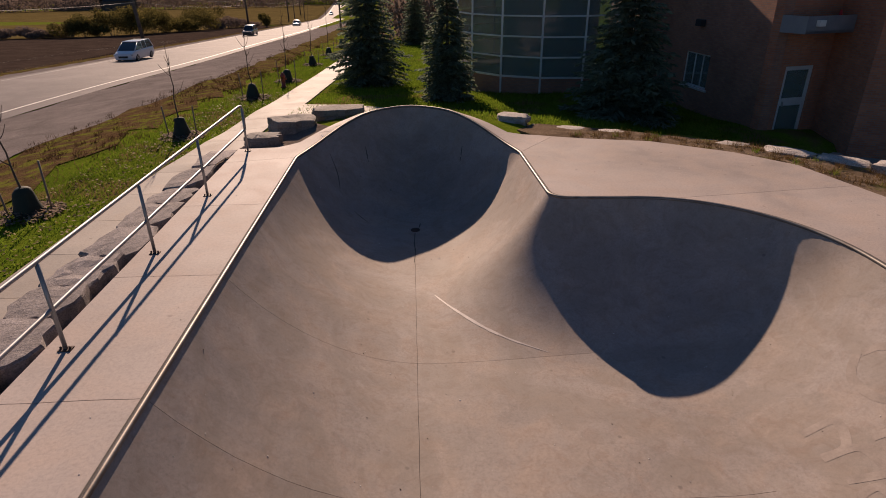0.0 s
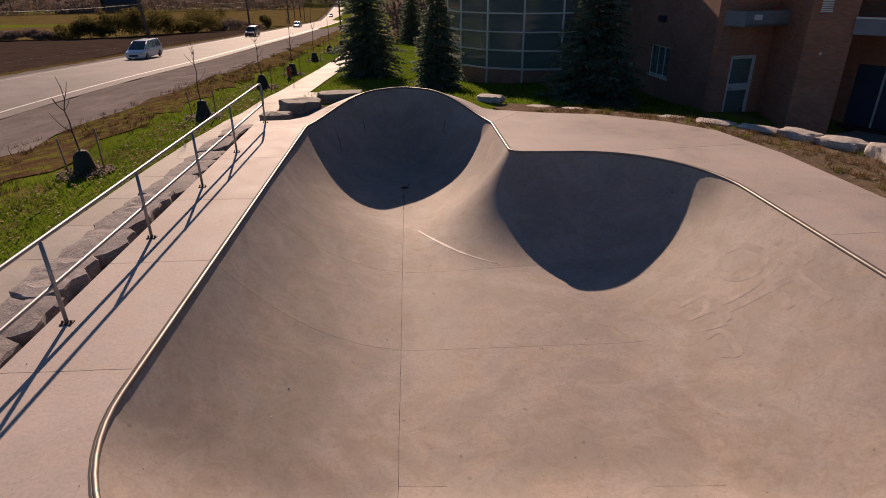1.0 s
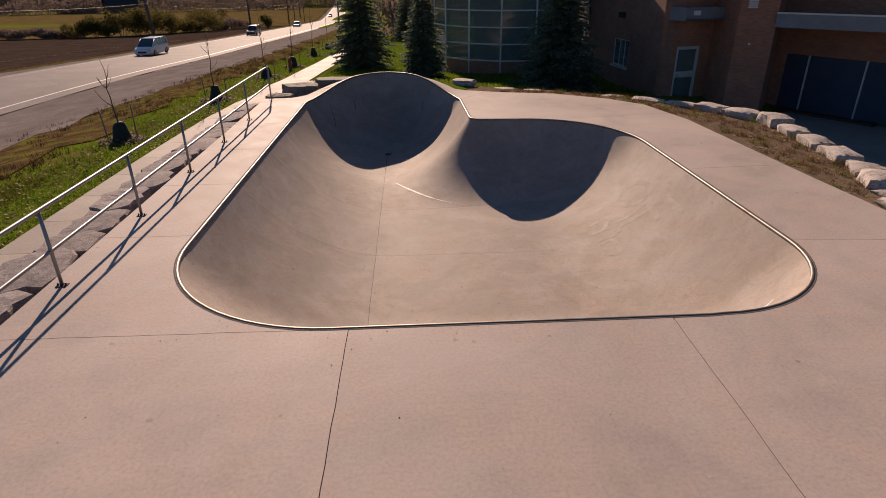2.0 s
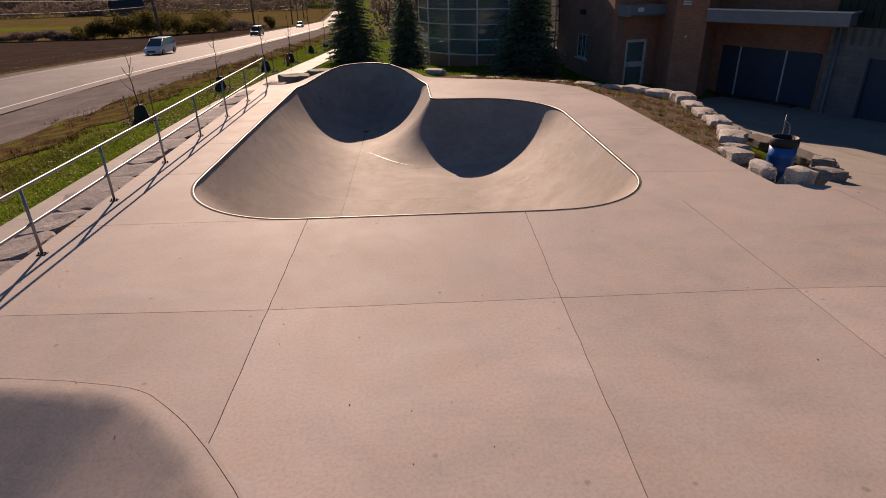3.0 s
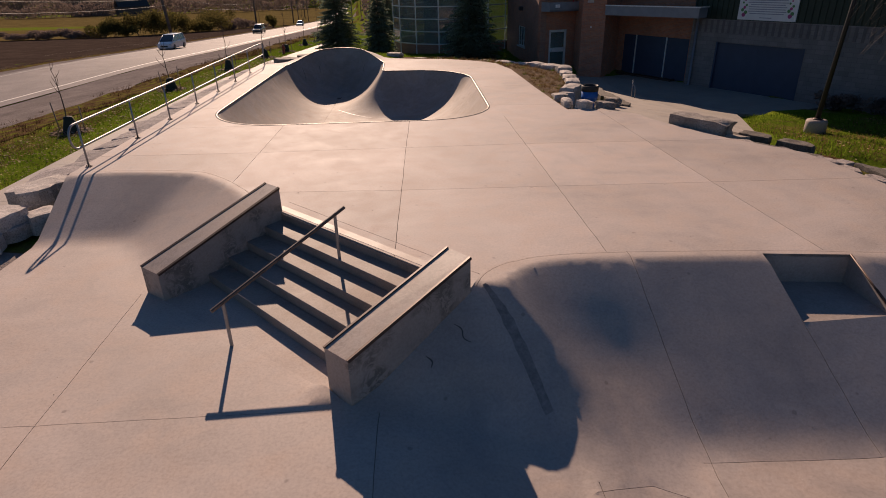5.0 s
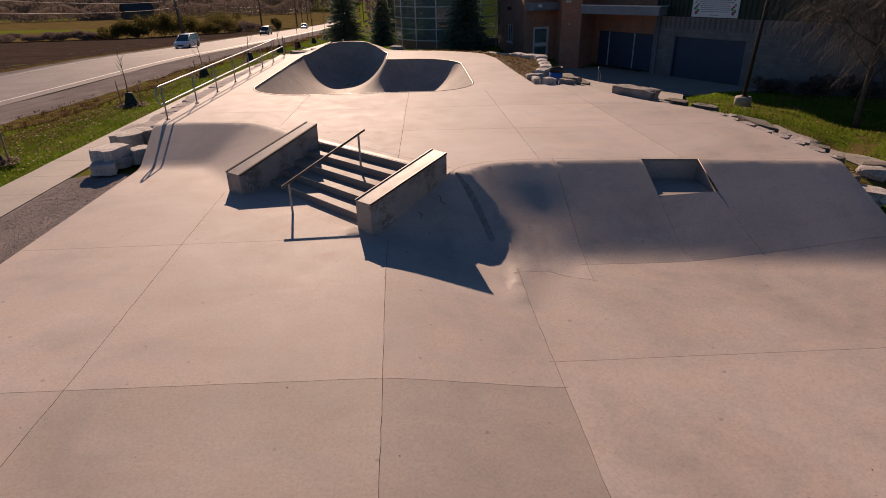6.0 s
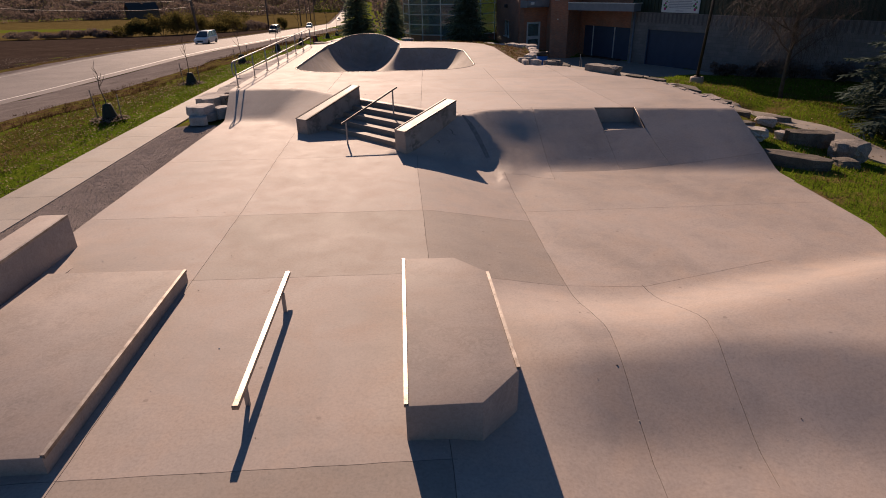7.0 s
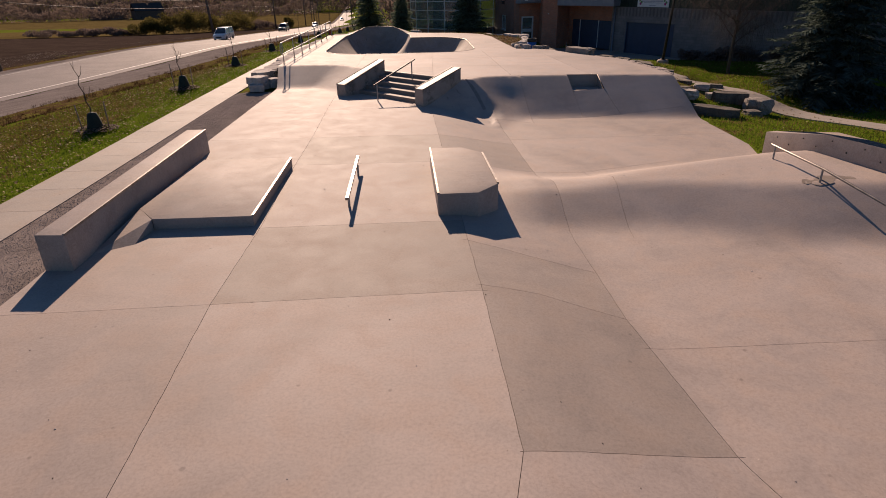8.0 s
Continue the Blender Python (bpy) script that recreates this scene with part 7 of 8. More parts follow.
M_FALLEN = leaf_mat("fallen_leaves", (0.20, 0.13, 0.05), (0.42, 0.32, 0.14), 0.7, 0.3)


def bed_z(V):
    return -0.05 - 0.12 * sstep(dist_line([(9.4, -1.5), (9.0, 7.6), (7.7, 10.9), (3.6, 12.7)], V)[0] / 2.0)


def clump(rr, vs, fs, x, y, z):
    for _ in range(22):
        blade_at(rr, vs, fs, x + rr.gauss(0, 0.05), y + rr.gauss(0, 0.05), z, (0.04, 0.17), 0.006, 0.10)


scatter("dry_tufts", "dry straw-coloured grass tufts in the planting bed", "grass", [(3.7, 13.0), (8, 11), (9.3, 8), (9.4, 0), (10.3, 1.6), (11.2, 5), (11.2, 8.2), (9, 11.4), (6, 13.5)], 1100, clump, M_DRYGRASS, 6, zf=bed_z)
scatter("green_tufts", "low green weeds between the stones by the barrel", "weeds", [(10.9, 1.2), (11.9, 1.4), (12.1, 5.5), (11.7, 5.5), (11.3, 3.6)], 150, clump, M_GRASS, 28)
scatter("dry_tufts", "dry straw-coloured tufts between the stones by the barrel", "grass", [(10.9, 0.6), (11.9, 0.6), (12.2, 6.5), (11.8, 6.5), (11.3, 3.6)], 260, clump, M_DRYGRASS, 29)
scatter("green_tufts", "low green weeds in the planting bed", "weeds", [(3.7, 13.0), (8, 11), (9.3, 8), (9.4, 0), (10.3, 1.6), (11.2, 5), (11.2, 8.2), (9, 11.4), (6, 13.5)], 110, clump, M_GRASS, 26, zf=bed_z)
scatter("fallen_leaves", "dry yellow fallen leaves in the planting bed", "leaves", [(3.7, 13.0), (8, 11), (9.3, 8), (9.4, 0), (10.3, 1.6), (11.2, 5), (11.2, 8.2), (9, 11.4), (6, 13.5)], 1500, lambda rr, v, f, x, y, z: leaf_at(rr, v, f, x, y, z - 0.06), M_FALLEN, 27, zf=bed_z)


def tuft(rr, vs, fs, x, y, z):
    n, r = rr.randint(7, 16), rr.uniform(0.04, 0.12)
    for _ in range(n):
        blade_at(rr, vs, fs, x + rr.gauss(0, r), y + rr.gauss(0, r), z, (0.06, 0.22), 0.013, 0.09)


scatter("dry_weeds", "olive and brown dry grass on the verge", "weeds", [(-15.2, -36), (-7.9, -36), (-8.0, 9), (-9.3, 6)], 56000, lambda rr, v, f, x, y, z: blade_at(rr, v, f, x, y, z, (0.04, 0.13), 0.013, 0.1), M_DRYGRASS, 41, keep=lambda P: (dist_line(ROAD, P)[0] > 8.0))
scatter("grass", "thin green grass among the dry blades of the verge", "grass", [(-15.2, -36), (-7.9, -36), (-8.0, 9), (-9.3, 6)], 34000, lambda rr, v, f, x, y, z: blade_at(rr, v, f, x, y, z, (0.04, 0.11), 0.012), M_GRASS, 42, keep=lambda P: (dist_line(ROAD, P)[0] > 8.3))
M_DOCK = leaf_mat("brown_weed_heads", (0.045, 0.026, 0.016), (0.12, 0.07, 0.035), 0.9, 0.2, 0.0)
scatter("weed_tufts", "dark brown seeded weed tufts on the verge", "weeds", [(-30, -40), (-8, -40), (-6, 60), (-16, 60)], 26000, tuft, M_DOCK, 21, keep=lambda P: lane(6.3, 8.3)(P) & (np.array([noise.noise(Vector((x * 0.5, y * 0.35, 8.0))) for x, y in P]) > -0.05), road=True)
scatter("grass", "green grass between the weeds of the verge", "grass", [(-30, -40), (-8, -40), (-6, 60), (-16, 60)], 60000, lambda rr, v, f, x, y, z: blade_at(rr, v, f, x, y, z, (0.04, 0.12), 0.012), M_GRASS, 22, keep=lambda P: lane(7.3, 9.8)(P) & (np.array([noise.noise(Vector((x * 0.7, y * 0.4, 1.0))) for x, y in P]) > -0.1), road=True)


scatter("fallen_leaves", "dry yellow fallen leaves on the lawn", "leaves", [(-12, -34), (-6.8, -34), (-5, 26), (-10, 26)], 14000, leaf_at, M_FALLEN, 7, keep=lambda P: (dist_line(ROAD, P)[0] > 8.5) & sidefree(P), road=True)
scatter("fallen_leaves", "dry yellow fallen leaves on the lawn", "leaves", [(14.8, -5), (17, 1), (24, 2), (28, -10), (15, -21), (15.2, -13)], 2600, leaf_at, M_FALLEN, 8)


def pebble(rr, vs, fs, x, y, z):
    s = rr.uniform(0.006, 0.017)
    i = len(vs)
    a = rr.uniform(0, 6.28)
    for k in range(3):
        vs.append((x + s * math.cos(a + 2.1 * k) * rr.uniform(.6, 1.2), y + s * math.sin(a + 2.1 * k) * rr.uniform(.6, 1.2), z))
    vs.append((x, y, z + s * rr.uniform(0.5, 0.9)))
    fs.extend([(i, i + 1, i + 3), (i + 1, i + 2, i + 3), (i + 2, i, i + 3)])


M_GRIT = leaf_mat("pale_grit", (0.20, 0.178, 0.165), (0.40, 0.36, 0.335), 0.9, 0.0)
M_PEBBLE = leaf_mat("pebble_stone", (0.19, 0.168, 0.158), (0.32, 0.285, 0.268), 0.9, 0.0)
scatter("gravel_stones", "loose grey gravel stones", "gravel", [(-3.7, -6), (-3.7, 12.4), (-3.0, 13.2), (-4.3, 14.5), (-4.9, 9), (-5.0, -5)], 30000, pebble, M_PEBBLE, 9, zf=gravel_z)
scatter("gravel_stones", "loose grey gravel stones", "gravel", [(-3.4, -9.5), (-3.25, -36), (-5.15, -36), (-5.1, -9.6)], 26000, pebble, M_GRIT, 10, zf=lambda V: gz(V) + 0.03)


def clod(rr, vs, fs, x, y, z):
    s = rr.uniform(0.03, 0.12)
    i = len(vs)
    a = rr.uniform(0, 6.28)
    for k in range(4):
        vs.append((x + s * math.cos(a + 1.57 * k) * rr.uniform(.7, 1.3), y + s * math.sin(a + 1.57 * k) * rr.uniform(.7, 1.3), z))
    vs.append((x + rr.uniform(-.3, .3) * s, y + rr.uniform(-.3, .3) * s, z + s * rr.uniform(0.3, 0.7)))
    fs.extend([(i + k, i + (k + 1) % 4, i + 4) for k in range(4)])


scatter("soil_clods", "dark clods of ploughed soil", "soil", [(-52, -30), (-24, -30), (-20, 80), (-46, 80)], 26000, clod, M_SOIL, 11, keep=lane(6.0, 30), road=True)


# ---------------------------------------------------------------- roadside things
hydrant = thing("fire_hydrant", "small dark red fire hydrant on the lawn", "fire hydrant", at=on_ground(-5.8, 28.1))
bm = bmesh.new()
lathe(bm, [(0.15, 0), (0.15, 0.05), (0.10, 0.07), (0.10, 0.5), (0.13, 0.52), (0.13, 0.56), (0.11, 0.62), (0.05, 0.7), (0.03, 0.75)], 14)
part("barrel", bm, M_HYDRANT, hydrant)
for a in (0, 90, 180):
    bm = bmesh.new()
    lathe(bm, [(0.05, 0.08), (0.05, 0.16), (0.035, 0.18)], 10, pose(0, 0, 0.42, 90, 0, a))
    part("outlet", bm, M_HYDRANT, hydrant)

light_pole = thing("light_pole", "dark steel light pole on a round concrete base", "light pole", at=on_ground(19.3, 0.45))
bm = bmesh.new()
lathe(bm, [(0.36, -0.1), (0.36, 0.42), (0.33, 0.48), (0.2, 0.5)], 20)
part("base", bm, M_LEDGE, light_pole, "pale round concrete base")
bm = bmesh.new()
lathe(bm, [(0.17, 0.5), (0.17, 0.53), (0.1, 0.55)], 12)
part("flange", bm, M_DARKSTEEL, light_pole)
bm = bmesh.new()
tube(bm, [(0, 0, 0.52), (0.52, 0.05, 8.5)], [0.085, 0.05], 10)
part("pole", bm, M_BLACK, light_pole)


def utility_pole(x, y, h=13.0, lean=0.0):
    top = thing("utility_pole", "weathered wooden utility pole beside the road", "utility pole", "utility poles", laid_out(x, y))
    bm = bmesh.new()
    tube(bm, [(0, 0, -0.3), (lean, 0, h)], [0.27, 0.18], 9)
    part("pole", bm, M_POLE, top)
    bm = bmesh.new()
    box(bm, -1.1, -0.06, h - 0.9, 1.1, 0.06, h - 0.78)
    part("crossarm", bm, M_POLE, top)
    for u in (-1.0, -0.5, 0.5, 1.0):
        bm = bmesh.new()
        lathe(bm, [(0.03, h - 0.78), (0.05, h - 0.7), (0.03, h - 0.6)], 8, pose(u, 0, 0))
        part("insulator", bm, M_WHITEFRAME, top)
    return Vector(laid_out(x, y))


UP = [utility_pole(x, y, lean=l) for x, y, l in ((-27.5, -42, 0.0), (-22.4, 6.0, -0.5), (-24.6, 54.5, -0.9), (-28.5, 110.0, 0.1), (-31.5, 165.0, 0.0), (-38.0, 222.0, 0.0))]
for h, sag, ox in ((7.1, 0.7, 0.15), (5.95, 0.65, -0.15), (12.2, 0.8, -1.0), (12.2, 0.8, 1.0)):
    for a, b in zip(UP, UP[1:]):
        bm = bmesh.new()
        pts = [a.lerp(b, t) + Vector((ox, 0, h - 4 * sag * t * (1 - t))) for t in np.linspace(0, 1, 13)]
        tube(bm, pts, 0.03 if h < 8 else 0.015, 5)
        cable = part("power_cable", bm, M_BLACK)
        tagged(cable, "dark sagging cable between the utility poles", "cable", "overhead cables")
for x, y in ((-10.6, 100), (-11.5, 140), (-13.0, 185), (-24.4, 135), (-28.8, 175)):
    top = thing("roadside_post", "slim dark pole beside the far road", "pole", "slim roadside poles", laid_out(x, y))
    bm = bmesh.new()
    tube(bm, [(0, 0, -0.2), (0, 0, 11.0)], [0.15, 0.11], 8)
    part("pole", bm, M_POLE, top)


def on_road(x, y):
    """A place on the road, from the sketch plan."""
    return tuple(lay([(x, y)], np.array([ROAD_TOP - float(drop(y)) + 0.004]))[0])


def car(at, turn, paint, label, L=4.7, W=1.8, H=1.5, kind="sedan"):
    """A car: lofted body with a glazed cabin, lamps, and wheels with tyre and rim. It faces -y."""
    top = thing("car", label, "car", "cars on the road", at, turn)
    prof = {"sedan": [(-.5, .28, .62), (-.485, .22, .72), (-.30, .20, .86), (-.24, .2, .90), (.28, .2, .93), (.40, .2, .95), (.49, .24, .92), (.5, .32, .75)],
            "van": [(-.5, .28, .66), (-.485, .22, .80), (-.36, .20, .98), (-.30, .2, 1.02), (.30, .2, 1.05), (.45, .2, 1.06), (.495, .24, 1.04), (.5, .32, .85)],
            "suv": [(-.5, .32, .75), (-.485, .26, .92), (-.28, .24, 1.06), (-.22, .24, 1.08), (.30, .24, 1.10), (.45, .24, 1.10), (.495, .28, 1.08), (.5, .36, .9)]}[kind]
    cab = {"sedan": [(-.26, .92), (-.07, H - .05), (.03, H), (.15, H - .03), (.39, .97)], "van": [(-.34, 1.0), (-.12, H * .97), (.02, H), (.40, H), (.485, 1.06)], "suv": [(-.24, 1.07), (-.09, H * .98), (.02, H), (.40, H), (.48, 1.1)]}[kind]
    bm = bmesh.new()
    rows = []
    for f, z0, z1 in prof:
        w = W / 2 * (0.86 if abs(f) > 0.48 else 1.0)
        rows.append([bm.verts.new((sx * w * k, f * L, z)) for sx, k, z in ((-1, .92, z0), (-1, 1, (z0 + z1) * .45), (-1, .97, z1 * .93), (-1, .82, z1), (1, .82, z1), (1, .97, z1 * .93), (1, 1, (z0 + z1) * .45), (1, .92, z0))])
    for a, b in zip(rows, rows[1:]):
        for k in range(8):
            bm.faces.new((a[k], a[(k + 1) % 8], b[(k + 1) % 8], b[k]))
    bm.faces.new(rows[0][::-1])
    bm.faces.new(rows[-1])
    bmesh.ops.recalc_face_normals(bm, faces=bm.faces[:])
    bevel(bm, 0.07, 3, 0.4)
    body = part("body", bm, paint, top)
    bm = bmesh.new()
    rows = []
    for f, z in cab:
        t = (z - cab[0][1]) / (H - cab[0][1])
        w0, w1 = W / 2 * 0.88, W / 2 * (0.88 - 0.16 * max(0, t))
        rows.append([bm.verts.new((-w0 * (1 if t < .1 else .98), f * L, cab[0][1] - .06)), bm.verts.new((-w1, f * L, z)), bm.verts.new((w1, f * L, z)), bm.verts.new((w0 * (1 if t < .1 else .98), f * L, cab[0][1] - .06))])
    for a, b in zip(rows, rows[1:]):
        for k in range(3):
            bm.faces.new((a[k], a[k + 1], b[k + 1], b[k]))
    bmesh.ops.recalc_face_normals(bm, faces=bm.faces[:])
    bevel(bm, 0.03, 1, 0.3)
    part("cabin_glass", bm, M_CARGLASS, top, "dark tinted cabin windows")
    bm = bmesh.new()
    ys = [f * L for f, z in cab[1:-1]]
    box(bm, -W * 0.36, min(ys) - 0.02, H - 0.05, W * 0.36, max(ys) + 0.05, H + 0.015)
    bevel(bm, 0.03, 2)
    part("roof", bm, paint, top)
    for sx in (-1, 1):
        for (fa, za), (fb, zb), r in ((cab[0], cab[1], .045), (cab[-1], cab[-2], .06)):
            bm = bmesh.new()
            tube(bm, [(sx * W * .43, fa * L, za - .03), (sx * W * .37, fb * L, zb - .01)], r, 6)
            part("pillar", bm, paint, top)
        for f in ([0.06] if kind == "sedan" else [0.02, 0.2]):
            bm = bmesh.new()
            tube(bm, [(sx * W * .425, f * L + 0.03, cab[0][1] - .04), (sx * W * .36, f * L, H - .02)], 0.035, 5)
            part("pillar", bm, paint, top)
        bm = bmesh.new()
        box(bm, sx * W * .40 - .14, -.497 * L, prof[1][2] * .72, sx * W * .40 + .10, -.455 * L, prof[1][2] * .92)
        bevel(bm, 0.02, 1)
        part("headlight", bm, M_LAMPGLASS, top, "clear headlamp")
        bm = bmesh.new()
        box(bm, sx * W * .43 - .1, .47 * L, prof[-2][2] * .7, sx * W * .43 + .06, .502 * L, prof[-2][2] * .95)
        bevel(bm, 0.02, 1)
        part("tail_light", bm, M_TAIL, top, "red tail lamp")
        bm = bmesh.new()
        box(bm, sx * (W * .5 + .08) - .08, -.2 * L, cab[0][1] - .03, sx * (W * .5 + .08) + .08, -.17 * L, cab[0][1] + .1)
        bevel(bm, 0.02, 1)
        part("mirror", bm, paint, top)
        for f in (-.31, .30):
            bm = bmesh.new()
            lathe(bm, [(0.30, -.1), (0.335, -.07), (0.335, .07), (0.30, .1)], 20, pose(sx * W * .46, f * L, .335, 0, 90, 0))
            tyre = part("tyre", bm, M_BLACK, top)
            bm = bmesh.new()
            lathe(bm, [(0.21, .085 * sx), (0.20, .105 * sx), (0.06, .09 * sx), (0.05, .108 * sx)], 14, pose(sx * W * .46, f * L, .335, 0, 90, 0))
            part("rim", bm, M_CHROME, tyre, "pale alloy rim")
    bm = bmesh.new()
    box(bm, -.45, -.505 * L, prof[0][1] + .12, .45, -.49 * L, prof[0][1] + .3)
    part("grille", bm, M_BLACK, top)
    return top


car(on_road(-18.7, 72.0), 1, M_CARDARK, "dark grey sport utility car on the road", 4.8, 1.9, 1.78, "suv")
car(on_road(-17.6, 36.0), -2, M_CARWHITE, "white minivan driving on the road", 5.0, 1.95, 1.75, "van")
car(on_road(-20.1, 113.0), 2, M_CARSILVER, "silver sedan far along the road", 4.7, 1.85, 1.5, "sedan")
car(on_road(-25.6, 211.0), 4, M_CARWHITE, "pale car far along the road", 4.6, 1.8, 1.5, "sedan")


# ---------------------------------------------------------------- distance
def barn(at, turn, w, d, h, label):
    top = thing("farmhouse", label, "farm building", "farm buildings", at, turn)
    bm = bmesh.new()
    box(bm, -w / 2, -d / 2, -0.5, w / 2, d / 2, h)
    part("wall", bm, M_SHOULDER if w > 22 else M_BARK, top, soft=False)
    bm = bmesh.new()
    hull_prism(bm, [(-w / 2 - .4, -d / 2 - .4), (w / 2 + .4, -d / 2 - .4), (w / 2 + .4, 0), (-w / 2 - .4, 0)], [h - .1, h - .1, h + d * .34, h + d * .34], [h + .1, h + .1, h + d * .34 + .2, h + d * .34 + .2])
    part("roof", bm, M_DARKINT, top, "dark pitched roof", soft=False)
    bm = bmesh.new()
    hull_prism(bm, [(-w / 2 - .4, 0), (w / 2 + .4, 0), (w / 2 + .4, d / 2 + .4), (-w / 2 - .4, d / 2 + .4)], [h + d * .34, h + d * .34, h - .1, h - .1], [h + d * .34 + .2, h + d * .34 + .2, h + .1, h + .1])
    part("roof", bm, M_DARKINT, top, "dark pitched roof", soft=False)
    for k in range(3):
        bm = bmesh.new()
        box(bm, -w * .35 + k * w * .3, -d / 2 - .03, 1.0, -w * .35 + k * w * .3 + 1.0, -d / 2 + .02, 2.2)
        part("window", bm, M_DARKINT, top, soft=False)


barn(laid_out(-157, 303), 10, 25, 11, 4.6, "low farmhouse with a dark roof far across the meadow")
barn(laid_out(-136, 299), 35, 20, 15, 6.0, "dark-roofed barn far across the meadow")


def far_wood(seed, line, depth, height, count, size, label, far=True):
    """A distant belt of bare and brown woods: one ragged mass of twig and leaf clumps."""
    rr = random.Random(seed)
    vs, fs = [], []
    pts = resample(line, 3.0, False)
    base = lambda y: -1 - float(drop(y))
    for k in range(count):
        x, y = rr.choice(pts)
        x, y = x + rr.uniform(-2, 2), y + rr.uniform(0, depth)
        tree = noise.noise(Vector((x * 0.09, y * 0.05, seed)))
        hh = height * (0.75 + 0.55 * tree)
        z = base(y) + hh * rr.random() ** 0.75
        e = Vector((rr.uniform(-.6, .6), rr.uniform(-.6, .6), rr.uniform(-1, 1.4))).normalized() * size * rr.uniform(0.5, 1.5)
        s = e.orthogonal().normalized() * size * 0.5
        p = Vector((x, y, z))
        if far:
            p, e, s = Vector(HUB.tolist() + [HUB_Z]).lerp(p, REACH), e * REACH, s * REACH
        i = len(vs)
        vs += [tuple(p - e), tuple(p + s), tuple(p + e), tuple(p - s)]
        fs.append((i, i + 1, i + 2, i + 3))
    raw("far_wood", vs, fs, M_FARWOOD, None, label, False, "stuff", "woods")


far_wood(1, [(-420, 170), (-330, 290), (-240, 335), (-160, 352), (-60, 352), (40, 345), (90, 300)], 40, 19, 70000, 0.75, "distant brown autumn woods beyond the meadow")
far_wood(2, [(-210, 270), (-165, 288), (-130, 300), (-90, 300), (-55, 320)], 8, 9, 9000, 0.5, "belt of bare trees and shrubs beyond the meadow")
far_wood(3, [(-1, 66), (2, 74), (0, 90), (3, 110), (10, 80)], 9, 10, 9000, 0.36, "bare brown trees along the far sidewalk", False)


# pale stubble and straw left on the ploughed field
def straw(rr, vs, fs, x, y, z):
    for _ in range(3):
        leaf_at(rr, vs, fs, x + rr.gauss(0, 0.18), y + rr.gauss(0, 0.18), z - 0.02)


M_STRAW = leaf_mat("bleached_straw", (0.30, 0.27, 0.22), (0.6, 0.56, 0.5), 0.8, 0.2, 0.1)
scatter("straw_stubble", "bleached straw lying on the ploughed field", "straw", [(-36, -10), (-20, -10), (-20, 75), (-38, 75)], 12000, straw, M_STRAW, 15,
        keep=lambda P: (dist_line(ROAD, P)[0] > 5.6) & (dist_line(ROAD, P)[0] < 12) & (np.array([noise.noise(Vector((x * 0.22, y * 0.09, 3.0))) for x, y in P]) > 0.12), road=True)


# crumbs of leaf, grit and paint on the concrete; many pale ones stand in for sun glints
def crumb(rr, vs, fs, x, y, z):
    s = rr.uniform(0.003, 0.010) * (1.8 if rr.random() < 0.08 else 1)
    i = len(vs)
    a = rr.uniform(0, 6.28)
    for k in range(4):
        vs.append((x + s * math.cos(a + 1.57 * k) * rr.uniform(.5, 1.3), y + s * math.sin(a + 1.57 * k) * rr.uniform(.5, 1.3), z + 0.004))
    vs.append((x, y, z + 0.004 + s * 0.4))
    fs.extend([(i + k, i + (k + 1) % 4, i + 4) for k in range(4)])


M_CRUMB = leaf_mat("dark_leaf_crumbs", (0.05, 0.035, 0.025), (0.16, 0.11, 0.075), 0.9, 0.0)
M_CHIPGLINT = leaf_mat("pale_chips_and_glints", (0.55, 0.52, 0.48), (0.8, 0.78, 0.74), 0.8, 0.0)
in_deck = lambda P: inside(DECK, P) & ~inside(RIM, P)
for mat, lab, k in ((M_CRUMB, "dark crumbs of leaf and grit on the concrete", 1.0), (M_CHIPGLINT, "pale chips, paint flecks and painted sun glints on the concrete", 1.1)):
    scatter("debris", lab, "debris", [(-3.5, -13), (14, -13), (14, 12), (-3.5, 12)], int(520 * k), crumb, mat, 16, zf=lambda V: deck_z(V), keep=in_deck)
    scatter("debris", lab, "debris", [(-2.1, -2.3), (6.9, -2.3), (6.9, 13), (-2.1, 13)], int(330 * k), crumb, mat, 17, zf=bowl_z, keep=lambda P: inside(RIM, P))
    scatter("debris", lab, "debris", PLAZA, int(620 * k), crumb, mat, 18, zf=plaza_z, keep=lambda P: ~inside(HEX, P) & ~inside(NOTCH, P) & (P[:, 0] > -2.3) & ~((P[:, 0] < 0.1) & (P[:, 1] < -22) & (P[:, 1] > -27)) & (dist_line([(0.0, -11.4), (3.5, -14.4)], P)[0] > 1.3))


# faded spray paint on the bowl wall: an illegible scrawl
def stroke(pts, w):
    """A painted stroke laid on the bowl's surface."""
    q = [Vector(p) for p in curve2(pts, 6)]
    P, fs = [], []
    for i, p in enumerate(q):
        d = (q[min(i + 1, len(q) - 1)] - q[max(i - 1, 0)]).normalized()
        P += [(p.x - d.y * w, p.y + d.x * w), (p.x + d.y * w, p.y - d.x * w)]
        if i:
            fs.append((2 * i - 2, 2 * i - 1, 2 * i + 1, 2 * i))
    Z = bowl_z(np.array(P))
    return [(x, y, z + 0.003) for (x, y), z in zip(P, Z)], fs


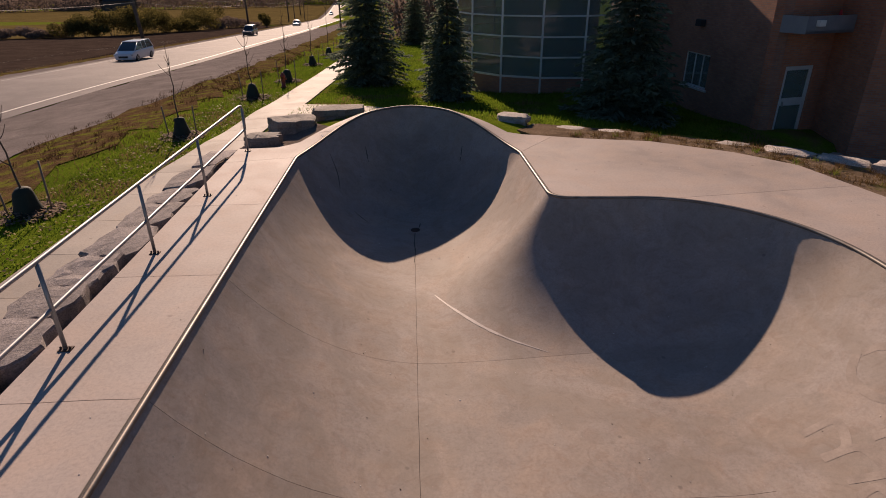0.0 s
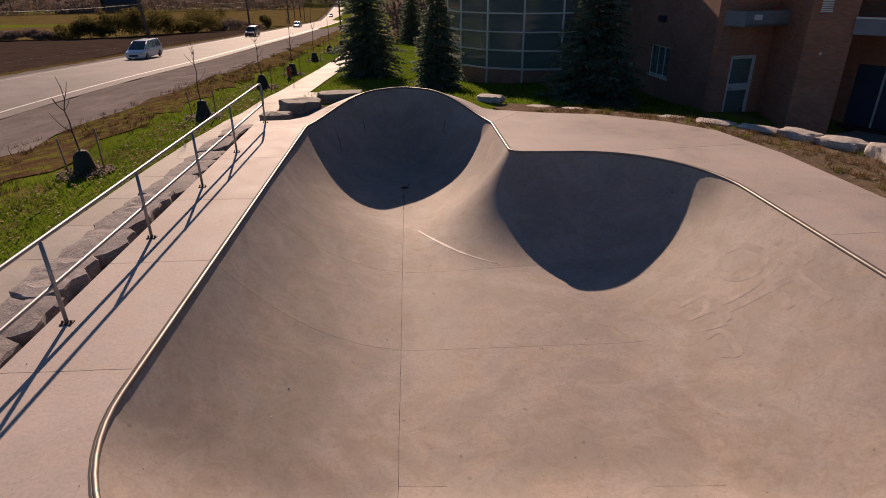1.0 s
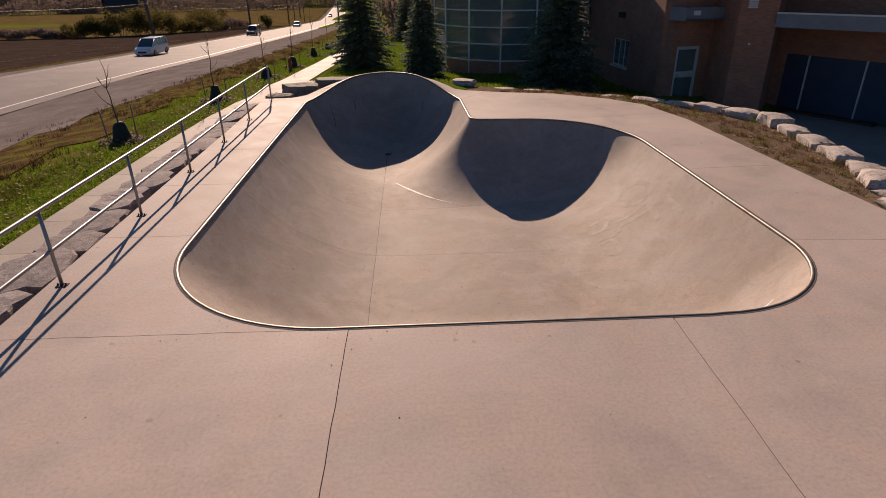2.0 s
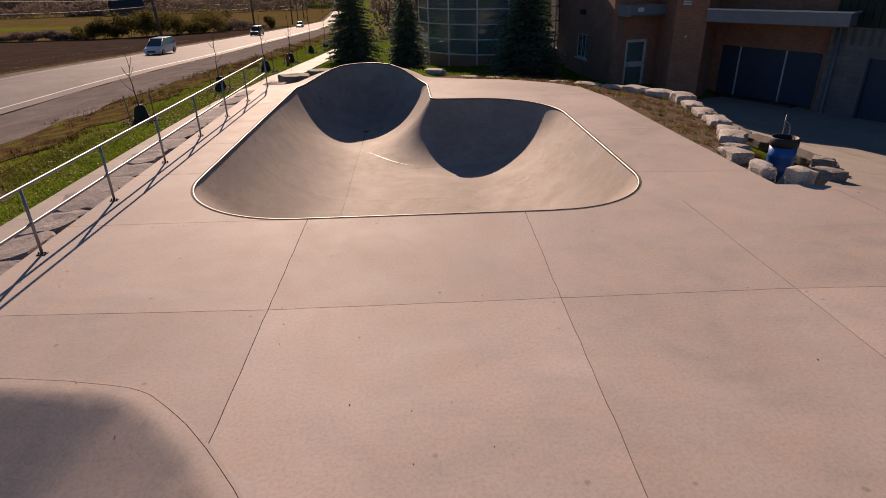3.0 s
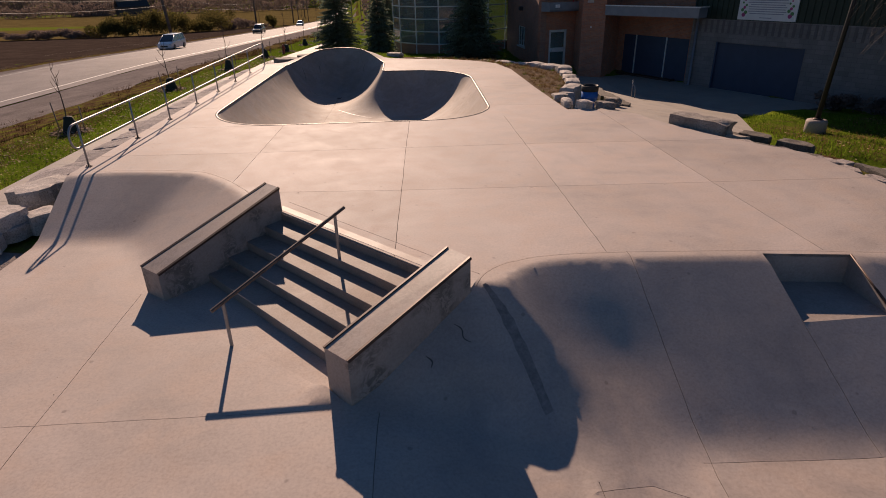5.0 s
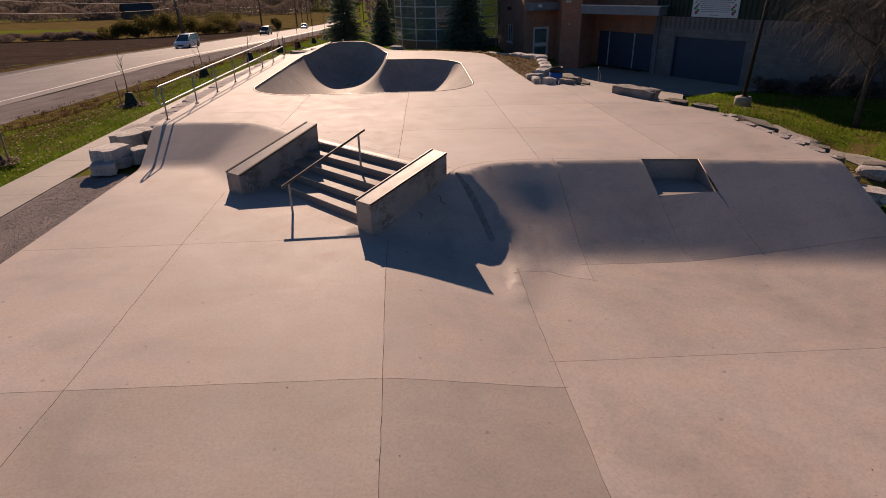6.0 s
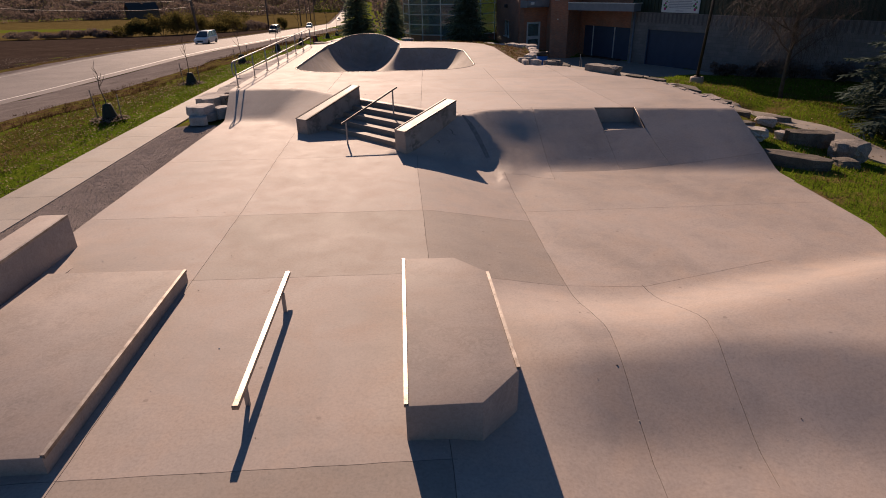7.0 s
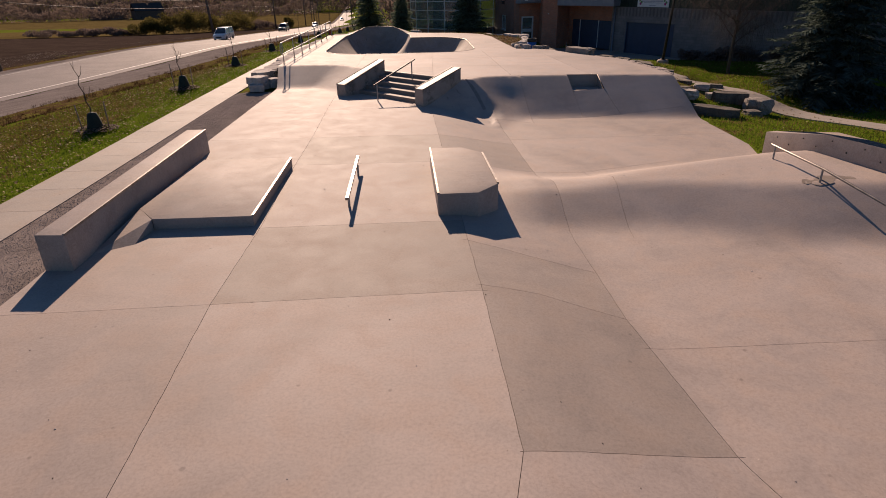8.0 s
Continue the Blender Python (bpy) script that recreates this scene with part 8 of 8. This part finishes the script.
for k, pts in enumerate([[(6.24, 4.37), (6.44, 4.24), (6.5, 3.7), (6.29, 3.5), (6.03, 3.68), (5.99, 4.12), (6.2, 4.4)],
                           [(6.7, 3.77), (6.75, 3.35), (6.72, 2.98)],
                           [(5.7, 3.29), (6.12, 3.27), (6.55, 3.38)],
                           [(5.7, 3.09), (6.18, 3.03), (6.62, 2.92)],
                           [(6.52, 3.09), (6.54, 2.64), (6.53, 2.16)],
                           [(6.31, 3.29), (6.27, 2.85), (6.24, 2.46)],
                           [(5.16, 3.66), (5.54, 3.68), (5.45, 3.32), (5.17, 3.28)],
                           [(5.16, 3.26), (5.54, 3.24), (5.6, 2.87)],
                           [(5.21, 2.92), (5.56, 2.84)],
                           [(5.18, 2.7), (5.43, 2.71), (5.41, 2.16), (5.21, 2.24)]]):
    vs_, fs_ = stroke(pts, 0.05 if k != 3 else 0.065)
    raw("graffiti", vs_, fs_, M_GRAFFITI, skate_bowl, "faded reddish spray paint", True)

# chalk scrapes on the collar of the pocket, a rubber-black scuff beside the stair ledge
M_CHALK = plain("chalk_scrape", (0.62, 0.58, 0.55), 0.9, 0, 0.2, 6, 40, 0.02, None, 0.1)
M_SCUFF = plain("black_scuff", (0.27, 0.24, 0.225), 0.8, 0, 0.3, 7, 30, 0.05, None, 0.2)


def flat_mark(name, pts, widths, zf, mat, parent, label):
    """A thin mark that follows a cast surface."""
    q = [Vector(p) for p in curve2(pts, 6)]
    n = len(q)
    P, fs = [], []
    for i, p in enumerate(q):
        d = (q[min(i + 1, n - 1)] - q[max(i - 1, 0)]).normalized()
        w = np.interp(i / (n - 1), [0, 0.5, 1], widths) * rng.uniform(0.7, 1.2)
        P += [(p.x - d.y * w, p.y + d.x * w), (p.x + d.y * w, p.y - d.x * w)]
        if i:
            fs.append((2 * i - 2, 2 * i - 1, 2 * i + 1, 2 * i))
    Z = zf(np.array(P))
    raw(name, [(x, y, z + 0.004) for (x, y), z in zip(P, Z)], fs, mat, parent, label, True)


for k in range(9):
    i = 25 + 2 * k
    t = (Vector(POCKET[i + 1]) - Vector(POCKET[i - 1])).normalized()
    p, n_ = Vector(POCKET[i]), Vector((t.y, -t.x))
    q = p + n_ * rng.uniform(0.2, 0.42) + t * rng.uniform(-0.15, 0.15)
    p = p + n_ * 0.09
    flat_mark("chalk_mark", [(p.x, p.y), (q.x, q.y)], (0.012, 0.02, 0.008), deck_z, M_CHALK, pavement_deck, "white chalk scrape")
flat_mark("scuff", [(5.48, -13.0), (5.72, -13.45), (5.95, -14.1), (6.12, -14.7)], (0.03, 0.09, 0.05), plaza_z, M_SCUFF, pavement_plaza, "black rubber scuff on the bank")
M_PALEMARK = plain("pale_mark_concrete", (0.54, 0.485, 0.45), 0.6, 0, 0.15, 6, 40, 0.03, None, 0.4)
flat_mark("pale_crease", [(0.8, 7.75), (1.08, 7.24), (1.52, 6.63), (1.97, 6.2), (2.5, 5.85)], (0.012, 0.03, 0.006), bowl_z, M_PALEMARK, skate_bowl, "pale line along the crease at the foot of the hip")
flat_mark("scrape", [(5.75, -1.55), (6.05, -1.5), (6.3, -1.38)], (0.01, 0.035, 0.01), bowl_z, M_CHALK, skate_bowl, "white board scrape")
flat_mark("scrape", [(-0.55, -1.72), (-0.2, -1.6), (0.1, -1.38)], (0.008, 0.025, 0.01), bowl_z, M_PALEMARK, skate_bowl, "pale board scrape")
M_STAIN = plain("damp_stain", (0.27, 0.225, 0.19), 0.75, 0, 0.25, 3, 30, 0.02, None, 0.3)
flat_mark("stain", [(12.35, -25.55), (12.7, -25.7), (13.1, -25.4), (13.65, -25.5)], (0.14, 0.2, 0.08), plaza_z, M_STAIN, pavement_plaza, "brown damp stain at the rail's foot")
for pts in ([(5.0, -13.55), (5.1, -13.62), (5.12, -13.74), (5.22, -13.8)], [(4.6, -13.95), (4.68, -14.02), (4.66, -14.1)]):
    flat_mark("crack", pts, (0.004, 0.010, 0.004), plaza_z, M_JOINT, pavement_plaza, "dark hairline crack")
for pts in ([(-1.55, 12.35), (-1.38, 12.1), (-1.3, 11.75)], [(-0.75, 13.2), (-0.68, 12.95)], [(1.75, 13.05), (1.66, 12.75)], [(-0.95, 11.3), (-0.6, 11.05)], [(0.47, 10.7), (0.44, 10.2), (0.46, 9.7), (0.43, 9.2)], [(0.56, 11.0), (0.6, 11.3)]):
    flat_mark("crack", pts, (0.006, 0.014, 0.005), bowl_z, M_JOINT, skate_bowl, "dark crack and water streak in the pocket")
